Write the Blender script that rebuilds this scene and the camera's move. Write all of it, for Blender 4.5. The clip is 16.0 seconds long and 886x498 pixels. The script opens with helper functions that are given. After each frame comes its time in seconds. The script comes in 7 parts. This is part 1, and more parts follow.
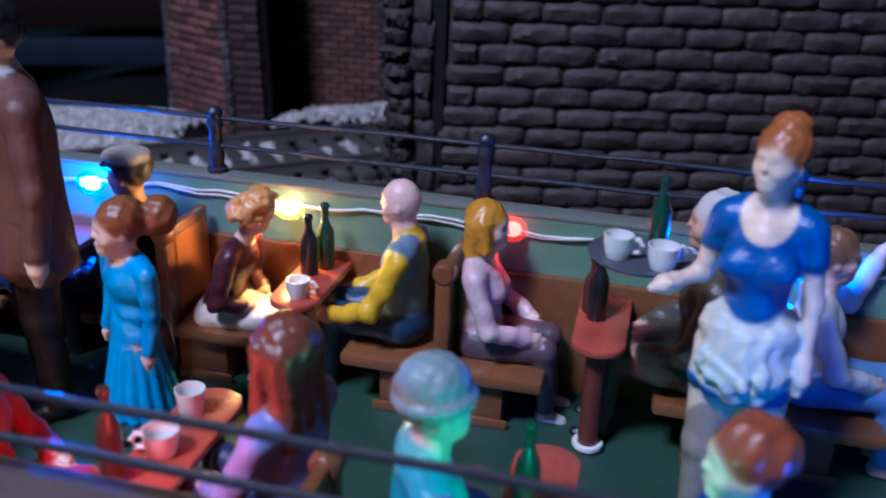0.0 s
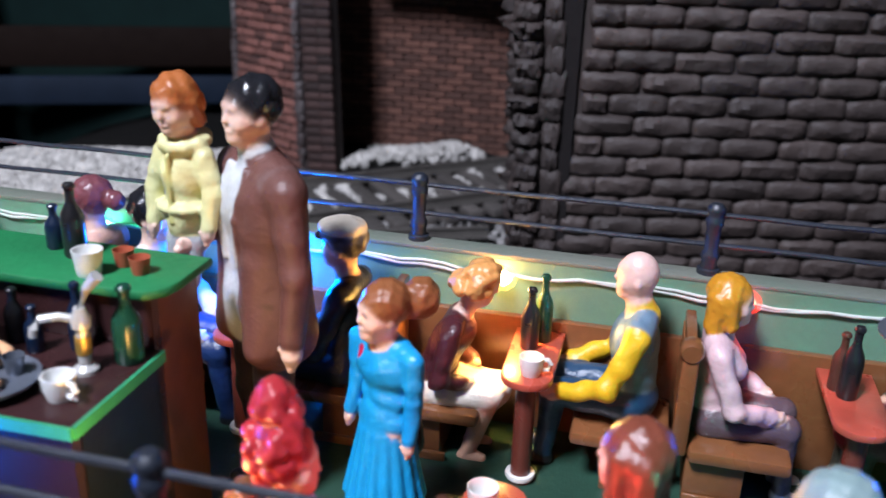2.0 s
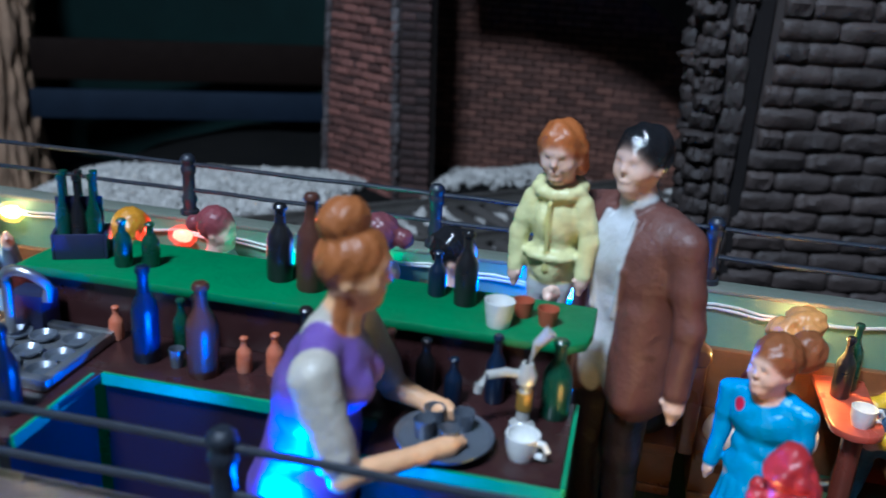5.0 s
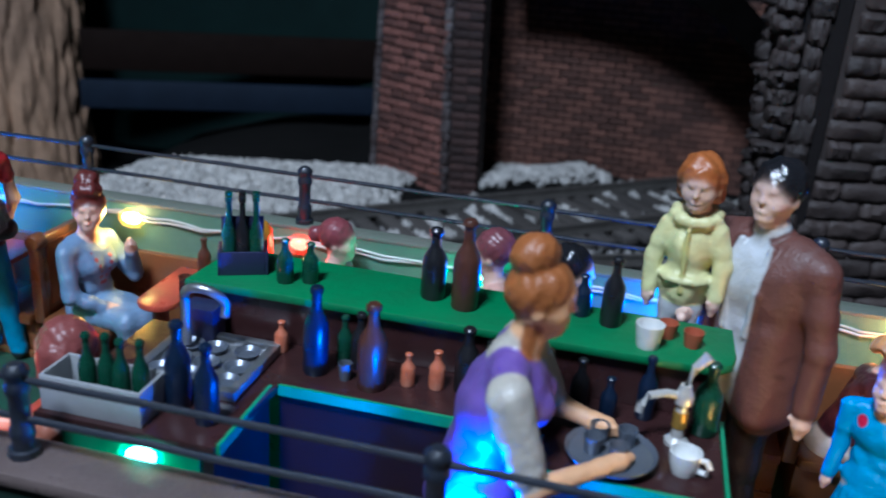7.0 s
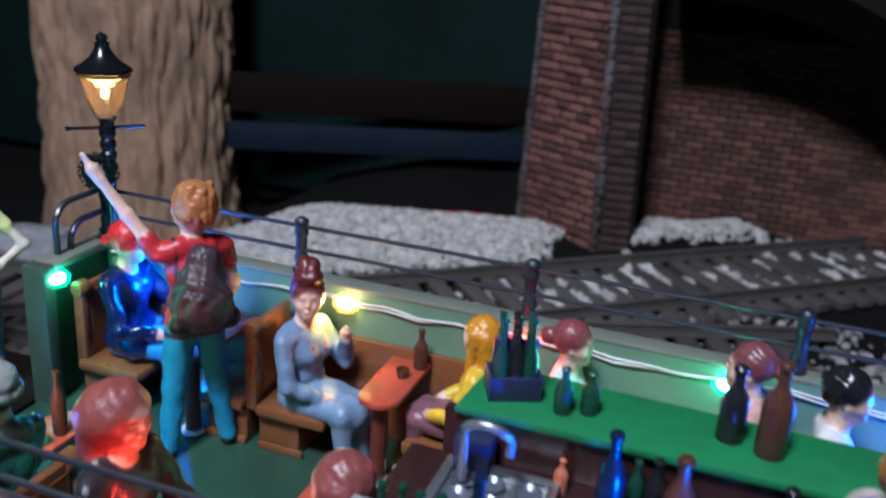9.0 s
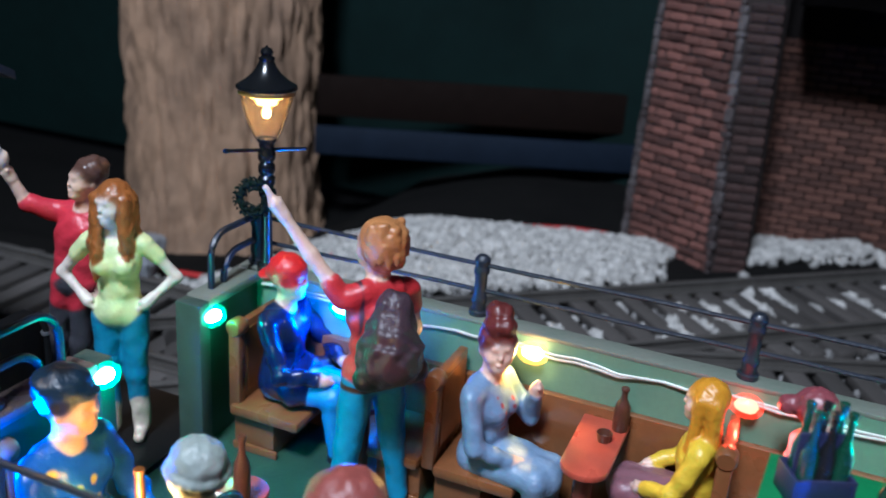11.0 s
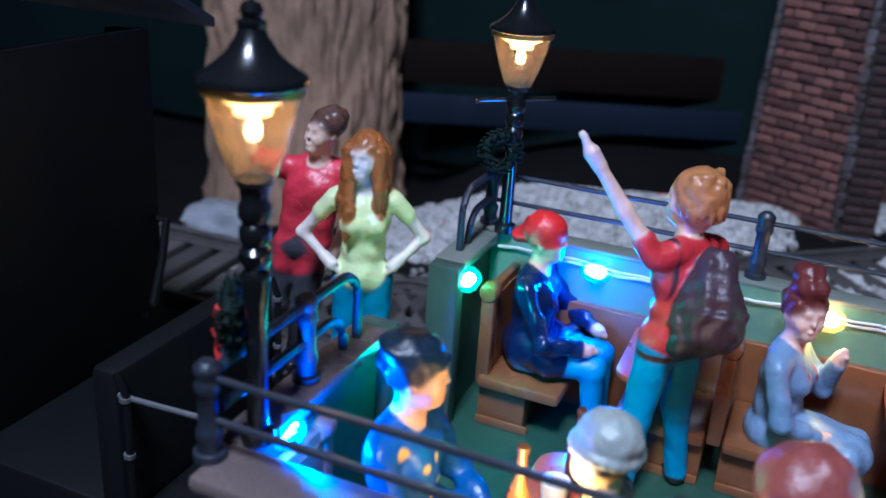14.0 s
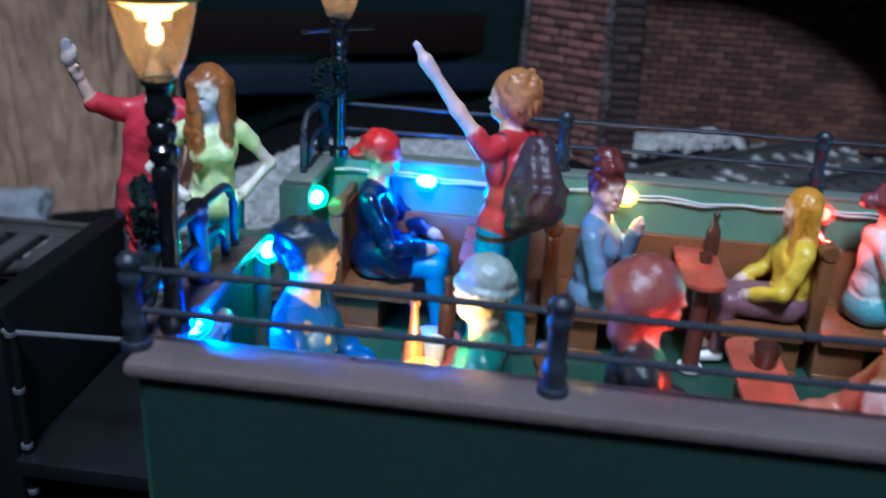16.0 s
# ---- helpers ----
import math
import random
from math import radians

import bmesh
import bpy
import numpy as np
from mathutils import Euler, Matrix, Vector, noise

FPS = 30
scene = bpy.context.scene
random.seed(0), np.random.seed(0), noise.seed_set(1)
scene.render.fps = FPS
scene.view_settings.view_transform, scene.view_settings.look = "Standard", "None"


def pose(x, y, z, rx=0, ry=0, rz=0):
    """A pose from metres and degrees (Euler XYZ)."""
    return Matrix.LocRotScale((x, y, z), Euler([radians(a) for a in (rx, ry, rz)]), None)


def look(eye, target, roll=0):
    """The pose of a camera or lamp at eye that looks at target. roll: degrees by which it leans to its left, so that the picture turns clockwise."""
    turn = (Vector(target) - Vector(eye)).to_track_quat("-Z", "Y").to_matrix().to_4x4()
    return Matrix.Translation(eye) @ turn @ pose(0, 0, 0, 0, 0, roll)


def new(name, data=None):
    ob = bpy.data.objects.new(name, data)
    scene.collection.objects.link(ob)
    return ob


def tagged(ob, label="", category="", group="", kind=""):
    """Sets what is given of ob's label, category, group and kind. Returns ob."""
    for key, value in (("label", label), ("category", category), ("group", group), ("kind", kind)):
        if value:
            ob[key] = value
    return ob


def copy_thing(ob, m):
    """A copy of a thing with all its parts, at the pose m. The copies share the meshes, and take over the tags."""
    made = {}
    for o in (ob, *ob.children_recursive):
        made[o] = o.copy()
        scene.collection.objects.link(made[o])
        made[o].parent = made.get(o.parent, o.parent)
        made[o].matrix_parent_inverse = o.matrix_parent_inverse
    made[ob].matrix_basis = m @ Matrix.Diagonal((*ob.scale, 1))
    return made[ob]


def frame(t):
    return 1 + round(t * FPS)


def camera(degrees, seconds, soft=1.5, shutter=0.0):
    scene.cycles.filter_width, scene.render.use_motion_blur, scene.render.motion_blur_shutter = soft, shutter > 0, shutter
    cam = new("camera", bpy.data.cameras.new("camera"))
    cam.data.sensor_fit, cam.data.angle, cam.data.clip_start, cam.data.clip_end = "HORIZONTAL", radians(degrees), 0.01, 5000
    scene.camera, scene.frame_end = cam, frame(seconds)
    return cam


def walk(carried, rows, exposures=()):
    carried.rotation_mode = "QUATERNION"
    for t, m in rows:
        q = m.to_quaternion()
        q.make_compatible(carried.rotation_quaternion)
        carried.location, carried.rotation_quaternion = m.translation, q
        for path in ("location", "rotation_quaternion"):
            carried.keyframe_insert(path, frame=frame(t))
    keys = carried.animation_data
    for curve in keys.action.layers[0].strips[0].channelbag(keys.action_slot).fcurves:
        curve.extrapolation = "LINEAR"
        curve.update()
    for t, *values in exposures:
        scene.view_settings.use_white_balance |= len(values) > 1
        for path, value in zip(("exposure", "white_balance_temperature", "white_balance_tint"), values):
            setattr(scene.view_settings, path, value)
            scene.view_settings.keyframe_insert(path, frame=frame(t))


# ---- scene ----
# Sizes are written in the figures' own metres; SCALE turns them into the model's true metres.
SCALE = 1 / 30
cam = camera(52.5, 16.0, soft=1.6, shutter=0.5)
cam.data.dof.use_dof = True
cam.data.dof.focus_distance = 5.2 * SCALE
cam.data.dof.aperture_fstop = 25
PATH = [
    (0, (7.8925, -5.0747, 3.0882), (7.4674, -3.2813, 2.3118), 2.115),
    (0.5, (7.5469, -5.0068, 3.1577), (7.1179, -3.2089, 2.3938), 1.311),
    (1, (7.145, -5.0442, 3.1816), (6.7163, -3.2405, 2.4314), 1.650),
    (1.5, (6.7845, -5.0901, 3.1458), (6.3544, -3.2785, 2.4154), 1.779),
    (2, (6.5249, -5.1335, 3.2293), (6.1005, -3.3178, 2.5058), 1.972),
    (2.5, (6.3128, -5.2651, 3.181), (5.9008, -3.4404, 2.4734), 2.292),
    (3, (6.0583, -5.3291, 3.2244), (5.6523, -3.5039, 2.5148), 2.591),
    (3.5, (5.7079, -5.3135, 3.2512), (5.3097, -3.4877, 2.5386), 2.797),
    (4, (5.3419, -5.2822, 3.3573), (4.9244, -3.4657, 2.6319), 2.880),
    (4.2, (5.1599, -5.312, 3.2764), (4.7555, -3.4784, 2.5875), 2.662),
    (6.3, (4.238, -5.7732, 3.4791), (3.876, -3.9428, 2.7592), 4.899),
    (6.5, (4.2098, -5.8185, 3.5308), (3.8245, -3.9972, 2.7999), 4.294),
    (7, (3.9513, -5.8409, 3.5202), (3.5577, -4.0191, 2.7948), 4.216),
    (7.5, (3.6742, -5.8796, 3.4887), (3.2722, -4.0577, 2.7683), 4.341),
    (8, (3.3817, -5.921, 3.5836), (2.9596, -4.1006, 2.8708), 4.392),
    (8.5, (2.9707, -6.0318, 3.5553), (2.4608, -4.2286, 2.8566), 3.939),
    (9, (2.874, -5.6165, 3.7805), (2.2745, -3.8358, 3.0951), 3.920),
    (9.2, (2.7377, -5.4799, 3.8106), (2.1169, -3.7074, 3.1229), 4.282),
    (11.3, (1.5839, -5.1956, 3.748), (0.87, -3.4638, 3.0481), 4.131),
    (11.5, (1.5557, -5.1122, 3.7536), (0.8056, -3.3972, 3.051), 3.713),
    (12, (1.305, -5.1512, 3.6877), (0.5428, -3.4457, 2.9741), 3.716),
    (12.5, (0.9249, -5.156, 3.6641), (0.1535, -3.4556, 2.9485), 3.558),
    (13, (0.5149, -5.2263, 3.6188), (-0.2598, -3.5303, 2.8958), 3.673),
    (13.5, (0.2502, -5.4148, 3.4344), (-0.5191, -3.7196, 2.7041), 3.864),
    (14, (-0.0049, -5.5161, 3.358), (-0.6976, -3.7954, 2.611), 3.923),
    (14.5, (-0.1112, -5.5822, 3.4045), (-0.6985, -3.8228, 2.6577), 3.464),
    (15, (-0.2819, -5.7646, 3.3327), (-0.7214, -3.9548, 2.6054), 3.054),
    (15.5, (-0.2675, -5.9985, 3.154), (-0.5869, -4.1644, 2.4252), 2.820),
    (16, (-0.2444, -6.2991, 3.13), (-0.4527, -4.461, 2.3707), 3.045),
]
walk(cam, [(t, look(Vector(eye) * SCALE, Vector(target) * SCALE, roll)) for t, eye, target, roll in PATH],
     exposures=[(0, -0.55, 5000, 30), (0.5, -0.38, 5350, 31), (1.0, 0.35, 6500, 34), (1.5, 0.35, 6200, 22), (2.5, 0.3, 5800, 18), (3.5, 0.0, 5500, 18), (4, -0.12, 5100, 8), (6.5, -0.45, 5100, 4), (7, -0.4, 5200, 8), (8.5, -0.37, 5400, 16), (9, -0.27, 5700, 16), (11.5, -0.12, 5400, 10), (12.2, -0.12, 4850, 10), (12.6, -0.13, 4450, 9), (13, -0.2, 5000, 12), (14.5, -0.28, 5000, 18), (15.5, -0.27, 4950, 14), (16, -0.38, 4900, 8)])

# ---- light ----
world = bpy.data.worlds.new("dim_room")
scene.world = world
world.use_nodes = True
world.node_tree.nodes["Background"].inputs[0].default_value = (0.36, 0.52, 0.80, 1)
world.node_tree.nodes["Background"].inputs[1].default_value = 0.028
scene.view_settings.exposure = 0.0


def V(*p):
    return Vector(p) * SCALE


def area_lamp(name, eye, target, size, watts, colour):
    data = bpy.data.lights.new(name, "AREA")
    data.energy, data.size, data.color = watts * 576 * SCALE ** 2, size * SCALE, colour
    ob = new(name, data)
    ob.matrix_world = look(V(*eye), V(*target))
    return ob


def glow_lamp(name, place, watts, colour, radius=0.03):
    data = bpy.data.lights.new(name, "POINT")
    data.energy, data.color, data.shadow_soft_size = watts * 576 * SCALE ** 2, colour, radius * SCALE
    ob = new(name, data)
    ob.location = V(*place)
    return ob


def led_beam(name, place, target, watts, colour):
    """The wide beam of a small lens lamp."""
    data = bpy.data.lights.new(name, "SPOT")
    data.energy, data.color, data.shadow_soft_size = watts * 576 * SCALE ** 2, colour, 0.025 * SCALE
    data.spot_size, data.spot_blend = radians(176), 0.35
    ob = new(name, data)
    ob.matrix_world = look(V(*place), V(*target))
    return ob


area_lamp("room_light", (-0.4, -14.2, 23.0), (1.0, 1.0, 0.0), 4.5, 19.5, (0.92, 0.96, 1.0))


# ---- materials ----
def material(name, colour, rough=0.5, metal=0.0, grain=0.0, scale=30.0, bump=0.0, stain=0.0, stain_scale=4.0, vary=0.0, coat=0.0, second=None):
    """A painted, stained surface: grain and stains in colour, fine relief, gloss that varies."""
    m = bpy.data.materials.new(name)
    m.use_nodes = True
    nt = m.node_tree
    b = nt.nodes["Principled BSDF"]
    b.inputs["Metallic"].default_value = metal
    b.inputs["Coat Weight"].default_value = coat
    b.inputs["Coat Roughness"].default_value = 0.15
    co = nt.nodes.new("ShaderNodeTexCoord")
    big = nt.nodes.new("ShaderNodeTexNoise")
    big.inputs["Scale"].default_value = stain_scale / SCALE
    big.inputs["Detail"].default_value = 4
    fine = nt.nodes.new("ShaderNodeTexNoise")
    fine.inputs["Scale"].default_value = scale / SCALE
    fine.inputs["Detail"].default_value = 5
    fine.inputs["Roughness"].default_value = 0.65
    nt.links.new(co.outputs["Object"], big.inputs["Vector"])
    nt.links.new(co.outputs["Object"], fine.inputs["Vector"])
    base = nt.nodes.new("ShaderNodeMix")
    base.data_type = "RGBA"
    base.inputs[6].default_value = (*colour, 1)
    base.inputs[7].default_value = (*(second or [c * 0.45 for c in colour]), 1)
    ramp = nt.nodes.new("ShaderNodeMapRange")
    ramp.inputs[1].default_value, ramp.inputs[2].default_value = 0.42, 0.72
    ramp.inputs[3].default_value, ramp.inputs[4].default_value = 0.0, stain
    nt.links.new(big.outputs["Fac"], ramp.inputs[0])
    nt.links.new(ramp.outputs[0], base.inputs[0])
    hsv = nt.nodes.new("ShaderNodeHueSaturation")
    val = nt.nodes.new("ShaderNodeMapRange")
    val.inputs[3].default_value, val.inputs[4].default_value = 1 - grain, 1 + grain
    nt.links.new(fine.outputs["Fac"], val.inputs[0])
    nt.links.new(base.outputs[2], hsv.inputs["Color"])
    if vary:
        info = nt.nodes.new("ShaderNodeObjectInfo")
        isl = nt.nodes.new("ShaderNodeNewGeometry")
        add = nt.nodes.new("ShaderNodeMath")
        add.operation = "ADD"
        frac = nt.nodes.new("ShaderNodeMath")
        frac.operation = "FRACT"
        rng = nt.nodes.new("ShaderNodeMapRange")
        rng.inputs[3].default_value, rng.inputs[4].default_value = 1 - vary, 1 + vary
        nt.links.new(info.outputs["Random"], add.inputs[0])
        nt.links.new(isl.outputs["Random Per Island"], add.inputs[1])
        nt.links.new(add.outputs[0], frac.inputs[0])
        nt.links.new(frac.outputs[0], rng.inputs[0])
        mul = nt.nodes.new("ShaderNodeMath")
        mul.operation = "MULTIPLY"
        nt.links.new(rng.outputs[0], mul.inputs[0])
        nt.links.new(val.outputs[0], mul.inputs[1])
        nt.links.new(mul.outputs[0], hsv.inputs["Value"])
    else:
        nt.links.new(val.outputs[0], hsv.inputs["Value"])
    nt.links.new(hsv.outputs["Color"], b.inputs["Base Color"])
    rr = nt.nodes.new("ShaderNodeMapRange")
    rr.inputs[3].default_value, rr.inputs[4].default_value = max(0.03, rough - 0.12), min(1, rough + 0.12)
    nt.links.new(big.outputs["Fac"], rr.inputs[0])
    nt.links.new(rr.outputs[0], b.inputs["Roughness"])
    if bump:
        bp = nt.nodes.new("ShaderNodeBump")
        bp.inputs["Strength"].default_value = min(1.0, bump)
        bp.inputs["Distance"].default_value = 0.02 * SCALE * max(1.0, bump)
        nt.links.new(fine.outputs["Fac"], bp.inputs["Height"])
        nt.links.new(bp.outputs["Normal"], b.inputs["Normal"])
    return m


def emitter(name, colour, strength):
    m = bpy.data.materials.new(name)
    m.use_nodes = True
    b = m.node_tree.nodes["Principled BSDF"]
    b.inputs["Base Color"].default_value = (*colour, 1)
    b.inputs["Emission Color"].default_value = (*colour, 1)
    b.inputs["Emission Strength"].default_value = strength
    return m


def led_halo(name, colour):
    """Tinted see-through shell that glows faintly, for the bloom round a lamp's core."""
    m = emitter(name, colour, 1.5)
    b = m.node_tree.nodes["Principled BSDF"]
    b.inputs["Alpha"].default_value = 0.2
    b.inputs["Roughness"].default_value = 0.1
    return m


def frosted(name, colour):
    """Thin cloudy lamp glass that lets the light glow through."""
    m = bpy.data.materials.new(name)
    m.use_nodes = True
    b = m.node_tree.nodes["Principled BSDF"]
    b.inputs["Base Color"].default_value = (*colour, 1)
    b.inputs["Roughness"].default_value = 0.05
    b.inputs["IOR"].default_value = 1.22
    b.inputs["Transmission Weight"].default_value = 0.96
    return m


def paint_material():
    """Hand-painted resin: the colour and gloss of each patch of paint are stored on the figure."""
    m = bpy.data.materials.new("figure_paint")
    m.use_nodes = True
    nt = m.node_tree
    b = nt.nodes["Principled BSDF"]
    at = nt.nodes.new("ShaderNodeAttribute")
    at.attribute_name = "paint"
    gl = nt.nodes.new("ShaderNodeAttribute")
    gl.attribute_name = "gloss"
    co = nt.nodes.new("ShaderNodeTexCoord")
    n = nt.nodes.new("ShaderNodeTexNoise")
    n.inputs["Scale"].default_value = 14 / SCALE
    n.inputs["Detail"].default_value = 5
    nt.links.new(co.outputs["Object"], n.inputs["Vector"])
    v = nt.nodes.new("ShaderNodeMapRange")
    v.inputs[3].default_value, v.inputs[4].default_value = 0.8, 1.2
    nt.links.new(n.outputs["Fac"], v.inputs[0])
    h = nt.nodes.new("ShaderNodeHueSaturation")
    nt.links.new(at.outputs["Color"], h.inputs["Color"])
    nt.links.new(v.outputs[0], h.inputs["Value"])
    nt.links.new(h.outputs["Color"], b.inputs["Base Color"])
    r = nt.nodes.new("ShaderNodeMapRange")
    r.inputs[3].default_value, r.inputs[4].default_value = 0.55, 0.12
    nt.links.new(gl.outputs["Fac"], r.inputs[0])
    nt.links.new(r.outputs[0], b.inputs["Roughness"])
    n2 = nt.nodes.new("ShaderNodeTexNoise")
    n2.inputs["Scale"].default_value = 30 / SCALE
    n2.inputs["Detail"].default_value = 5
    nt.links.new(co.outputs["Object"], n2.inputs["Vector"])
    bp = nt.nodes.new("ShaderNodeBump")
    bp.inputs["Strength"].default_value = 0.4
    bp.inputs["Distance"].default_value = 0.018 * SCALE
    nt.links.new(n2.outputs["Fac"], bp.inputs["Height"])
    nt.links.new(bp.outputs["Normal"], b.inputs["Normal"])
    return m


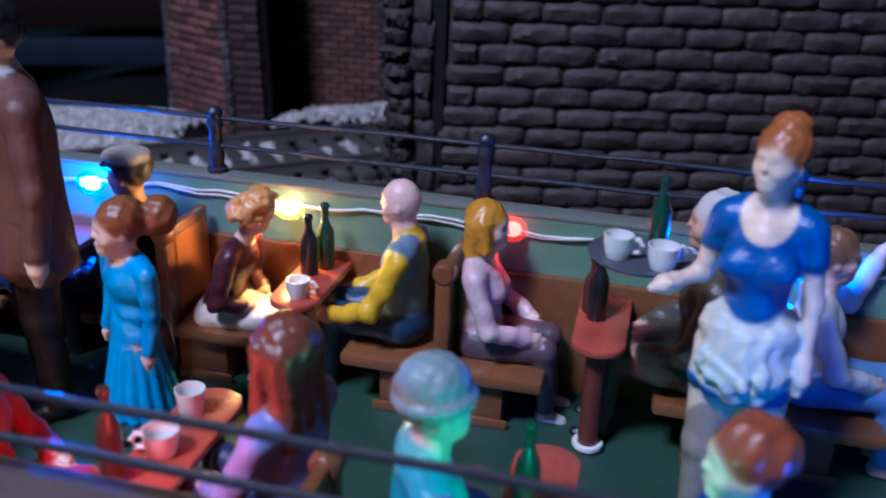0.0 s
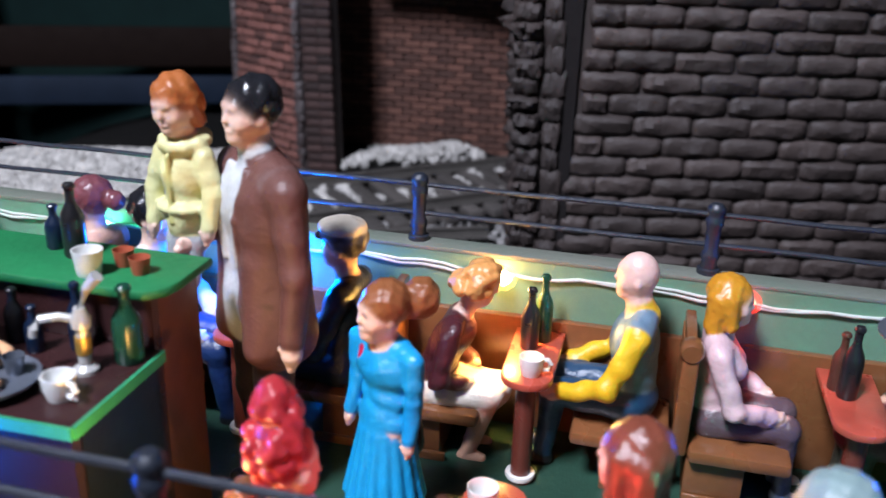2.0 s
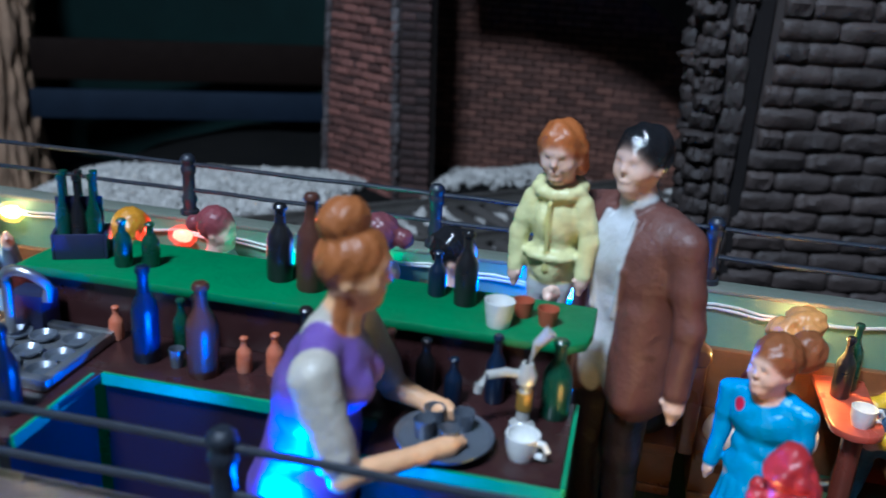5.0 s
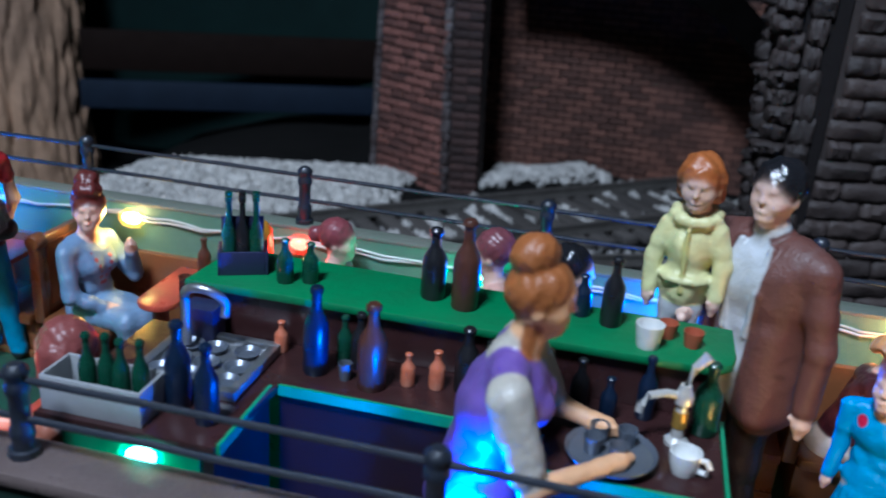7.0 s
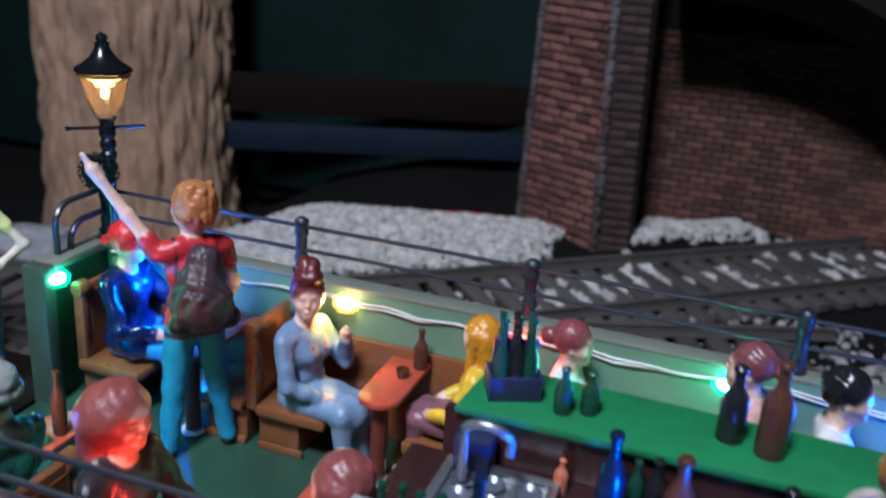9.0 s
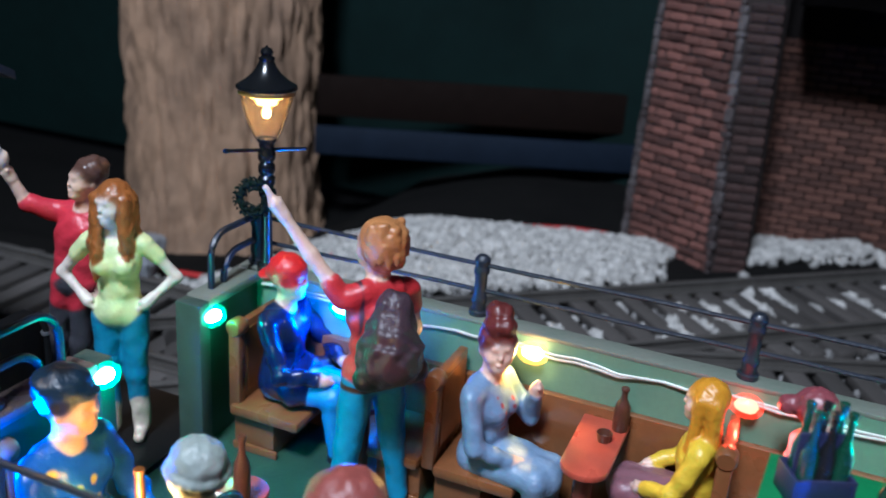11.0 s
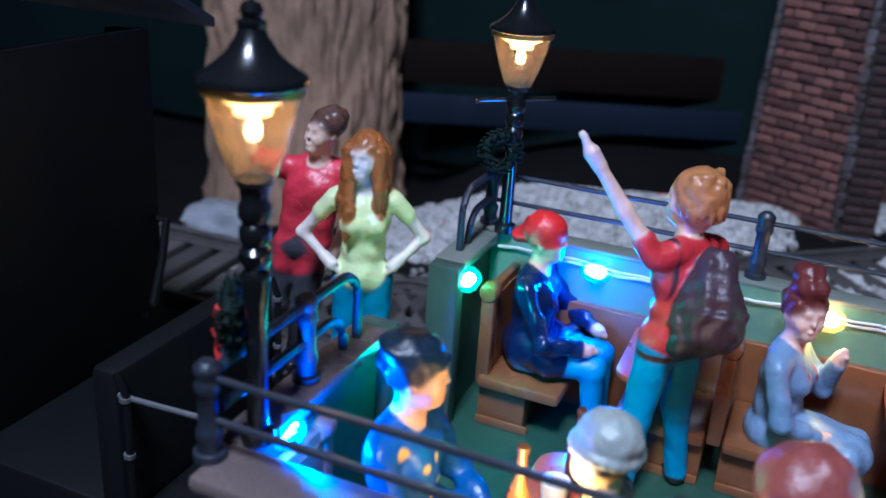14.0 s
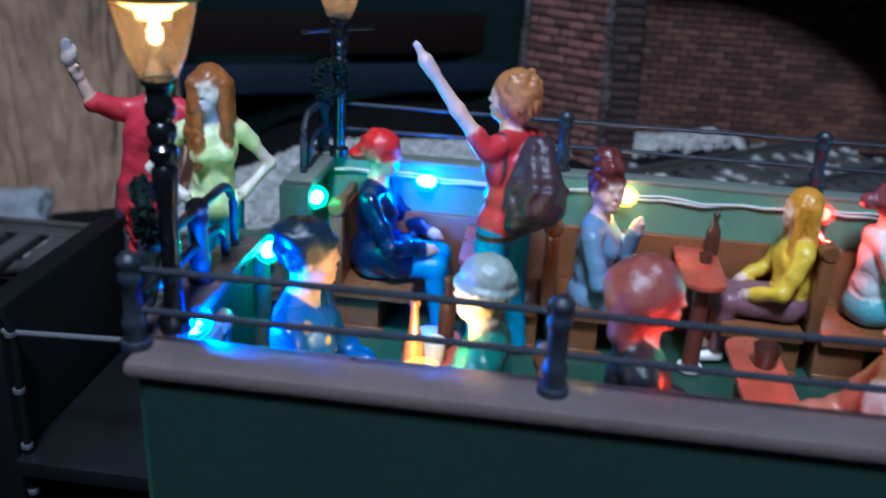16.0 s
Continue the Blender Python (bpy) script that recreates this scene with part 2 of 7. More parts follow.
PAINT = paint_material()
M = dict(
    foil=material("grey_plastic_foil", (0.34, 0.35, 0.37), 0.3, grain=0.2, stain=0.4, bump=0.4, scale=12),
    green_wall=material("green_wall", (0.13, 0.25, 0.17), 0.38, grain=0.12, scale=25, bump=0.15, stain=0.35, stain_scale=2.5, second=(0.09, 0.17, 0.12)),
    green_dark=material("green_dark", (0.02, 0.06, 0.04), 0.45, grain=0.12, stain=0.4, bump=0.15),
    cap=material("cap_rail", (0.125, 0.094, 0.086), 0.30, grain=0.2, scale=35, bump=0.35, stain=0.4, stain_scale=3),
    edge=material("worn_edge_green", (0.16, 0.17, 0.14), 0.4, grain=0.2, scale=35, bump=0.2, stain=0.5, stain_scale=3, second=(0.10, 0.15, 0.11)),
    deck=material("deck_green", (0.022, 0.062, 0.040), 0.45, grain=0.2, stain=0.6, stain_scale=2, bump=0.2),
    jamb=material("jamb_green", (0.05, 0.08, 0.065), 0.4, grain=0.15, stain=0.4, bump=0.15),
    iron=material("blue_black_iron", (0.018, 0.022, 0.032), 0.42, 0.1, grain=0.2, bump=0.25, scale=50, coat=0.2),
    brown=material("brown_bench", (0.19, 0.072, 0.026), 0.30, grain=0.22, scale=18, stain=0.4, stain_scale=3, bump=0.15, coat=0.5),
    # brighter copy of the bench brown, for board faces in the light
    orange=material("lit_board", (0.27, 0.095, 0.028), 0.4, grain=0.2, stain=0.4, bump=0.1),
    end_panel=material("bar_end_board", (0.115, 0.040, 0.015), 0.45, grain=0.2, stain=0.5, bump=0.1),
    table=material("red_table", (0.42, 0.075, 0.045), 0.3, grain=0.25, scale=20, stain=0.5, stain_scale=5, bump=0.15, coat=0.35),
    leg=material("maroon_leg", (0.13, 0.03, 0.02), 0.3, grain=0.15, stain=0.3, coat=0.2),
    white=material("white_paint", (0.72, 0.70, 0.66), 0.35, grain=0.1, stain=0.3, stain_scale=9, second=(0.45, 0.36, 0.28), bump=0.1),
    counter=material("green_counter", (0.012, 0.17, 0.055), 0.5, grain=0.2, scale=22, stain=0.35, bump=0.3),
    trim=material("green_trim", (0.03, 0.26, 0.12), 0.4, grain=0.2, stain=0.3),
    maroon=material("dark_maroon", (0.036, 0.014, 0.014), 0.3, grain=0.3, scale=30, stain=0.5, stain_scale=4, bump=0.15, coat=0.3),
    plum=material("plum_panel", (0.018, 0.008, 0.009), 0.4, grain=0.2, stain=0.4, bump=0.1),
    steel=material("dull_steel", (0.42, 0.43, 0.45), 0.35, 0.85, grain=0.15, stain=0.4, bump=0.15),
    pewter=material("pale_pewter", (0.58, 0.57, 0.54), 0.25, 0.35, grain=0.15, stain=0.3, coat=0.3),
    tray=material("grey_tray", (0.16, 0.18, 0.22), 0.32, 0.5, grain=0.15, stain=0.4),
    stone=material("soot_stone", (0.046, 0.033, 0.029), 0.62, grain=0.4, scale=14, stain=0.5, stain_scale=3, bump=0.9, vary=0.3, second=(0.030, 0.022, 0.021)),
    pillar=material("soot_pillar", (0.033, 0.023, 0.020), 0.65, grain=0.4, scale=14, stain=0.5, stain_scale=3, bump=0.9, vary=0.3, second=(0.018, 0.013, 0.012)),
    stone_joint=material("stone_joint", (0.040, 0.030, 0.027), 0.9, grain=0.3, bump=0.6),
    vault=material("vault_shade", (0.0018, 0.0015, 0.0015), 0.95, grain=0.4, scale=6, stain=0.6, bump=0.6),
    joint=material("soot_joint", (0.012, 0.010, 0.010), 0.9, grain=0.3, bump=0.6),
    brick=material("old_brick", (0.155, 0.061, 0.046), 0.75, grain=0.45, scale=12, stain=0.85, stain_scale=1.3, bump=0.8, vary=0.5, second=(0.05, 0.025, 0.022)),
    # recess bricks: browner, blotched, and darkened for the shade behind the arch
    recess_shade_brick=material("recess_shade_brick", (0.115, 0.048, 0.032), 0.8, grain=0.35, scale=12, stain=0.75, stain_scale=0.6, bump=0.6, vary=0.45, second=(0.02, 0.013, 0.012)),
    # side-face bricks: sooty, and darkened further for the face turned from the light
    side_shade_brick=material("side_shade_brick", (0.048, 0.023, 0.019), 0.8, grain=0.4, scale=12, stain=0.75, stain_scale=0.9, bump=0.7, vary=0.5, second=(0.012, 0.009, 0.009)),
    pier_mortar=material("sooty_mortar", (0.024, 0.016, 0.014), 0.9, grain=0.3, bump=0.5),
    quoin=material("worn_edge", (0.045, 0.032, 0.031), 0.7, grain=0.4, scale=8, stain=0.8, stain_scale=1.6, bump=0.6, second=(0.20, 0.18, 0.18)),
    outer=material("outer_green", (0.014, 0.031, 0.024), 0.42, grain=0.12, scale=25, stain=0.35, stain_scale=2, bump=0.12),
    mortar=material("dark_mortar", (0.010, 0.008, 0.0075), 0.9, grain=0.3, bump=0.5),
    gravel=material("white_gravel", (0.44, 0.42, 0.39), 0.8, grain=0.25, scale=10, bump=0.4, vary=0.3),
    ballast=material("grey_ballast", (0.24, 0.23, 0.22), 0.85, grain=0.35, scale=10, bump=0.6, vary=0.5),
    ballast_pale=material("pale_ballast", (0.34, 0.33, 0.31), 0.85, grain=0.35, scale=10, bump=0.6, vary=0.45),
    earth=material("dark_ground", (0.007, 0.0065, 0.006), 0.9, grain=0.4, scale=5, stain=0.6, stain_scale=0.7, bump=0.8),
    sleeper=material("sleeper", (0.075, 0.066, 0.060), 0.7, grain=0.3, bump=0.4, vary=0.3),
    rail=material("track_rail", (0.12, 0.11, 0.10), 0.45, 0.3, grain=0.3, stain=0.4),
    bark=material("bark", (0.38, 0.235, 0.145), 0.85, grain=0.45, scale=3, stain=0.6, stain_scale=0.5, bump=1.0, second=(0.07, 0.05, 0.04)),
    roof=material("cab_roof", (0.034, 0.040, 0.060), 0.35, grain=0.25, stain=0.4, bump=0.15, coat=0.3),
    loco=material("loco_soot_black", (0.004, 0.0045, 0.005), 0.6, grain=0.2, stain=0.3, bump=0.1),
    lamp_black=material("lamp_gloss_black", (0.006, 0.0065, 0.007), 0.2, grain=0.2, stain=0.3, bump=0.08, coat=0.5),
    black=material("loco_black", (0.005, 0.0055, 0.006), 0.4, grain=0.2, stain=0.3, bump=0.1),
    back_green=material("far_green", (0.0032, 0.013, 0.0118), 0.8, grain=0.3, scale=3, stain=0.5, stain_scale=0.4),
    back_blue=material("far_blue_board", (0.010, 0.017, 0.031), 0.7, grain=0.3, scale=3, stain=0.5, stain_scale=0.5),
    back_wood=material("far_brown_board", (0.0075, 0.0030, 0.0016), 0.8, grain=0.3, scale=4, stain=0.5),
    wreath=material("dark_wreath", (0.005, 0.013, 0.010), 0.8, grain=0.4, stain=0.4),
    wire=material("clear_wire", (0.74, 0.77, 0.72), 0.16, 0.35, grain=0.1, coat=0.6),
    bottle_green=material("bottle_green", (0.008, 0.05, 0.028), 0.28, coat=0.25, grain=0.3, stain=0.4, scale=20, bump=0.1),
    bottle_black=material("bottle_black", (0.012, 0.012, 0.014), 0.30, coat=0.2, grain=0.3, stain=0.4, scale=20, bump=0.1),
    bottle_brown=material("bottle_brown", (0.075, 0.028, 0.018), 0.34, coat=0.15, grain=0.3, stain=0.5, scale=20, bump=0.1),
    bottle_blue=material("bottle_blue", (0.006, 0.014, 0.035), 0.30, coat=0.2, grain=0.3, stain=0.4, scale=20, bump=0.1),
    bottle_clay=material("bottle_clay", (0.46, 0.12, 0.055), 0.45, grain=0.25, stain=0.4, stain_scale=8, second=(0.5, 0.36, 0.28), bump=0.1),
    clay=material("clay_pot", (0.36, 0.085, 0.04), 0.5, grain=0.2, stain=0.3),
    cup=material("cup_white", (0.70, 0.70, 0.68), 0.28, grain=0.06, stain=0.15, stain_scale=8),
    grey=material("grey_plastic", (0.30, 0.31, 0.32), 0.5, grain=0.12, stain=0.3, bump=0.1),
    crate=material("crate_blue", (0.020, 0.023, 0.065), 0.45, grain=0.2, stain=0.3),
    gold=material("gold_paint", (0.55, 0.33, 0.07), 0.3, 0.6, grain=0.15),
    red=material("red_paint", (0.5, 0.03, 0.03), 0.4, grain=0.15),
    lamp_glass=frosted("lamp_glass", (1.0, 0.85, 0.62)),
    amber=material("bottle_amber", (0.17, 0.058, 0.012), 0.3, coat=0.3, grain=0.2, stain=0.3, scale=20, bump=0.1),
    led_warm=emitter("led_warm", (1.0, 0.74, 0.28), 28),
    led_red=emitter("led_red", (1.0, 0.17, 0.09), 7),
    led_blue=emitter("led_blue", (0.22, 0.66, 1.0), 26),
    led_green=emitter("led_green", (0.25, 1.0, 0.72), 22),
    dome_warm=led_halo("dome_warm", (1.0, 0.55, 0.08)),
    dome_red=led_halo("dome_red", (1.0, 0.06, 0.02)),
    dome_blue=led_halo("dome_blue", (0.0, 0.22, 1.0)),
    dome_green=led_halo("dome_green", (0.0, 0.85, 0.48)),
    lamp_core=emitter("lamp_core", (1.0, 0.62, 0.20), 26),
    rim_glow=emitter("rim_glow", (1.0, 0.58, 0.16), 9),
)

# hardly any sheen, so the added vault reads as plain darkness
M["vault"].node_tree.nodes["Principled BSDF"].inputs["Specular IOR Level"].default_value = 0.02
for key in ("loco", "earth", "mortar", "joint", "wreath", "back_blue", "back_wood"):
    M[key].node_tree.nodes["Principled BSDF"].inputs["Specular IOR Level"].default_value = 0.15


# ---- builders ----
def bm_box(bm, x0, x1, y0, y1, z0, z1, bevel=0.0, seg=2, turn=None):
    made = bmesh.ops.create_cube(bm, size=1)["verts"]
    for v in made:
        v.co = Vector(((x0 + x1) / 2 + v.co.x * (x1 - x0), (y0 + y1) / 2 + v.co.y * (y1 - y0), (z0 + z1) / 2 + v.co.z * (z1 - z0)))
    if bevel:
        edges = list({e for v in made for e in v.link_edges})
        made = list({v for f in bmesh.ops.bevel(bm, geom=edges, offset=bevel, segments=seg, affect="EDGES", profile=0.5)["faces"] for v in f.verts} | {v for v in made if v.is_valid})
    if turn:
        bmesh.ops.transform(bm, matrix=turn, verts=made)
    return bm


def box(*a, **k):
    return bm_box(bmesh.new(), *a, **k)


def bm_lathe(bm, profile, seg=20, at=(0, 0, 0), turn=None):
    rings = []
    m = Matrix.Translation(at) @ (turn or Matrix.Identity(4))
    for r, z in profile:
        if r < 1e-5:
            rings.append([bm.verts.new(m @ Vector((0, 0, z)))])
        else:
            rings.append([bm.verts.new(m @ Vector((r * math.cos(2 * math.pi * i / seg), r * math.sin(2 * math.pi * i / seg), z))) for i in range(seg)])
    for a, b in zip(rings, rings[1:]):
        for i in range(seg):
            j = (i + 1) % seg
            if len(a) == 1 and len(b) == 1:
                continue
            if len(a) == 1:
                bm.faces.new((a[0], b[j], b[i]))
            elif len(b) == 1:
                bm.faces.new((a[i], a[j], b[0]))
            else:
                bm.faces.new((a[i], a[j], b[j], b[i]))
    return bm


def lathe(profile, **k):
    return bm_lathe(bmesh.new(), profile, **k)


def bm_tube(bm, points, r, seg=8):
    """A round bar along a line of points, closed at its ends."""
    pts = [Vector(p) for p in points]
    rings = []
    up = Vector((0, 0, 1))
    for i, p in enumerate(pts):
        d = (pts[min(i + 1, len(pts) - 1)] - pts[max(i - 1, 0)]).normalized()
        side = d.cross(up if abs(d.z) < 0.9 else Vector((1, 0, 0))).normalized()
        top = side.cross(d)
        rr = r[i] if isinstance(r, (list, tuple)) else r
        rings.append([bm.verts.new(p + rr * (math.cos(2 * math.pi * k / seg) * side + math.sin(2 * math.pi * k / seg) * top)) for k in range(seg)])
    for a, b in zip(rings, rings[1:]):
        for k in range(seg):
            bm.faces.new((a[k], a[(k + 1) % seg], b[(k + 1) % seg], b[k]))
    bm.faces.new(rings[0][::-1])
    bm.faces.new(rings[-1])
    return bm


def tube(points, r, seg=8):
    return bm_tube(bmesh.new(), points, r, seg)


def bm_plate(bm, outline, z0, z1, bevel=0.0):
    """A flat board with that outline seen from above."""
    vs = [bm.verts.new((x, y, z0)) for x, y in outline]
    f = bm.faces.new(vs)
    top = bmesh.ops.extrude_face_region(bm, geom=[f])["geom"]
    bmesh.ops.translate(bm, verts=[g for g in top if isinstance(g, bmesh.types.BMVert)], vec=(0, 0, z1 - z0))
    bmesh.ops.recalc_face_normals(bm, faces=bm.faces[:])
    if bevel:
        edges = [e for e in bm.edges if abs(e.verts[0].co.z - e.verts[1].co.z) < 1e-6 and len(e.link_faces) == 2]
        bmesh.ops.bevel(bm, geom=edges, offset=bevel, segments=2, affect="EDGES", profile=0.5)
    return bm


def mesh_of(name, bm, mat, smooth=True):
    me = bpy.data.meshes.new(name)
    bmesh.ops.recalc_face_normals(bm, faces=bm.faces[:])
    for v in bm.verts:
        v.co *= SCALE
    bm.to_mesh(me)
    bm.free()
    me.materials.append(mat)
    if smooth:
        me.shade_smooth()
        me.set_sharp_from_angle(angle=radians(38))
    return me


def part(name, bm, mat, parent=None, label="", smooth=True):
    ob = new(name, mesh_of(name, bm, mat, smooth))
    if parent:
        ob.parent = parent
    return tagged(ob, label) if label else ob


def thing(name, at, label, category, turn=0.0, group="", kind=""):
    ob = new(name)
    ob.empty_display_size = 0.01
    ob.matrix_world = Matrix.Translation(V(*at)) @ pose(0, 0, 0, 0, 0, turn)
    return tagged(ob, label, category, group, kind)


def place(ob, at, turn=0.0):
    return copy_thing(ob, Matrix.Translation(V(*at)) @ pose(0, 0, 0, 0, 0, turn))

# ---- structure ----
DECK = 0.10
POSTS = [-1.895 + 1.765 * i for i in range(8)]
X0, X1 = -1.93, 10.52
NEAR, FAR = -3.11, 0.0
CAP = 1.235


def structure(name, bm, mat, label, category, smooth=True):
    return tagged(part(name, bm, mat, None, "", smooth), label, category, kind="structure")


structure("deck", box(X0, X1, NEAR, FAR, DECK - 0.08, DECK), M["deck"], "green painted wagon floor between the benches", "floor")
structure("wall_far", box(X0, X1, FAR - 0.1, FAR + 0.06, -0.35, CAP - 0.03), M["green_wall"], "green painted wagon side wall behind the benches", "wall")
# thin sheet over the near wall, in a much darker green than its inside
structure("side_panel_near", box(X0 + 0.11, X1, NEAR - 0.112, NEAR - 0.101, -0.36, CAP - 0.065), M["outer"], "thin dark green sheet over the wagon side", "wall")
structure("wall_near", box(X0 + 0.12, X1, NEAR - 0.1, NEAR + 0.1, -0.35, CAP - 0.06), M["green_wall"], "green painted wagon side wall with a grey cap", "wall")
structure("trim_far", box(X0 - 0.05, X1, FAR - 0.104, FAR + 0.065, CAP - 0.03, CAP, bevel=0.008), M["edge"], "pale worn edge along the top of the wagon side", "trim")
structure("trim_near", box(X0 + 0.035, X1, NEAR - 0.15, NEAR + 0.13, CAP - 0.075, CAP, bevel=0.025), M["cap"], "grey-brown rounded cap rail along the wagon side", "trim")
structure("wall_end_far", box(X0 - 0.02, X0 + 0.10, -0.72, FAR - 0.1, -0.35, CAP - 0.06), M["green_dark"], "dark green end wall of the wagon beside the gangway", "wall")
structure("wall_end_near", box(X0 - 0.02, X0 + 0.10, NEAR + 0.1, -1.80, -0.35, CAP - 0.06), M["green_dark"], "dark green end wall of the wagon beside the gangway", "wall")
structure("trim_end_far", box(X0 - 0.05, X0 + 0.16, -0.74, FAR - 0.14, CAP - 0.075, CAP - 0.002, bevel=0.02), M["edge"], "worn green cap on the wagon end wall", "trim")
structure("trim_end_near", box(X0 - 0.05, X0 + 0.16, NEAR + 0.14, -1.78, CAP - 0.075, CAP - 0.002, bevel=0.02), M["cap"], "grey-brown cap on the wagon end wall", "trim")
structure("jamb_far", box(X0 - 0.04, X0 + 0.16, -0.86, -0.745, -0.30, CAP - 0.01, bevel=0.012), M["jamb"], "grey-green door jamb of the wagon gangway", "trim")
structure("jamb_near", box(X0 - 0.04, X0 + 0.16, -1.775, -1.66, -0.30, CAP - 0.01, bevel=0.012), M["jamb"], "grey-green door jamb of the wagon gangway", "trim")
structure("wall_end_right", box(X1, X1 + 0.12, NEAR - 0.1, FAR + 0.1, -0.35, CAP - 0.06), M["green_wall"], "green painted end wall of the wagon", "wall")
structure("end_platform", box(X0 - 1.02, X0 - 0.05, -2.55, -0.3, DECK - 0.1, DECK, bevel=0.01), M["black"], "black end platform of the wagon", "platform")
structure("wagon_frame", box(X0 - 0.1, X1, NEAR + 0.3, FAR - 0.3, -0.75, -0.36), M["black"], "black underframe below the wagon floor", "frame")


# railings
POST = [(0.0, 0.43), (0.03, 0.427), (0.052, 0.405), (0.055, 0.385), (0.045, 0.365), (0.045, 0.345), (0.052, 0.335), (0.052, 0.30), (0.042, 0.285), (0.042, 0.14), (0.052, 0.125), (0.052, 0.09), (0.045, 0.075), (0.048, 0.035), (0.066, 0.03), (0.066, 0.0), (0.0, 0.0)]


def railing(name, y, label, gone=()):
    root = thing(name, (0, y, CAP), label, "railing", kind="structure")
    first = None
    for x in POSTS:
        if x in gone:
            continue
        if first is None:
            first = part("post", lathe(POST, seg=16), M["iron"], root)
            ob = first
        else:
            ob = new("post", first.data)
            ob.parent = root
        ob.location = V(x, 0, 0)
    for z in (0.36, 0.175):
        pts = []
        for a, b in zip(POSTS, POSTS[1:]):
            for i in range(6):
                u = i / 6
                pts.append((a + (b - a) * u, 0, z + 0.006 * math.sin(math.pi * u) * random.uniform(-1, 1)))
        pts.append((POSTS[-1], 0, z))
        part("rail", tube(pts, 0.016, 8), M["iron"], root)
    return root


railing("railing_far", FAR, "black iron two-bar railing on the far cap rail")
railing("railing_near", NEAR, "black iron two-bar railing on the near cap rail", (POSTS[5],))


def end_rail(y0, y1, label, stand):
    """Two bent bars from a corner post, coming down in a bow at the gangway."""
    root = thing("end_railing", (X0 + 0.05, 0, CAP), label, "railing")
    s = 1 if y1 > y0 else -1
    for top, drop in ((0.38, 0.16), (0.20, 0.30)):
        end = y1 - s * drop
        r = min(0.17, top - 0.02)
        pts = [(0, y0 + (end - s * r - y0) * i / 5, top) for i in range(6)]
        pts += [(0, end - s * r + s * r * math.sin(a), top - r + r * math.cos(a)) for a in [math.pi / 2 * i / 6 for i in range(1, 7)]]
        pts += [(0, end, 0.0)]
        part("bent_bar", tube(pts, 0.024, 8), M["iron"], root)
    mid = (y0 + y1) / 2
    if stand:
        part("post", lathe(POST, seg=16, at=(0, mid, 0)), M["iron"], root)
    return root


end_rail(FAR - 0.08, -0.74, "bent black end railing beside the far lamp", False)
end_rail(NEAR + 0.05, -1.78, "bent black end railing beside the near lamp", True)


# ---- lamps on posts ----
def street_lamp(at, label, core_watts, rise=0.0, bar=True, girth=1.0):
    root = thing("street_lamp", at, label, "lamp", turn=45, group="lamps at the wagon end")
    col = [(0.0, 0.0), (0.07, 0.0), (0.07, 0.05), (0.045, 0.07), (0.04, 0.55)] + [(r, z + rise) for r, z in ((0.055, 0.57), (0.055, 0.61), (0.04, 0.63), (0.06, 0.66), (0.062, 0.70), (0.045, 0.72), (0.06, 0.75), (0.06, 0.79), (0.045, 0.81), (0.062, 0.84), (0.062, 0.88), (0.05, 0.90), (0.055, 0.95), (0.07, 0.965), (0.07, 0.985), (0, 0.985))]
    part("column", lathe(col, seg=18), M["lamp_black"], root)
    if bar:
        part("ladder_bar", bm_lathe(tube([(-0.28, 0, 0.9), (0.28, 0, 0.9)], 0.014, 8), [(0, -0.02), (0.02, -0.012), (0.02, 0.012), (0, 0.02)], seg=8, at=(-0.28, 0, 0.9)), M["lamp_black"], root)
    pane = part("glass", lathe([(0.085, 0.99), (0.13, 1.10), (0.165, 1.22), (0.19, 1.33), (0.185, 1.33), (0.16, 1.22), (0.125, 1.10), (0.08, 0.995)], seg=28), M["lamp_glass"], root)
    pane.visible_shadow = False
    # gold colour here stands for bulb light reflected on the hood rim
    part("collar", lathe([(0.186, 1.295), (0.194, 1.295), (0.196, 1.322), (0.186, 1.322)], seg=28), M["gold"], pane, "gold ring for the bulb's light on the hood rim")
    part("hood", lathe([(r, 1.325 + (z - 1.325) * 0.84) for r, z in ((0.20, 1.325), (0.21, 1.335), (0.205, 1.36), (0.15, 1.40), (0.10, 1.45), (0.065, 1.51), (0.05, 1.55), (0.055, 1.565), (0.055, 1.58), (0.035, 1.59), (0.045, 1.62), (0.035, 1.65), (0.012, 1.66), (0, 1.68))], seg=28), M["lamp_black"], root)
    part("bulb", lathe([(0, 1.135), (0.018, 1.138), (0.030, 1.150), (0.032, 1.175), (0.022, 1.195), (0.026, 1.215), (0, 1.216)], seg=14), M["lamp_core"], pane)
    # this disc emits for the bulb's light under the hood; it is no bulb
    part("reflector", lathe([(0, 1.217), (0.07, 1.22), (0.075, 1.25), (0.15, 1.285), (0.165, 1.29), (0.165, 1.30), (0, 1.301)], seg=24), M["rim_glow"], pane)
    glow_lamp("lamp_light", (at[0], at[1], at[2] + 1.15 + rise), core_watts, (1.0, 0.62, 0.25), 0.03)
    for ob in root.children:
        if rise and ob.name.split(".")[0] != "column":
            ob.location = V(0, 0, rise)
            ob.scale = (girth, girth, 1)
    return root


street_lamp((-1.75, -0.10, CAP), "black street lamp with lit glass by the railing corner", 0.010)
street_lamp((-1.80, -2.92, CAP), "black street lamp with lit glass beside a wreath", 0.016, 0.125, False, 0.94)


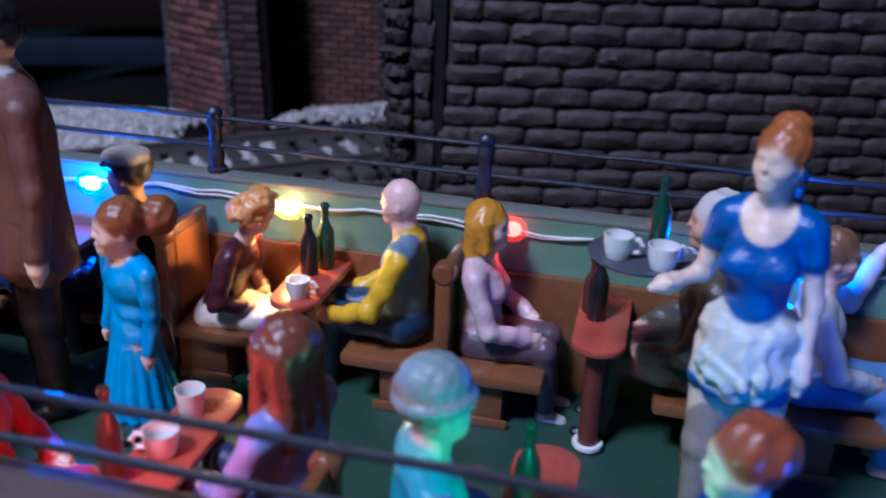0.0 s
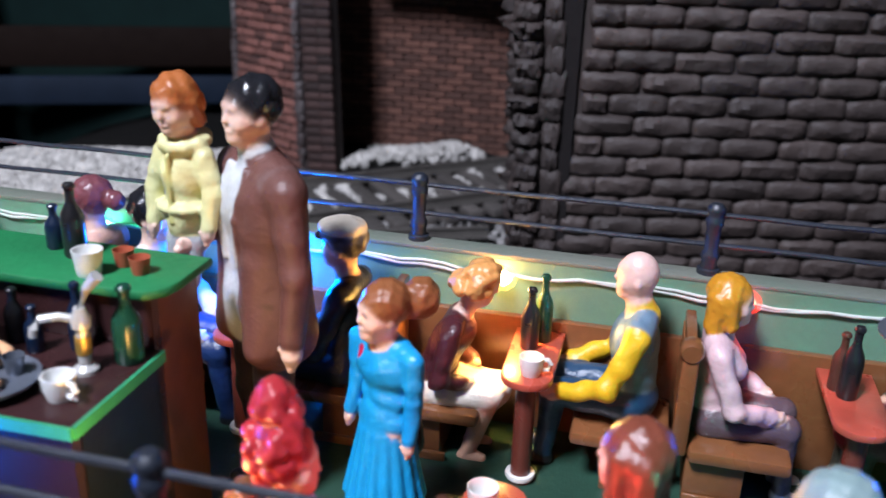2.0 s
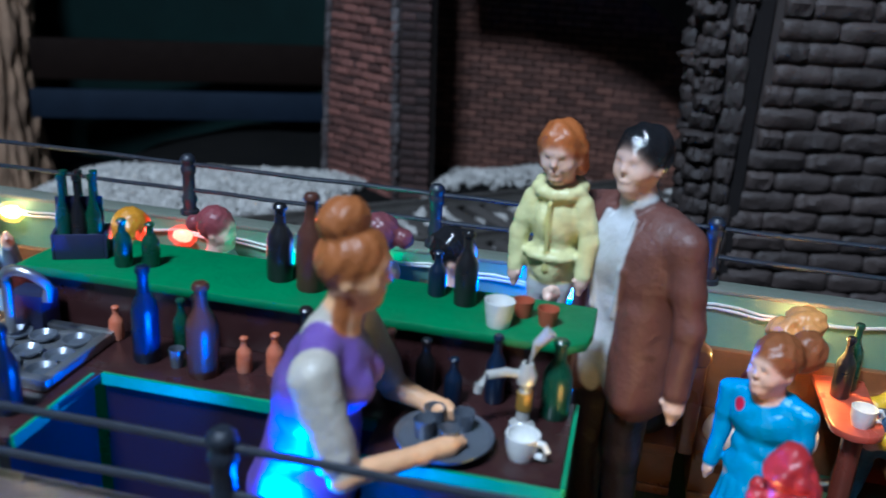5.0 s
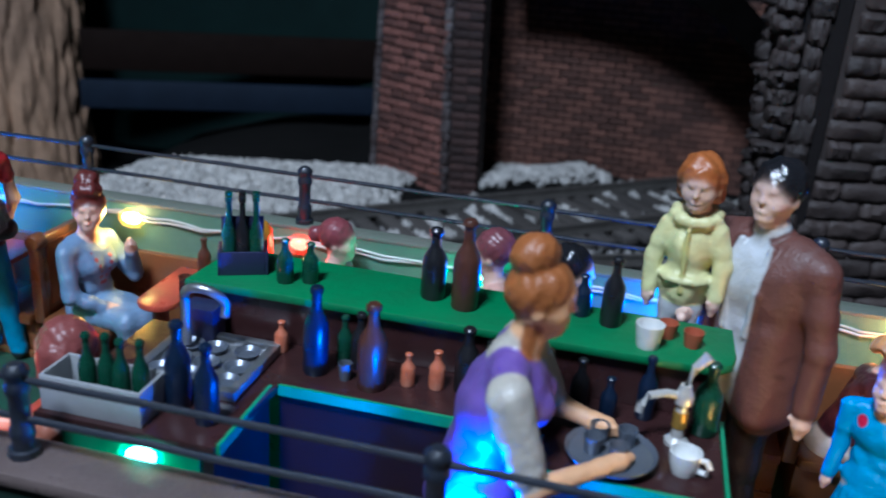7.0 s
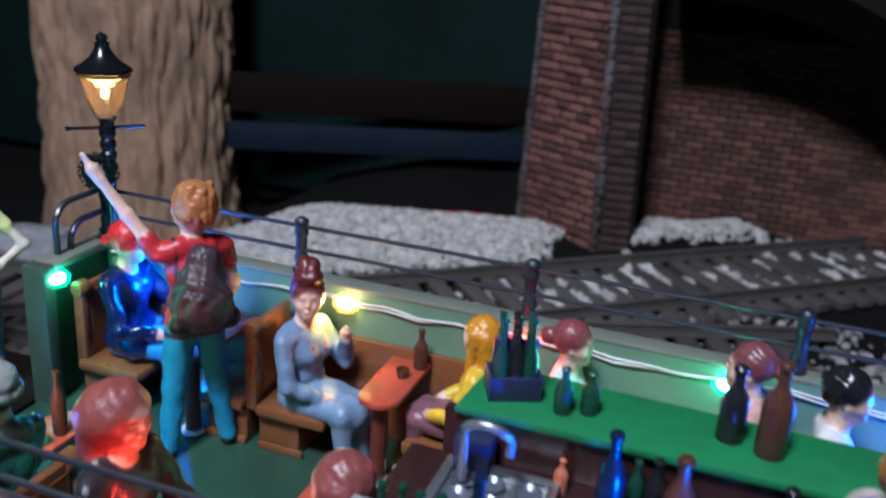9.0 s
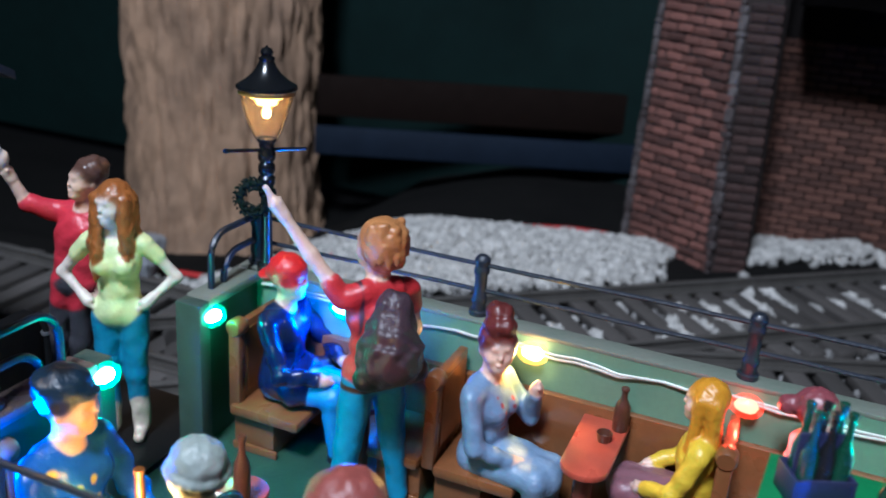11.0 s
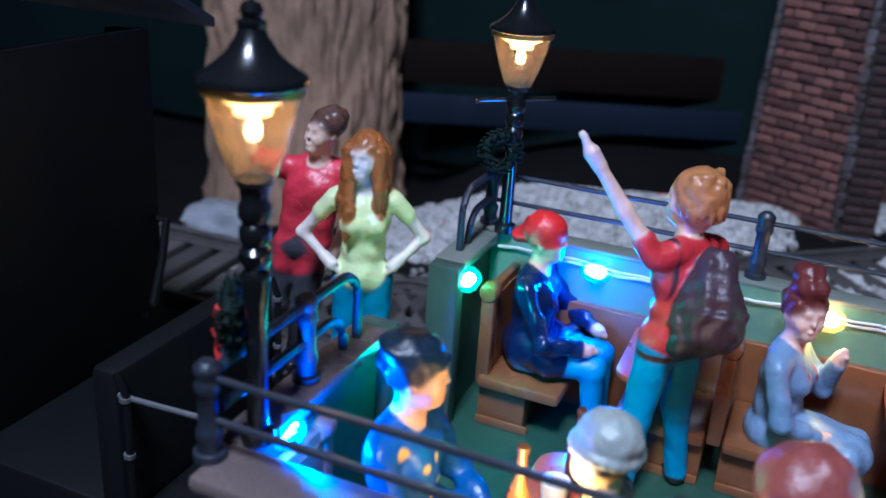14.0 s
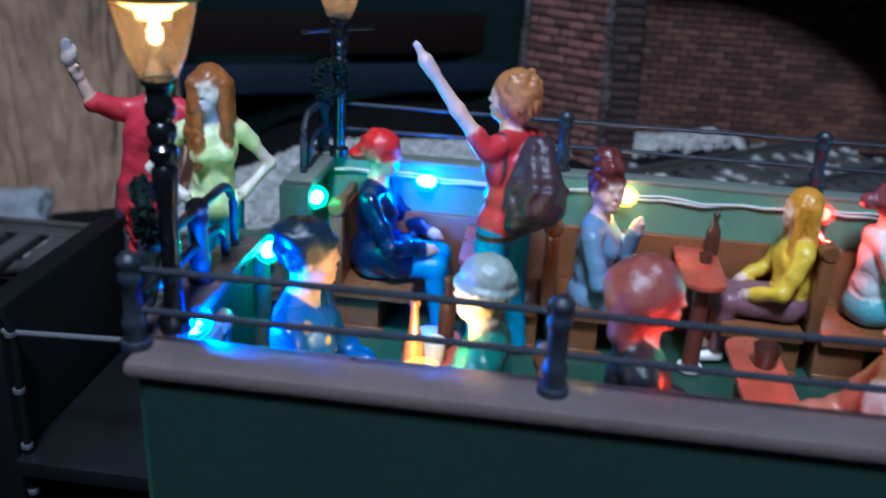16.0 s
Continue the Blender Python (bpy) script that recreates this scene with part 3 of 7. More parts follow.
def wreath(at, turn, mat, label, bow):
    root = thing("wreath", at, label, "wreath", turn=turn)
    bm = bmesh.new()
    n = 40
    ring = [(0.0, 0.105 * math.cos(2 * math.pi * i / n), 0.105 * math.sin(2 * math.pi * i / n)) for i in range(n + 1)]
    bm_tube(bm, ring, [0.026 + 0.005 * math.sin(i * 2.4) for i in range(n)] + [0.026], 10)
    for k in range(240):
        a, e = random.uniform(0, 2 * math.pi), random.uniform(0, 2 * math.pi)
        r = 0.105 + 0.036 * math.cos(e)
        c = Vector((0.036 * math.sin(e), r * math.cos(a), r * math.sin(a)))
        d = Vector((math.sin(e), math.cos(e) * math.cos(a) - 0.8 * math.sin(a), math.cos(e) * math.sin(a) + 0.8 * math.cos(a))).normalized() * 0.022
        bm_tube(bm, [c, c + d], [0.010, 0.003], 4)
    garland = part("garland", bm, mat, root)
    if bow:
        bm = bmesh.new()
        for p in ([(0.04, 0.0, -0.08), (0.06, 0.06, -0.05), (0.05, 0.055, -0.11), (0.04, 0.0, -0.08)], [(0.04, 0.0, -0.08), (0.06, -0.06, -0.05), (0.05, -0.055, -0.11), (0.04, 0.0, -0.08)], [(0.045, 0.0, -0.08), (0.055, 0.03, -0.15), (0.045, 0.035, -0.21)], [(0.045, 0.0, -0.08), (0.055, -0.03, -0.15), (0.045, -0.02, -0.20)], [(0.04, 0.06, 0.05), (0.06, 0.02, 0.0), (0.05, 0.0, -0.06)]):
            bm_tube(bm, p, 0.016, 6)
        part("bow", bm, M["red"], garland, "red ribbon bow")
    return root


wreath((-1.90, -2.93, CAP + 0.55), 205, M["wreath"], "small green wreath with a red ribbon on a lamp post", True)
wreath((-1.80, -0.17, CAP + 0.56), -60, M["wreath"], "small dark green wreath on a lamp post", False)


# ---- benches, dividers, tables ----
def bench_panel(name, y, s):
    structure(name, box(X0 + 0.2, X1 - 0.05, min(y, y + s * 0.06), max(y, y + s * 0.06), DECK, 0.86, bevel=0.008), M["brown"], "brown wooden back board along the benches", "panel")


bench_panel("back_board_far", FAR - 0.101, -1)
bench_panel("back_board_near", NEAR + 0.101, 1)


def divider(s):
    """A bench back across the wagon, with a scrolled stile at the aisle. s: -1 far side, 1 near side."""
    root = thing("partition", (0, 0, 0), "brown wooden bench back with a scrolled end post", "bench", group="bench backs")
    y = lambda d: s * d
    bm = bmesh.new()
    bm_box(bm, -0.03, 0.03, min(y(0.165), y(0.62)), max(y(0.165), y(0.62)), DECK + 0.34, 1.06, bevel=0.012)
    board = part("board", bm, M["brown"], root)
    # lighter face sheets: the light on the board is in their colour
    part("inset", box(-0.036, -0.031, min(y(0.2), y(0.58)), max(y(0.2), y(0.58)), DECK + 0.42, 1.0), M["orange"], board)
    part("inset", box(0.031, 0.036, min(y(0.2), y(0.58)), max(y(0.2), y(0.58)), DECK + 0.42, 1.0), M["orange"], board)
    part("stile", box(-0.045, 0.045, min(y(0.622), y(0.70)), max(y(0.622), y(0.70)), DECK + 0.3, 1.0, bevel=0.018), M["brown"], root)
    part("scroll", lathe([(0, -0.06), (0.05, -0.06), (0.065, -0.04), (0.065, 0.04), (0.05, 0.06), (0, 0.06)], seg=16, at=(0, y(0.65), 1.035), turn=pose(0, 0, 0, 90)), M["brown"], root)
    return root


def seat(s):
    """A bench seat that reaches in +x from its back."""
    root = thing("bench", (0, 0, 0), "brown wooden bench seat on a plinth", "bench", group="bench seats")
    y = lambda d: s * d
    part("seat_board", box(0.05, 0.60, min(y(0.17), y(0.74)), max(y(0.17), y(0.74)), 0.385, 0.47, bevel=0.03), M["brown"], root)
    plinth = part("plinth", box(0.05, 0.37, min(y(0.2), y(0.67)), max(y(0.2), y(0.67)), DECK, 0.385, bevel=0.01), M["brown"], root)
    part("skirting", box(0.05, 0.41, min(y(0.672), y(0.70)), max(y(0.672), y(0.70)), DECK, DECK + 0.06, bevel=0.01), M["brown"], plinth)
    return root


def table(s, length=0.70):
    root = thing("table", (0, 0, 0), "narrow red-painted table with a rounded end on one leg", "table", group="tables between the benches")
    y = lambda d: s * d
    out = [(-0.15, y(0.0)), (-0.145, y(length - 0.12))]
    out += [(-0.145 * math.cos(a), y(length - 0.12 + 0.13 * math.sin(a))) for a in [math.pi * i / 10 for i in range(1, 10)]]
    out += [(0.145, y(length - 0.12)), (0.15, y(0.0))]
    part("tabletop", bm_plate(bmesh.new(), out, 0.755, 0.80, bevel=0.012), M["table"], root)
    part("leg", lathe([(0, 0.0), (0.075, 0.0), (0.075, 0.02), (0.058, 0.04), (0.058, 0.655), (0, 0.655)], seg=16, at=(0, y(length - 0.14), DECK)), M["leg"], root)
    part("foot_ring", lathe([(0.06, 0.02), (0.085, 0.02), (0.09, 0.035), (0.085, 0.05), (0.06, 0.05)], seg=16, at=(0, y(length - 0.14), DECK)), M["white"], root, "white painted ring")
    return root


DIV = [-0.15, 1.62, 3.38, 5.13, 6.86, 8.66]
first_div, first_seat, first_table = divider(-1), seat(-1), table(-1)
near_div, near_seat, near_table = divider(1), seat(1), table(1, 1.25)
used = set()


def put(first, at, turn=0.0):
    """The first copy is the thing itself."""
    if first.name not in used:
        used.add(first.name)
        first.matrix_world = Matrix.Translation(V(*at)) @ pose(0, 0, 0, 0, 0, turn)
        return first
    return place(first, at, turn)


for x in [X0 + 0.31] + DIV:
    put(first_div, (x, FAR, 0))
for x in [X0 + 0.24] + DIV:
    put(first_seat, (x, FAR, 0))
mirror_seat = seat(1)
for x in DIV + [10.46]:
    put(mirror_seat, (x, FAR, 0), 180)
for x in (-0.62, 0.86, 2.50, 4.26, 6.00, 7.74, 9.55):
    put(first_table, (x, FAR - 0.165, 0))
for x in (X0 + 0.155, -0.15, 1.62, 5.13, 6.86, 8.66):
    put(near_div, (x, NEAR, 0))
for x in (X0 + 0.12, -0.15, 5.13, 6.86, 8.66):
    put(near_seat, (x, NEAR, 0))
mirror_near = seat(-1)
for x in (-0.15, 1.62, 6.86, 8.66):
    put(mirror_near, (x, NEAR, 0), 180)
for x in (-0.77, 6.03, 7.62):
    put(near_table, (x, NEAR + 0.165, -0.05))
put(table(1, 1.52), (1.02, NEAR + 0.165, -0.05))

# ---- bar ----
WORK, TOP = 1.31, 1.60
bar = thing("bar_counter", (0, 0, 0), "dark maroon bar with a green upper counter and a U-shaped worktop", "bar")
u_out = [(1.54, -1.93), (1.54, -2.92), (2.40, -2.92), (2.44, -2.33), (3.72, -2.33), (3.72, -2.60), (4.50, -2.60), (4.50, -1.93)]
part("worktop", bm_plate(bmesh.new(), u_out, WORK - 0.045, WORK, bevel=0.008), M["maroon"], bar)
part("edge_trim", box(2.445, 3.715, -2.352, -2.334, WORK - 0.05, WORK + 0.004), M["trim"], bar, "bright green edge strip")
part("edge_trim", box(3.72, 4.51, -2.62, -2.603, WORK - 0.05, WORK + 0.004), M["trim"], bar)
part("edge_trim", box(4.503, 4.52, -2.60, -1.94, WORK - 0.05, WORK + 0.004), M["trim"], bar)
part("edge_trim", box(2.403, 2.42, -2.90, -2.36, WORK - 0.05, WORK + 0.004, turn=None), M["trim"], bar)
part("panel", box(2.44, 3.72, -2.32, -2.27, DECK, WORK - 0.05), M["plum"], bar)
part("panel", box(3.73, 4.49, -2.59, -2.54, DECK, WORK - 0.05), M["plum"], bar)
part("panel", box(4.44, 4.49, -2.53, -1.97, DECK, WORK - 0.05), M["black"], bar)
part("panel", box(2.34, 2.39, -2.90, -2.33, DECK, WORK - 0.05), M["plum"], bar)
# this one panel takes the trim green instead of plum
part("panel", box(1.67, 2.33, -2.91, -2.87, DECK, WORK - 0.05), M["trim"], bar, "bright green panel under the worktop")
part("panel", box(1.67, 1.72, -2.86, -1.97, DECK, WORK - 0.05), M["plum"], bar)
part("back_panel", box(1.70, 4.46, -1.925, -1.87, DECK, TOP - 0.05), M["maroon"], bar)
part("end_panel", box(4.40, 4.46, -1.868, -1.52, DECK, TOP - 0.05), M["end_panel"], bar, "dark orange-brown end panel")
top_out = [(1.76, -1.97), (4.44, -1.97), (4.52, -1.90), (4.54, -1.80), (4.54, -1.50), (1.80, -1.46)]
part("upper_counter", bm_plate(bmesh.new(), top_out, TOP - 0.05, TOP, bevel=0.015), M["counter"], bar, "green painted upper counter with worn edges")

sink = thing("sink", (2.05, -2.30, WORK), "dull grey steel sink set in the worktop with glasses in it", "sink")
bm = bmesh.new()
for a in ((-0.28, 0.28, -0.27, -0.22), (-0.28, 0.28, 0.22, 0.27), (-0.28, -0.23, -0.22, 0.22), (0.23, 0.28, -0.22, 0.22)):
    bm_box(bm, *a, 0.002, 0.055, bevel=0.008)
part("rim", bm, M["steel"], sink)
part("basin", box(-0.23, 0.23, -0.22, 0.22, 0.003, 0.015), M["steel"], sink)
for k in range(9):
    r = random.uniform(0.058, 0.075)
    part("dish", lathe([(0, 0), (r * 0.7, 0.0), (r, 0.026), (r * 0.92, 0.028), (r * 0.6, 0.008), (0, 0.006)], seg=14, at=(-0.15 + 0.15 * (k % 3) + random.uniform(-0.03, 0.03), -0.14 + 0.14 * (k // 3) + random.uniform(-0.02, 0.02), 0.016)), M["tray"], sink)
part("faucet", tube([(-0.16, 0.10, 0.05), (-0.16, 0.10, 0.30)] + [(-0.16 + 0.11 - 0.11 * math.cos(a), 0.10 - 0.05 * math.sin(a), 0.30 + 0.09 * math.sin(a)) for a in [math.pi * i / 9 for i in range(1, 10)]] + [(0.06, 0.08, 0.24)], 0.024, 10), M["steel"], sink)

tap = thing("beer_tap", (4.30, -2.20, WORK), "chrome and brass beer tap on the worktop", "tap")
part("column", lathe([(0, 0), (0.055, 0), (0.055, 0.02), (0.03, 0.04), (0.027, 0.2), (0.04, 0.21), (0.045, 0.25), (0.03, 0.28), (0.025, 0.30), (0.0, 0.30)], seg=16), M["pewter"], tap)
part("sleeve", lathe([(0.03, 0.09), (0.034, 0.09), (0.034, 0.17), (0.03, 0.17)], seg=16), M["gold"], tap, "brass sleeve")
part("spout", tube([(0, 0, 0.24), (-0.08, -0.03, 0.26), (-0.15, -0.06, 0.25), (-0.18, -0.07, 0.21), (-0.185, -0.07, 0.17)], 0.02, 10), M["pewter"], tap)
part("handle", tube([(0, 0, 0.29), (0.03, 0.02, 0.38), (0.08, 0.03, 0.44)], [0.016, 0.022, 0.03], 10), M["pewter"], tap)


# ---- bottles, cups ----
def bottle(mat, h=0.42, r=0.06, slim=False):
    root = thing("bottle", (0, 0, 0), "", "bottle", group="bottles")
    neck = r * (0.33 if slim else 0.4)
    p = [(0, 0), (r * 0.92, 0), (r, 0.012), (r, h * 0.52), (r * 0.9, h * 0.6), (neck * 1.2, h * 0.72), (neck, h * 0.78), (neck, h * 0.93), (neck * 1.35, h * 0.935), (neck * 1.35, h * 0.97), (neck * 1.0, h), (0, h)]
    part("body", lathe(p, seg=18), mat, root)
    return root


KINDS = {}


def put_bottle(kind, at, h=0.42, r=0.06, label="bottle"):
    key = (kind, round(h, 2), round(r, 3))
    if key not in KINDS:
        KINDS[key] = bottle(M["bottle_" + kind], h, r)
    ob = put(KINDS[key], at)
    ob["label"] = label
    return ob


def cup(at, turn, r=0.10, h=0.13, label="white glazed mug with a handle"):
    root = thing("mug", at, label, "mug", turn=turn, group="white mugs")
    part("body", lathe([(0, 0), (r * 0.72, 0), (r * 0.78, 0.012), (r * 0.95, h * 0.5), (r, h), (r * 0.92, h), (r * 0.86, h * 0.5), (r * 0.7, 0.03), (0, 0.025)], seg=24), M["cup"], root)
    part("handle", tube([(r * 0.93, 0, h * 0.82), (r * 1.3, 0, h * 0.85), (r * 1.55, 0, h * 0.6), (r * 1.4, 0, h * 0.3), (r * 0.85, 0, h * 0.28)], 0.014, 8), M["cup"], root)
    return root


def tumbler(at, r=0.07, h=0.14, mat="cup", name="cup", label="plain white cup without a handle"):
    root = thing(name, at, label, name)
    part("body", lathe([(0, 0), (r * 0.75, 0), (r * 0.8, 0.01), (r, h), (r * 0.93, h), (r * 0.72, 0.02), (0, 0.02)], seg=20), M[mat], root)
    return root


T0 = 0.80
# upper counter
put_bottle("black", (3.02, -1.70, TOP), 0.38, 0.065, "black bottle on the green counter")
put_bottle("brown", (3.20, -1.76, TOP), 0.47, 0.07, "brown bottle on the green counter")
put_bottle("black", (3.93, -1.68, TOP), 0.36, 0.055, "black bottle on the green counter")
put_bottle("green", (2.25, -1.81, TOP), 0.24, 0.045, "small green bottle on the green counter")
put_bottle("green", (2.37, -1.76, TOP), 0.22, 0.045, "small green bottle on the green counter")
put_bottle("blue", (3.78, -1.62, TOP), 0.22, 0.045, "small pale bottle on the green counter")
tumbler((4.12, -1.86, TOP), 0.07, 0.12, label="white cup on the edge of the green counter")
tumbler((4.21, -1.72, TOP), 0.05, 0.08, "clay", "clay_pot", "small terracotta pot on the counter")
tumbler((4.33, -1.78, TOP), 0.05, 0.08, "clay", "clay_pot", "small terracotta pot on the counter")


def crate(at, turn, label):
    root = thing("bottle_crate", at, label, "crate", turn=turn, group="bottle carriers")
    bm = bmesh.new()
    bm_box(bm, -0.13, -0.115, -0.09, 0.09, 0, 0.13, bevel=0.004)
    bm_box(bm, 0.115, 0.13, -0.09, 0.09, 0, 0.13, bevel=0.004)
    bm_box(bm, -0.114, 0.114, -0.09, -0.075, 0, 0.13, bevel=0.004)
    bm_box(bm, -0.114, 0.114, 0.075, 0.09, 0, 0.13, bevel=0.004)
    bm_box(bm, -0.114, 0.114, -0.074, 0.074, 0, 0.015)
    part("tray", bm, M["crate"], root)
    part("handle", box(-0.11, 0.11, -0.008, 0.008, 0.016, 0.30, bevel=0.004), M["crate"], root)
    for i, x in enumerate((-0.07, 0.0, 0.07)):
        for yy in (-0.04, 0.04):
            p = [(0, 0.016), (0.036, 0.016), (0.038, 0.22), (0.016, 0.29), (0.014, 0.39), (0.020, 0.395), (0.020, 0.42), (0, 0.425)]
            part("bottle", lathe(p, seg=12, at=(x, yy, 0)), M["bottle_black" if i % 2 else "bottle_green"], root)
    return root


crate((1.98, -1.74, TOP), 25, "dark blue bottle carrier full of bottles on the counter")
box_blue = thing("box", (1.90, -2.04, WORK), "dark blue open box beside the sink", "box")
part("body", box(-0.09, 0.09, -0.07, 0.07, 0, 0.20, bevel=0.008), M["crate"], box_blue)
# worktop
put_bottle("blue", (2.56, -2.16, WORK), 0.46, 0.062, "dark blue glass bottle on the worktop")
put_bottle("brown", (2.86, -2.20, WORK), 0.44, 0.072, "dusky brown bottle on the worktop")
put_bottle("black", (2.75, -2.04, WORK), 0.30, 0.05, "black bottle on the worktop")
put_bottle("green", (2.66, -2.02, WORK), 0.26, 0.04, "small green bottle on the worktop")
put_bottle("black", (3.30, -2.08, WORK), 0.34, 0.06, "black bottle on the worktop")
put_bottle("black", (3.42, -2.10, WORK), 0.30, 0.055, "black bottle on the worktop")
put_bottle("blue", (3.52, -2.02, WORK), 0.26, 0.045, "dark blue bottle on the worktop")
put_bottle("brown", (3.68, -2.04, WORK), 0.28, 0.045, "brown bottle on the worktop")
put_bottle("black", (3.84, -2.04, WORK), 0.26, 0.045, "black bottle on the worktop")
put_bottle("blue", (3.98, -2.10, WORK), 0.22, 0.04, "pale blue bottle on the worktop")
put_bottle("blue", (4.15, -2.02, WORK), 0.32, 0.045, "dark blue bottle behind the beer tap")
put_bottle("green", (4.42, -2.06, WORK), 0.36, 0.064, "large green bottle at the worktop end")
put_bottle("clay", (2.32, -2.02, WORK), 0.17, 0.035, "little clay-red bottle on the worktop")
put_bottle("clay", (3.02, -2.12, WORK), 0.17, 0.035, "little clay-red bottle on the worktop")
put_bottle("clay", (3.16, -2.10, WORK), 0.20, 0.04, "little clay-red bottle on the worktop")
tumbler((2.72, -2.18, WORK), 0.035, 0.09, "tray", "glass", "small grey glass on the worktop")
tumbler((3.58, -2.14, WORK), 0.05, 0.10, "tray", "glass", "small grey glass on the worktop")
grey_crate = thing("grey_crate", (1.86, -2.78, WORK), "pale grey open crate holding green bottles", "crate")
bm = bmesh.new()
for a in ((-0.30, 0.19, -0.11, -0.095), (-0.30, 0.19, 0.095, 0.11), (-0.30, -0.285, -0.094, 0.094), (0.175, 0.19, -0.094, 0.094)):
    bm_box(bm, *a, 0.0, 0.17, bevel=0.004)
bm_box(bm, -0.284, 0.174, -0.094, 0.094, 0.0, 0.012)
part("body", bm, M["grey"], grey_crate)
for i in range(4):
    put_bottle("green", (1.73 + 0.083 * i, -2.78 + 0.02 * (i % 2), WORK + 0.012), 0.34, 0.04, "green bottle in a row beside the sink")
put_bottle("blue", (2.10, -2.66, WORK), 0.42, 0.06, "dark blue bottle beside the sink")
put_bottle("blue", (2.28, -2.74, WORK), 0.38, 0.055, "dark blue bottle beside the sink")
cup((4.33, -2.42, WORK), -20, 0.07, 0.105)


def tray(at, r, label):
    root = thing("tray", at, label, "tray")
    part("plate", lathe([(0, 0), (r * 0.9, 0.0), (r, 0.02), (r * 1.0, 0.028), (r * 0.9, 0.012), (0, 0.012)], seg=36), M["tray"], root)
    return root


tray((4.02, -2.44, WORK + 0.03), 0.20, "round grey serving tray held over the worktop")
for x, y in ((3.94, -2.46), (4.05, -2.50), (4.08, -2.36), (3.96, -2.36)):
    tumbler((x, y, WORK + 0.043), 0.045, 0.08, "tray", "glass", "small grey glass on the serving tray")
tray((7.90, -1.00, 1.41), 0.255, "round grey serving tray held by the figurine in blue")
cup((7.79, -1.05, 1.423), 0, 0.072, 0.115, "white mug on the serving tray")
cup((8.00, -1.12, 1.423), 30, 0.075, 0.115, "white mug on the serving tray")
put_bottle("green", (7.97, -0.92, 1.423), 0.38, 0.048, "green bottle on the serving tray")
# tables
put_bottle("green", (6.02, -0.30, T0), 0.42, 0.055, "dark green bottle on a bench table")
put_bottle("black", (5.96, -0.42, T0), 0.38, 0.055, "black bottle on a bench table")
cup((6.02, -0.74, T0), 10, 0.07, 0.11, "white mug on a bench table")
put_bottle("black", (7.70, -0.48, T0), 0.42, 0.055, "dark bottle on a bench table")
put_bottle("brown", (7.66, -0.40, T0), 0.34, 0.05, "brown bottle on a bench table")
put_bottle("brown", (0.96, -0.26, T0), 0.30, 0.05, "brown bottle on a bench table")
tumbler((0.90, -0.44, T0), 0.05, 0.06, "bottle_brown", "bowl", "small brown bowl on a bench table")
tumbler((-0.74, -2.12, T0 - 0.05), 0.07, 0.13, label="white cup on a near bench table")
amber = thing("bottle", (-0.78, -2.60, T0 - 0.05), "amber glass bottle on a near table by a yellow light", "bottle", group="bottles")
part("body", lathe([(0, 0), (0.052, 0), (0.056, 0.012), (0.056, 0.30), (0.048, 0.36), (0.024, 0.44), (0.020, 0.56), (0.026, 0.565), (0.026, 0.59), (0, 0.59)], seg=18), M["amber"], amber)
put_bottle("brown", (-0.70, -1.93, T0 - 0.05), 0.42, 0.045, "brown bottle on a near bench table")
tumbler((5.99, -1.93, T0 - 0.05), 0.07, 0.13, label="white cup on a near bench table")
cup((6.02, -2.24, T0 - 0.05), 200, 0.08, 0.12, "white mug on a near bench table")
put_bottle("brown", (5.93, -2.46, T0 - 0.05), 0.44, 0.05, "red-brown bottle on a near bench table")
put_bottle("green", (7.58, -2.20, T0 - 0.05), 0.44, 0.05, "green bottle on a near bench table")
tumbler((1.05, -1.76, T0 - 0.05), 0.075, 0.12, "bottle_brown", "mug", "dark brown mug on a near bench table")


# ---- string of lights ----
LEDS = [  # place, colour, watts
    ((-1.08, -0.16, 1.11), "blue", 0.034), ((0.33, -0.17, 1.13), "warm", 0.015), ((1.67, -0.17, 1.13), "red", 0.012), ((3.02, -0.17, 1.12), "green", 0.028),
    ((4.33, -0.17, 1.11), "blue", 0.055), ((5.73, -0.17, 1.11), "warm", 0.046), ((7.14, -0.17, 1.15), "red", 0.003), ((8.80, -0.17, 1.12), "blue", 0.04),
    ((-1.745, -0.74, 1.12), "green", 0.003), ((-1.745, -1.76, 1.15), "green", 0.011), ((-1.79, -2.72, 1.16), "blue", 0.09),
    ((-0.69, -2.93, 1.14), "warm", 0.022), ((0.62, -2.94, 1.08), "red", 0.010), ((2.07, -2.93, 1.20), "green", 0.022), ((3.45, -2.93, 1.12), "blue", 0.13),
    ((4.87, -2.94, 1.08), "warm", 0.014), ((6.28, -2.94, 1.06), "red", 0.010), ((7.68, -2.94, 1.06), "green", 0.007), ((9.08, -2.94, 1.10), "blue", 0.020),
]
TINT = dict(warm=(1.0, 0.53, 0.10), red=(1.0, 0.05, 0.02), blue=(0.0, 0.14, 1.0), green=(0.0, 1.0, 0.42))
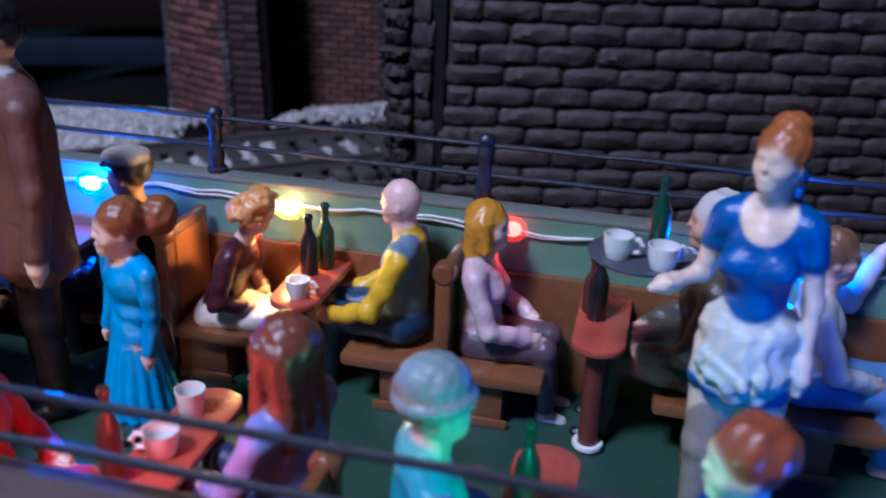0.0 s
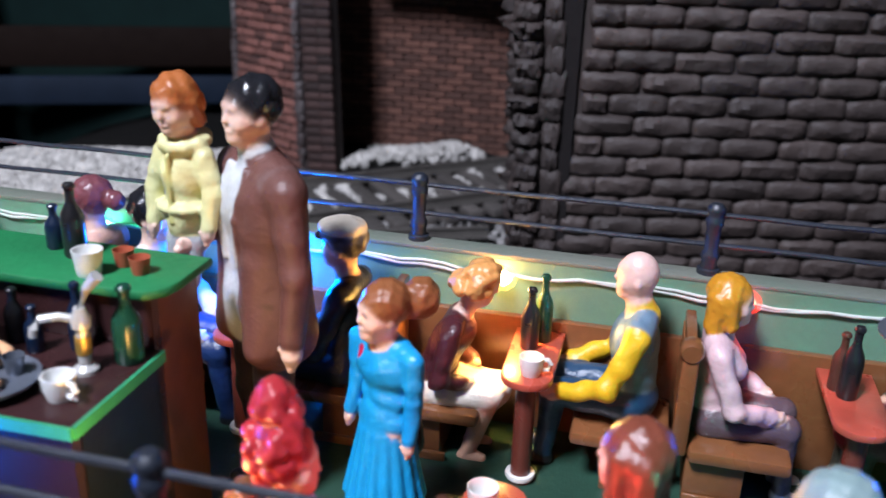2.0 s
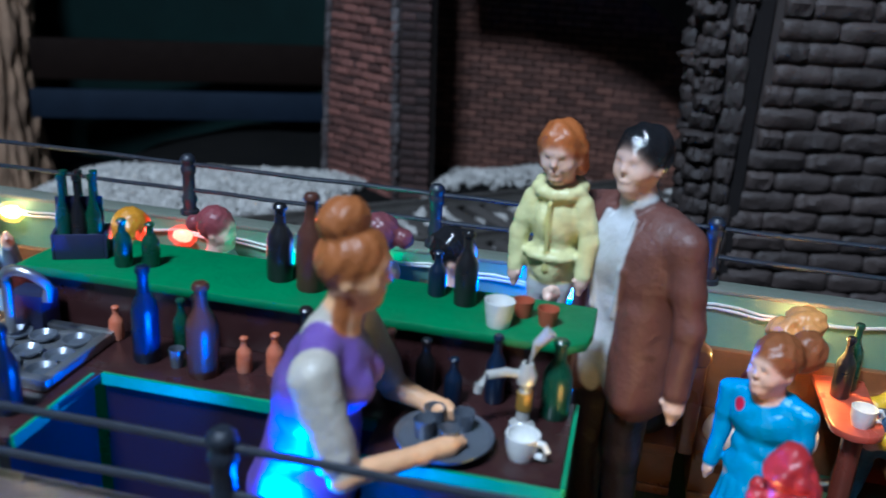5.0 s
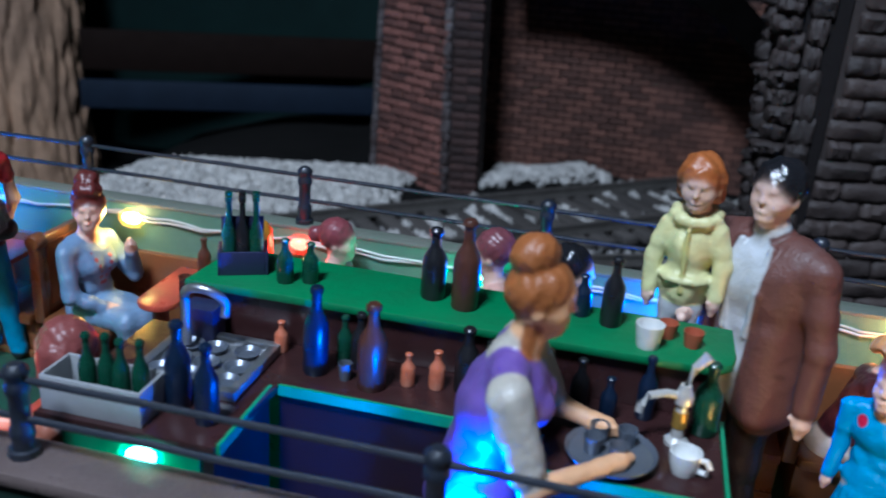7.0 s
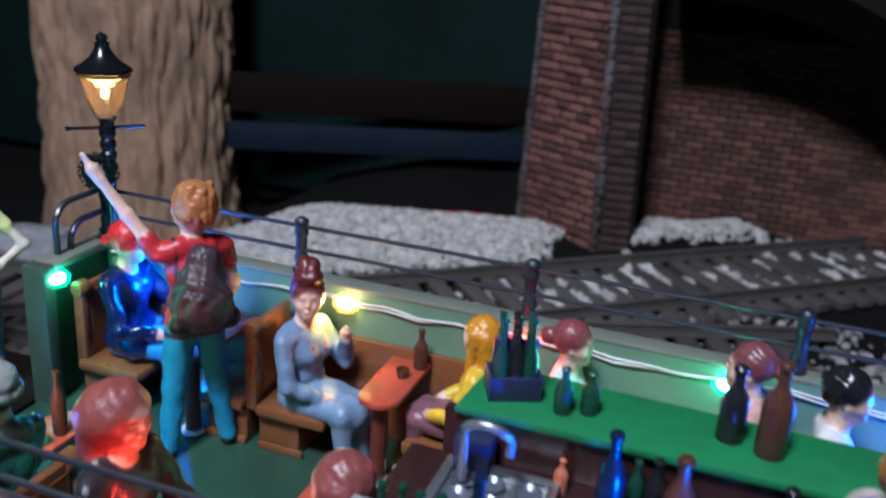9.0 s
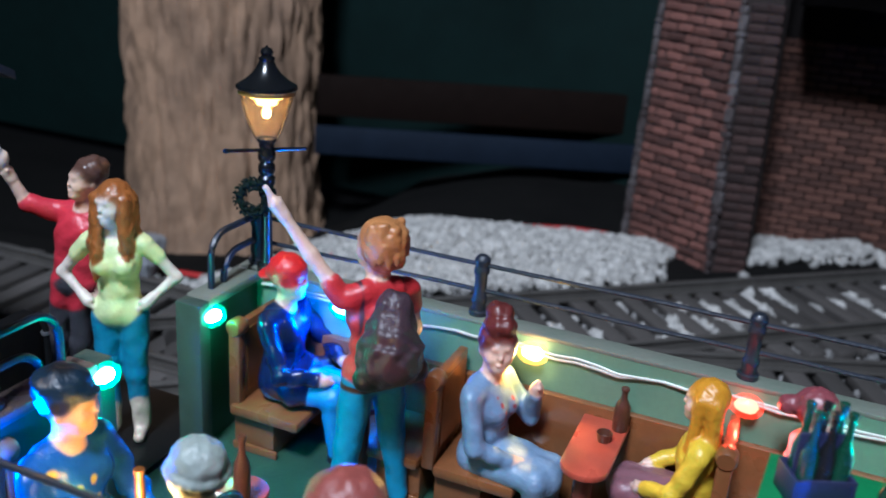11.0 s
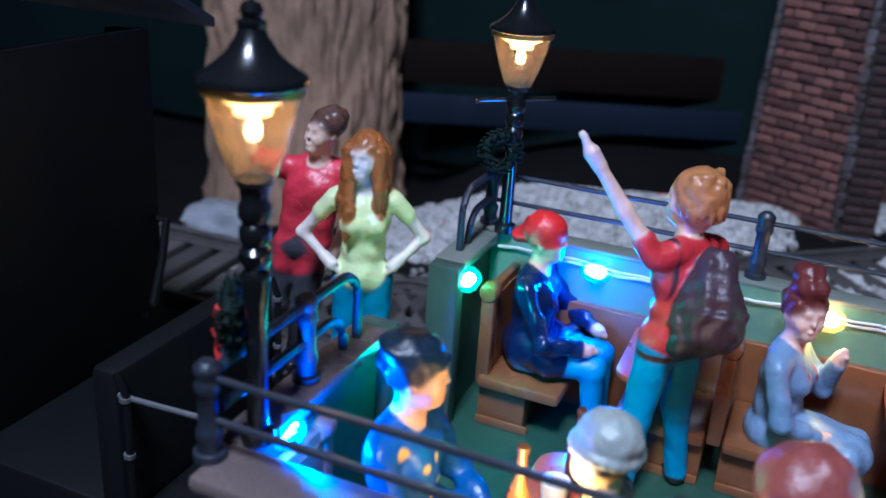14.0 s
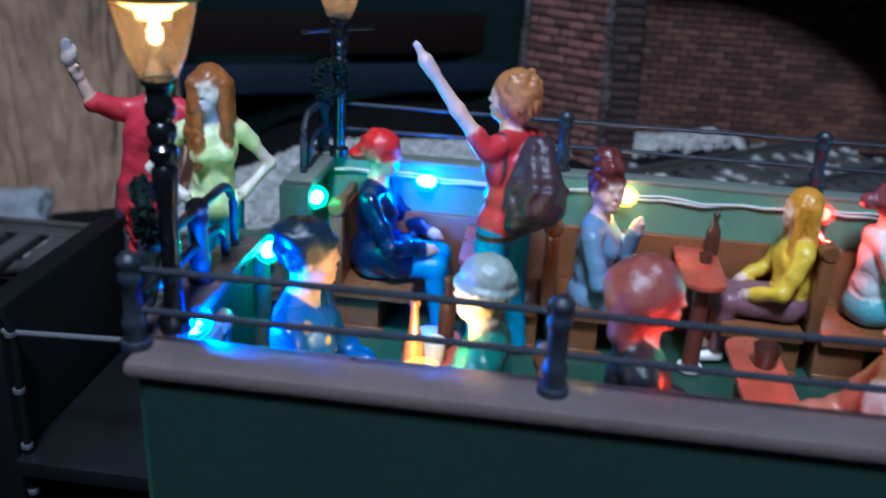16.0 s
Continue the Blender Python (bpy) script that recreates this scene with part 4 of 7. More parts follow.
for at, c, watts in LEDS:
    root = thing("led_light", at, dict(warm="lit warm yellow", red="lit red", blue="lit blue", green="lit green")[c] + " LED of the light string", "light", group="lights of the string")
    part("lens", lathe([(0, -0.080), (0.028, -0.066), (0.043, -0.026), (0.045, 0.026), (0.030, 0.052), (0, 0.066)], seg=16, turn=pose(0, 0, 0, 0, 90, 90 if at[0] < -1.7 else 0)), M["led_" + c], root)
    # shell added round the lens to draw its coloured halo of glare
    dome = part("dome", lathe([(0.001, -0.115), (0.04, -0.097), (0.072, -0.046), (0.078, 0.0), (0.072, 0.046), (0.04, 0.088), (0.001, 0.10)], seg=18, turn=pose(0, 0, 0, 0, 90, 90 if at[0] < -1.7 else 0)), M["dome_" + c], root)
    dome.visible_shadow = False
    s = 1 if at[1] < -1.9 else -1
    watts *= 3.4
    s_y = at[1] if at[0] < -1.7 else at[1] + (0.09 if s < 0 else 0.13) * s
    end = at[0] < -1.7
    spot = (at[0] + (0.09 if end else 0.0), s_y, at[2] + 0.02)
    led_beam("led_beam", spot, (spot[0] + (1.0 if end else 0.0), spot[1] + (0.0 if end else s), spot[2] - 0.12 + (0.22 if s > 0 else 0.0)), watts * 0.9, TINT[c])
    if c == "blue" or end:
        glow_lamp("led_glow", spot, watts * 0.45, TINT[c], 0.03)


def wire(y, s, label):
    root = thing("wire", (0, 0, 0), label, "wire")
    for k in (0, 1):
        pts = [(X0 + 0.15 + 0.14 * i, y + s * (0.012 + 0.006 * math.sin(i * 1.7 + k)), 1.125 - 0.014 * k + 0.016 * math.sin(i * 0.55 + k) + 0.01 * math.sin(i * 1.9)) for i in range(88)]
        part("strand", tube(pts, 0.0105, 8), M["wire"], root)


wire(FAR - 0.102, -1, "thin clear wire of the light string along the far wall")
wire(NEAR + 0.102, 1, "thin clear wire of the light string along the near wall")

# ---- surroundings ----
GROUND = -1.40


def ground_z(x, y):
    u = min(1, max(0, (-3.5 - x) / 4.0))
    hill = 0.42 if x < 1.0 else 0.24
    a, b = min(1, max(0, (-6.3 - x) / 1.5)), min(1, max(0, (y - 6.2) / 1.5))
    return GROUND - 0.9 * u * u * (3 - 2 * u) - 0.7 * a * b + hill * math.exp(-((y - (8.55 + 0.3 * x if x < 1.0 else 8.3 + 0.95 * x)) / 0.8) ** 2) * min(1, max(0, (x + 6) / 2)) * min(1, max(0, (4.2 - x) / 1.4)) * (1 - math.exp(-((x - 0.6) / 0.6) ** 2))


bm = bmesh.new()
xs = [-22, -18] + [-14 + 0.35 * i for i in range(80)] + [18, 22]
ys = [-18, -12, -8, -3] + [0.35 * i for i in range(50)] 
grid = [[bm.verts.new((x, y, ground_z(x, y) + (0.06 * noise.noise(Vector((x * 1.3, y * 1.3, 0))) if -14 <= x <= 14 and 0 <= y <= 17 else 0))) for y in ys] for x in xs]
for i in range(len(xs) - 1):
    for j in range(len(ys) - 1):
        bm.faces.new((grid[i][j], grid[i + 1][j], grid[i + 1][j + 1], grid[i][j + 1]))
structure("ground", bm, M["earth"], "dark earth ground of the model landscape", "ground")


def scatter(name, n, region, size, mat, label, category, seed, lift=0.0):
    """Loose stones as one heap: n stones over the region, each a dented ball of a few faces."""
    rng = np.random.default_rng(seed)
    bm0 = bmesh.new()
    bmesh.ops.create_icosphere(bm0, subdivisions=1, radius=1)
    tv = np.array([v.co[:] for v in bm0.verts])
    tf = np.array([[v.index for v in f.verts] for f in bm0.faces])
    bm0.free()
    spots = []
    while len(spots) < n:
        p = region(rng)
        if p is not None:
            spots.append(p)
    verts = np.zeros((n, len(tv), 3))
    for i, (x, y) in enumerate(spots):
        q = rng.normal(size=(3, 3))
        q, _ = np.linalg.qr(q)
        s = size * rng.uniform(0.5, 1.25) * rng.uniform(0.6, 1.2, 3)
        verts[i] = (tv * s * rng.uniform(0.8, 1.15, (len(tv), 1))) @ q.T + (x, y, ground_z(x, y) + lift + rng.uniform(0, 0.06))
    faces = (tf[None] + (np.arange(n) * len(tv))[:, None, None]).reshape(-1, 3)
    me = bpy.data.meshes.new(name)
    me.from_pydata((verts.reshape(-1, 3) * SCALE).tolist(), [], faces.tolist())
    me.materials.append(mat)
    return tagged(new(name, me), label, category, kind="stuff")


def heap(rng):
    x, y = rng.uniform(-7.0, 4.4), rng.uniform(4.8, 11.3)
    if -1.1 < x <= 0.70 and y > 9.55 - 0.43 * (x + 0.84) or 0.05 + rng.normal(0, 0.06) < x < 1.32 + rng.normal(0, 0.1):
        return None
    if x > 1.25:
        return (x, y) if 8.45 + 0.72 * x + rng.normal(0, 0.12) < y < 11.3 and rng.random() < 1.5 - 0.35 * x else None
    return (x, y) if max(5.3, 7.75 + 0.62 * x) + rng.normal(0, 0.14) < y < 10.0 + 0.3 * x else None


def bed(rng):
    x, y = rng.uniform(-8, 7), rng.uniform(0.6, 7.5)
    return (x, y) if y < 8 + 0.7 * x else None


def sprinkle(rng):
    u, v = rng.uniform(5.5, 14.5), rng.uniform(-0.72, 0.72)
    k = (int(u / 0.42) + 0.5) * 0.42 + rng.uniform(-0.09, 0.09)
    lump = noise.noise(Vector((u * 1.1, v * 1.7, 4.0)))
    return (-5.4 + 0.76 * k - 0.65 * v, 1.35 + 0.65 * k + 0.76 * v) if lump > 0.08 + rng.uniform(0, 0.12) else None


scatter("white_gravel", 8200, heap, 0.082, M["gravel"], "heap of loose white gravel beside the track", "gravel", 3, 0.02)
scatter("ballast", 3800, bed, 0.07, M["ballast"], "grey ballast stones between the sleepers", "ballast", 4)
def verge(rng):
    x, y = rng.uniform(-11, -3.6), rng.uniform(3.9, 7.6)
    return (x, y) if noise.noise(Vector((x * 0.8, y * 1.1, 2.0))) > -0.15 and y < 8.2 + 0.3 * x + 2.2 * (x > -7) else None


scatter("verge_gravel", 2600, verge, 0.075, M["ballast_pale"], "pale grey gravel strewn beside the tree", "gravel", 7)
scatter("gravel_spill", 520, sprinkle, 0.13, M["gravel"], "white stones spilled between the sleepers", "gravel", 5, 0.03)


def track(name, a, b, label):
    root = thing(name, (a[0], a[1], GROUND), label, "track", turn=math.degrees(math.atan2(b[1] - a[1], b[0] - a[0])))
    n = math.hypot(b[0] - a[0], b[1] - a[1])
    first = None
    for i in range(int(n / 0.42)):
        if first is None:
            first = part("sleeper", box(-0.13, 0.13, -1.25, 1.25, 0.03, 0.17, bevel=0.015), M["sleeper"], root)
            ob = first
        else:
            ob = new("sleeper", first.data)
            ob.parent = root
        ob.location = V(0.42 * i + random.uniform(-0.02, 0.02), random.uniform(-0.03, 0.03), 0)
    for y in (-0.84, 0.84):
        bm = bmesh.new()
        bm_box(bm, -0.2, n, y - 0.07, y + 0.07, 0.172, 0.195)
        bm_box(bm, -0.2, n, y - 0.02, y + 0.02, 0.196, 0.30)
        bm_box(bm, -0.2, n, y - 0.04, y + 0.04, 0.301, 0.345, bevel=0.012)
        part("rail", bm, M["rail"], root)
    return root


track("rail_track", (-5.4, 1.35), (6.0, 11.1), "dark model railway track on wooden sleepers in gravel")
track("rail_track", (-12.0, 2.5), (4.9, 3.0), "dark model railway track beside the wagon")

track("rail_track", (-0.6, 3.55), (4.75, 5.95), "dark model railway siding with stones between its sleepers")

# brick pier and the recess behind it
PIER_AT, PIER_TURN, PIER_W = (-0.84, 9.63), -23.2, 1.68
BATTER = 0.06
structure("pier", bm_plate(bmesh.new(), [(-0.22, 0.34), (0, 0), (PIER_W, 0), (PIER_W + 0.44, 0.34), (PIER_W + 0.40, 0.62), (-0.22, 0.62)], GROUND - 0.3, 5.5), M["pier_mortar"], "old red brick pier of a model viaduct", "pier")
bm = bmesh.new()
z = GROUND - 0.1
while z < 5.5:
    h = random.uniform(0.09, 0.26)
    bat = -BATTER * (z + 1.4)
    w = random.uniform(0.035, 0.085)
    bm_box(bm, PIER_W - w + bat, PIER_W + w + bat + random.uniform(-0.02, 0.02), -0.045 - random.uniform(0, 0.03), 0.05, z, z + h - 0.008, bevel=0.022, seg=1)
    w = random.uniform(0.02, 0.045)
    bm_box(bm, 0.0 - w, 0.05 + w, -0.04 - random.uniform(0, 0.02), 0.05, z, z + h - 0.008, bevel=0.018, seg=1)
    z += h
structure("pier_quoin", bm, M["quoin"], "worn sooty edge of the brick pier", "trim")
structure("wall_recess", box(-0.2, 9.0, 11.5, 11.8, GROUND - 0.3, 5.5), M["mortar"], "red-brown brick wall behind the arch, darkened for shade", "wall")
# plain near-black wall closing the recess on the right
structure("wall_recess_side", box(6.6, 7.0, 5.4, 11.4, GROUND - 0.3, 5.5), M["joint"], "near-black side wall of the arch", "wall")
# unseen vault, added to throw the upper recess into shade
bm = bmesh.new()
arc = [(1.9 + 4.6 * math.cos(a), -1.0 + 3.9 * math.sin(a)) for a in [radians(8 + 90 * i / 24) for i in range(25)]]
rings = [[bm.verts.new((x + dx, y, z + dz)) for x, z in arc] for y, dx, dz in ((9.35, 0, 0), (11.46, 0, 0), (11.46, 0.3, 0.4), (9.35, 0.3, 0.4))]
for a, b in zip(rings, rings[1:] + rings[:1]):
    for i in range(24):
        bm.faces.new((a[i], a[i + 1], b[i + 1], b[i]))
structure("ceiling_arch", bm, M["vault"], "near-black vault added to shade the brick recess", "ceiling")
M["back_green"].node_tree.nodes["Principled BSDF"].inputs["Specular IOR Level"].default_value = 0.15
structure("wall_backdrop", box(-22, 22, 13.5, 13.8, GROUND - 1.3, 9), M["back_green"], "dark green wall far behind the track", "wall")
structure("wall_right", box(22, 22.3, -18, 13.8, GROUND - 1.3, 9), M["back_green"], "dark wall of the room", "wall")
structure("wall_front", box(-22.3, 22.3, -18.3, -18, GROUND - 1.3, 9), M["back_green"], "dark wall of the room", "wall")
structure("wall_left", box(-22.3, -22, -18, 13.8, GROUND - 1.3, 9), M["back_green"], "dark wall of the room", "wall")
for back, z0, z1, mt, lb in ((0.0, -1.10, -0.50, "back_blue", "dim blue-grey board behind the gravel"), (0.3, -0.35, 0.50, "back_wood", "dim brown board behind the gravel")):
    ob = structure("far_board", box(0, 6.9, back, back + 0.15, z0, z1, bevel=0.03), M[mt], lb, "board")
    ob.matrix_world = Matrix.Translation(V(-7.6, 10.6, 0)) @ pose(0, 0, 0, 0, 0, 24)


def brick_mesh(l, h, d, bev, seed, rough=0.25):
    rng = random.Random(seed)
    bm = box(-l / 2, l / 2, -d / 2, d / 2, -h / 2, h / 2, bevel=bev, seg=1)
    for v in bm.verts:
        v.co += Vector((rng.uniform(-1, 1), rng.uniform(-1, 1), rng.uniform(-1, 1))) * bev * rough
    return bm


def pillow(l, h, d, seed, rag=0.05):
    """A rock-faced block: a bulging front with a rounded, uneven outline."""
    rng = random.Random(seed)
    bm = bmesh.new()
    nx, nz = 16, 8
    off = rng.uniform(0, 50)
    g = []
    for i in range(nx + 1):
        col = []
        for j in range(nz + 1):
            u, v = math.sin(math.pi / 2 * (2 * i / nx - 1)), math.sin(math.pi / 2 * (2 * j / nz - 1))
            fall = (1 - abs(u) ** 7) * (1 - abs(v) ** 3)
            n = noise.noise(Vector((u * 1.5 + off, v * 1.2, off))) + 0.7 * noise.noise(Vector((u * 5 + off, v * 2.5, off + 9))) + 0.5 * noise.noise(Vector((u * 11 + off, v * 5, off + 21)))
            x = u * l / 2 * (1 - 0.10 * abs(v) ** 3 + rag * noise.noise(Vector((off, v * 2.2, 3 + math.copysign(2, u)))))
            z = v * h / 2 * (1 - 0.10 * abs(u) ** 4 + 2 * rag * noise.noise(Vector((u * 2.4, off, 7 + math.copysign(2, v)))))
            col.append(bm.verts.new((x, -d * (0.05 + 0.95 * fall ** 0.62) * (1 + 0.42 * n), z)))
        g.append(col)
    for i in range(nx):
        for j in range(nz):
            bm.faces.new((g[i][j], g[i + 1][j], g[i + 1][j + 1], g[i][j + 1]))
    return bm


def lay(parent, meshes, spots, name, turn=0.0):
    for k, p in enumerate(spots):
        ob = new(name, meshes[k % len(meshes)])
        ob.parent = parent
        ob.matrix_local = Matrix.Translation(V(*p)) @ pose(0, 0, 0, 0, 0, turn)


# rock-faced block wall
WALL_AT, WALL_TURN = (5.75, 3.85, 0), 15.0
block_wall = structure("wall_blocks", box(0.0, 9.5, 0.0, 0.5, GROUND - 0.3, 5.0), M["stone_joint"], "dark sooty wall of rock-faced stone blocks", "wall")
block_wall.matrix_world = Matrix.Translation(V(*WALL_AT)) @ pose(0, 0, 0, 0, 0, WALL_TURN)
BL, BH = 0.60, 0.215
stones = [mesh_of("stone", pillow(BL * 1.01, BH * 1.03, 0.072, seed), M["stone"]) for seed in range(12)]
short = [mesh_of("stone", pillow(w, BH * 1.0, 0.08, 40 + k, 0.08), M["stone"]) for k, w in enumerate((0.26, 0.31, 0.36, 0.29))]
spots, ends = [], []
for r in range(19):
    z = -0.55 + BH * r
    start = -0.10 + 0.075 * z + random.uniform(-0.03, 0.03)
    first = BL * 0.5 if r % 2 else BL
    if r % 2:
        ends.append((start + 0.15, -0.001, z))
    else:
        spots.append((start + BL / 2, -0.001, z))
    for c in range(9):
        spots.append((start + first + BL * (c + 0.5) + random.uniform(-0.02, 0.02), -0.001, z + random.uniform(-0.006, 0.006)))
random.shuffle(spots)
lay(block_wall, stones, spots, "stone")
lay(block_wall, short, ends, "stone")
# knobbly corner pillar at the end of that wall
pillar = structure("pillar", box(5.16, 5.74, 3.79, 4.5, GROUND - 0.3, 5.0), M["joint"], "knobbly dark stone corner pillar", "pillar")
teeth = [mesh_of("stone", pillow(random.uniform(0.26, 0.34), random.uniform(0.16, 0.23), random.uniform(0.09, 0.15), 20 + k, 0.14), M["pillar"]) for k in range(9)]
flank = [mesh_of("stone", pillow(random.uniform(0.18, 0.26), random.uniform(0.2, 0.34), random.uniform(0.05, 0.09), 60 + k, 0.16), M["pillar"]) for k in range(6)]
lay(pillar, teeth, [(5.27 - 0.05 * (z - 1) + random.uniform(-0.05, 0.05), 3.78, z) for z in [-0.95 + 0.178 * i for i in range(27)]], "stone")
lay(pillar, flank, [(5.52 - 0.03 * (z - 1) + random.uniform(-0.03, 0.03), 3.79, z) for z in [-0.95 + 0.25 * i for i in range(19)]], "stone")
lay(pillar, teeth, [(5.16 - 0.05 * (z - 1) + random.uniform(-0.03, 0.03), 3.98 + random.uniform(-0.03, 0.03), z) for z in [-0.9 + 0.178 * i for i in range(27)]], "stone", -90)

# red bricks
PITCH = 0.152
b_pier = [mesh_of("brick", brick_mesh(0.275, 0.124, 0.07, 0.022, k, 0.4), M["brick"], False) for k in range(6)]
b_side = [mesh_of("brick", brick_mesh(0.25, 0.124, 0.06, 0.022, 50 + k, 0.4), M["side_shade_brick"], False) for k in range(4)]
pier = bpy.data.objects["pier"]
for v in pier.data.vertices:
    if v.co.x > 1.0 * SCALE and v.co.z > 0:
        v.co.x -= BATTER * 6.9 * SCALE
spots, row_ends = [], []
for r in range(28):
    for c in range(6):
        x = 0.24 + 0.29 * c + (0.145 if r % 2 else 0)
        if x < PIER_W - 0.1 - BATTER * (0.1 + PITCH * r):
            spots.append((x + random.uniform(-0.016, 0.016), -0.01 + random.uniform(-0.022, 0.012), -1.28 + PITCH * r + random.uniform(-0.008, 0.008)))
            last = x
    if PIER_W - BATTER * (0.1 + PITCH * r) - last > 0.24:
        row_ends.append((last + 0.22, -0.012, -1.28 + PITCH * r))
lay(pier, b_pier, spots, "brick")
# the pier's shaded side is laid in the darker brick colour
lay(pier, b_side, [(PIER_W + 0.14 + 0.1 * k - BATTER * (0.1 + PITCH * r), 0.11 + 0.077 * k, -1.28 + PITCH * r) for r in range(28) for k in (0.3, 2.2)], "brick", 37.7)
b_half = [mesh_of("brick", brick_mesh(0.13, 0.124, 0.07, 0.022, 30 + k, 0.4), M["brick"], False) for k in range(3)]
lay(pier, b_half, [(0.17, -0.01, -1.28 + PITCH * r) for r in range(1, 28, 2)] + row_ends, "brick")
# the pier leans a little towards the arch
tilt = Matrix.Translation(V(*PIER_AT, 0)) @ pose(0, 0, 0, 0, 0, PIER_TURN) @ Matrix.Rotation(radians(1.1), 4, "Y")
for ob in (pier, bpy.data.objects["pier_quoin"]):
    ob.matrix_world = tilt
recess = bpy.data.objects["wall_recess"]
b_rec = [mesh_of("brick", brick_mesh(0.32, 0.112, 0.06, 0.015, 9 + s), M["recess_shade_brick"], False) for s in range(4)]
spots = [(0.38 + 0.34 * c + (0.17 if r % 2 else 0), 11.49, -1.3 + 0.132 * r) for r in range(27) for c in range(11)]
lay(recess, b_rec, spots, "brick")
bm = bmesh.new()
for r in range(27):
    for c in range(11, 20):
        x, z = 0.38 + 0.34 * c + (0.17 if r % 2 else 0), -1.3 + 0.132 * r
        bm_box(bm, x - 0.16, x + 0.16, 11.46, 11.51, z - 0.056, z + 0.056)
tagged(part("brick_field", bm, M["recess_shade_brick"], recess, "", False), kind="stuff")

# tree trunk
bm = bmesh.new()
rings = []
for j in range(99):
    z = -3.3 + 0.1 * j
    ring = []
    for i in range(220):
        a = 2 * math.pi * i / 220
        r = 1.86 + 0.35 * math.exp(-(z + 3.3) / 0.8)
        r += 0.10 * noise.noise(Vector((math.cos(a) * 2, math.sin(a) * 2, z * 0.5)))
        r += 0.20 * abs(noise.noise(Vector((math.cos(a) * 8, math.sin(a) * 8, z * 0.8)))) + 0.06 * abs(noise.noise(Vector((math.cos(a) * 22, math.sin(a) * 22, z * 2.0)))) + 0.05 * noise.noise(Vector((math.cos(a) * 16, math.sin(a) * 16, z * 2.2)))
        ring.append(bm.verts.new((r * math.cos(a), r * math.sin(a), z)))
    rings.append(ring)
for p, q in zip(rings, rings[1:]):
    for i in range(220):
        bm.faces.new((p[i], p[(i + 1) % 220], q[(i + 1) % 220], q[i]))
trunk = part("trunk", bm, M["bark"])
tree = thing("tree", (-9.77, 10.54, 0), "thick tree trunk with deeply furrowed grey-brown bark", "tree")
trunk.parent = tree

# black locomotive in front of the wagon
loco = thing("locomotive", (-3.2, -1.55, 0), "black model locomotive coupled to the wagon", "locomotive")
part("bunker_end", box(0.06, 0.23, -0.92, 0.52, -0.9, 0.97, bevel=0.04), M["loco"], loco)
part("tank", box(-0.98, 0.058, -0.90, 0.50, -0.9, 0.10, bevel=0.03), M["loco"], loco)
part("buffer_beam", box(0.232, 0.34, -1.1, 1.05, -0.75, -0.35, bevel=0.02), M["loco"], loco)
for y in (-1.45, 0.86):
    part("side_sheet", box(-4.6, -1.06, y - 0.04, y + 0.04, -0.9, 0.92, bevel=0.01), M["loco"], loco)
for y in (-0.8, 0.8):
    part("buffer", lathe([(0, 0), (0.08, 0), (0.08, 0.18), (0.17, 0.2), (0.17, 0.25), (0, 0.27)], seg=16, at=(0.34, y, -0.55), turn=pose(0, 0, 0, 0, 90, 0)), M["loco"], loco)
bm = bmesh.new()
arc = [(-1.55 + 3.1 * i / 16, 2.30 + 0.56 * math.cos((i / 8 - 1) * 1.45)) for i in range(17)]
top = [[bm.verts.new((x, y, z + dz)) for y, z in arc] for x, dz in ((-0.94, 0), (-4.6, 0))]
low = [[bm.verts.new((x, y, z - 0.07)) for y, z in arc] for x in (-0.94, -4.6)]
for a, b in ((top[0], top[1]), (low[0], low[1]), (top[0], low[0]), (top[1], low[1])):
    for i in range(16):
        bm.faces.new((a[i], a[i + 1], b[i + 1], b[i]))
part("roof", bm, M["roof"], loco, "glossy blue-black cab roof")
for y in (-1.19, 0.62):
    part("cab_post", box(-1.18, -1.06, y * 1.2 - 0.05, y * 1.2 + 0.05, 0.921, 2.36), M["loco"], loco)
    rail_post = part("handrail", tube([(0.27, y * 0.77, -0.3), (0.29, y * 0.77, 0.2), (0.29, y * 0.77, 0.86), (0.24, y * 0.77, 0.98)], 0.022, 8), M["loco"], loco)
    for z in (-0.15, 0.15, 0.5, 0.84):
        part("bracket", lathe([(0, -0.02), (0.032, -0.012), (0.032, 0.012), (0, 0.02)], seg=10, at=(0.285, y * 0.77, z)), M["steel"], rail_post)
part("cab_back", box(-1.058, -0.985, -1.48, 0.89, -0.9, 2.36, bevel=0.01), M["loco"], loco)
part("cab_front", box(-4.55, -4.45, -1.40, 0.81, -0.9, 2.4), M["loco"], loco)
part("grab_rail", tube([(-0.99, 0.86, 1.01), (-0.93, 0.90, 1.0), (-0.92, 0.82, 0.72), (-0.92, 0.70, 0.42), (-0.98, 0.66, 0.3)], 0.03, 8), M["loco"], loco)
part("lamp_iron", box(-1.6, -1.38, 0.40, 0.54, 2.75, 2.86, bevel=0.03), M["steel"], loco, "small silvery fitting on the roof")
part("pipe", tube([(0.23, -0.90, 0.84), (0.32, -0.90, 0.84), (0.8, -0.88, 0.85), (1.24, -0.86, 0.86)], 0.016, 8), M["steel"], loco, "thin steel coupling rod")

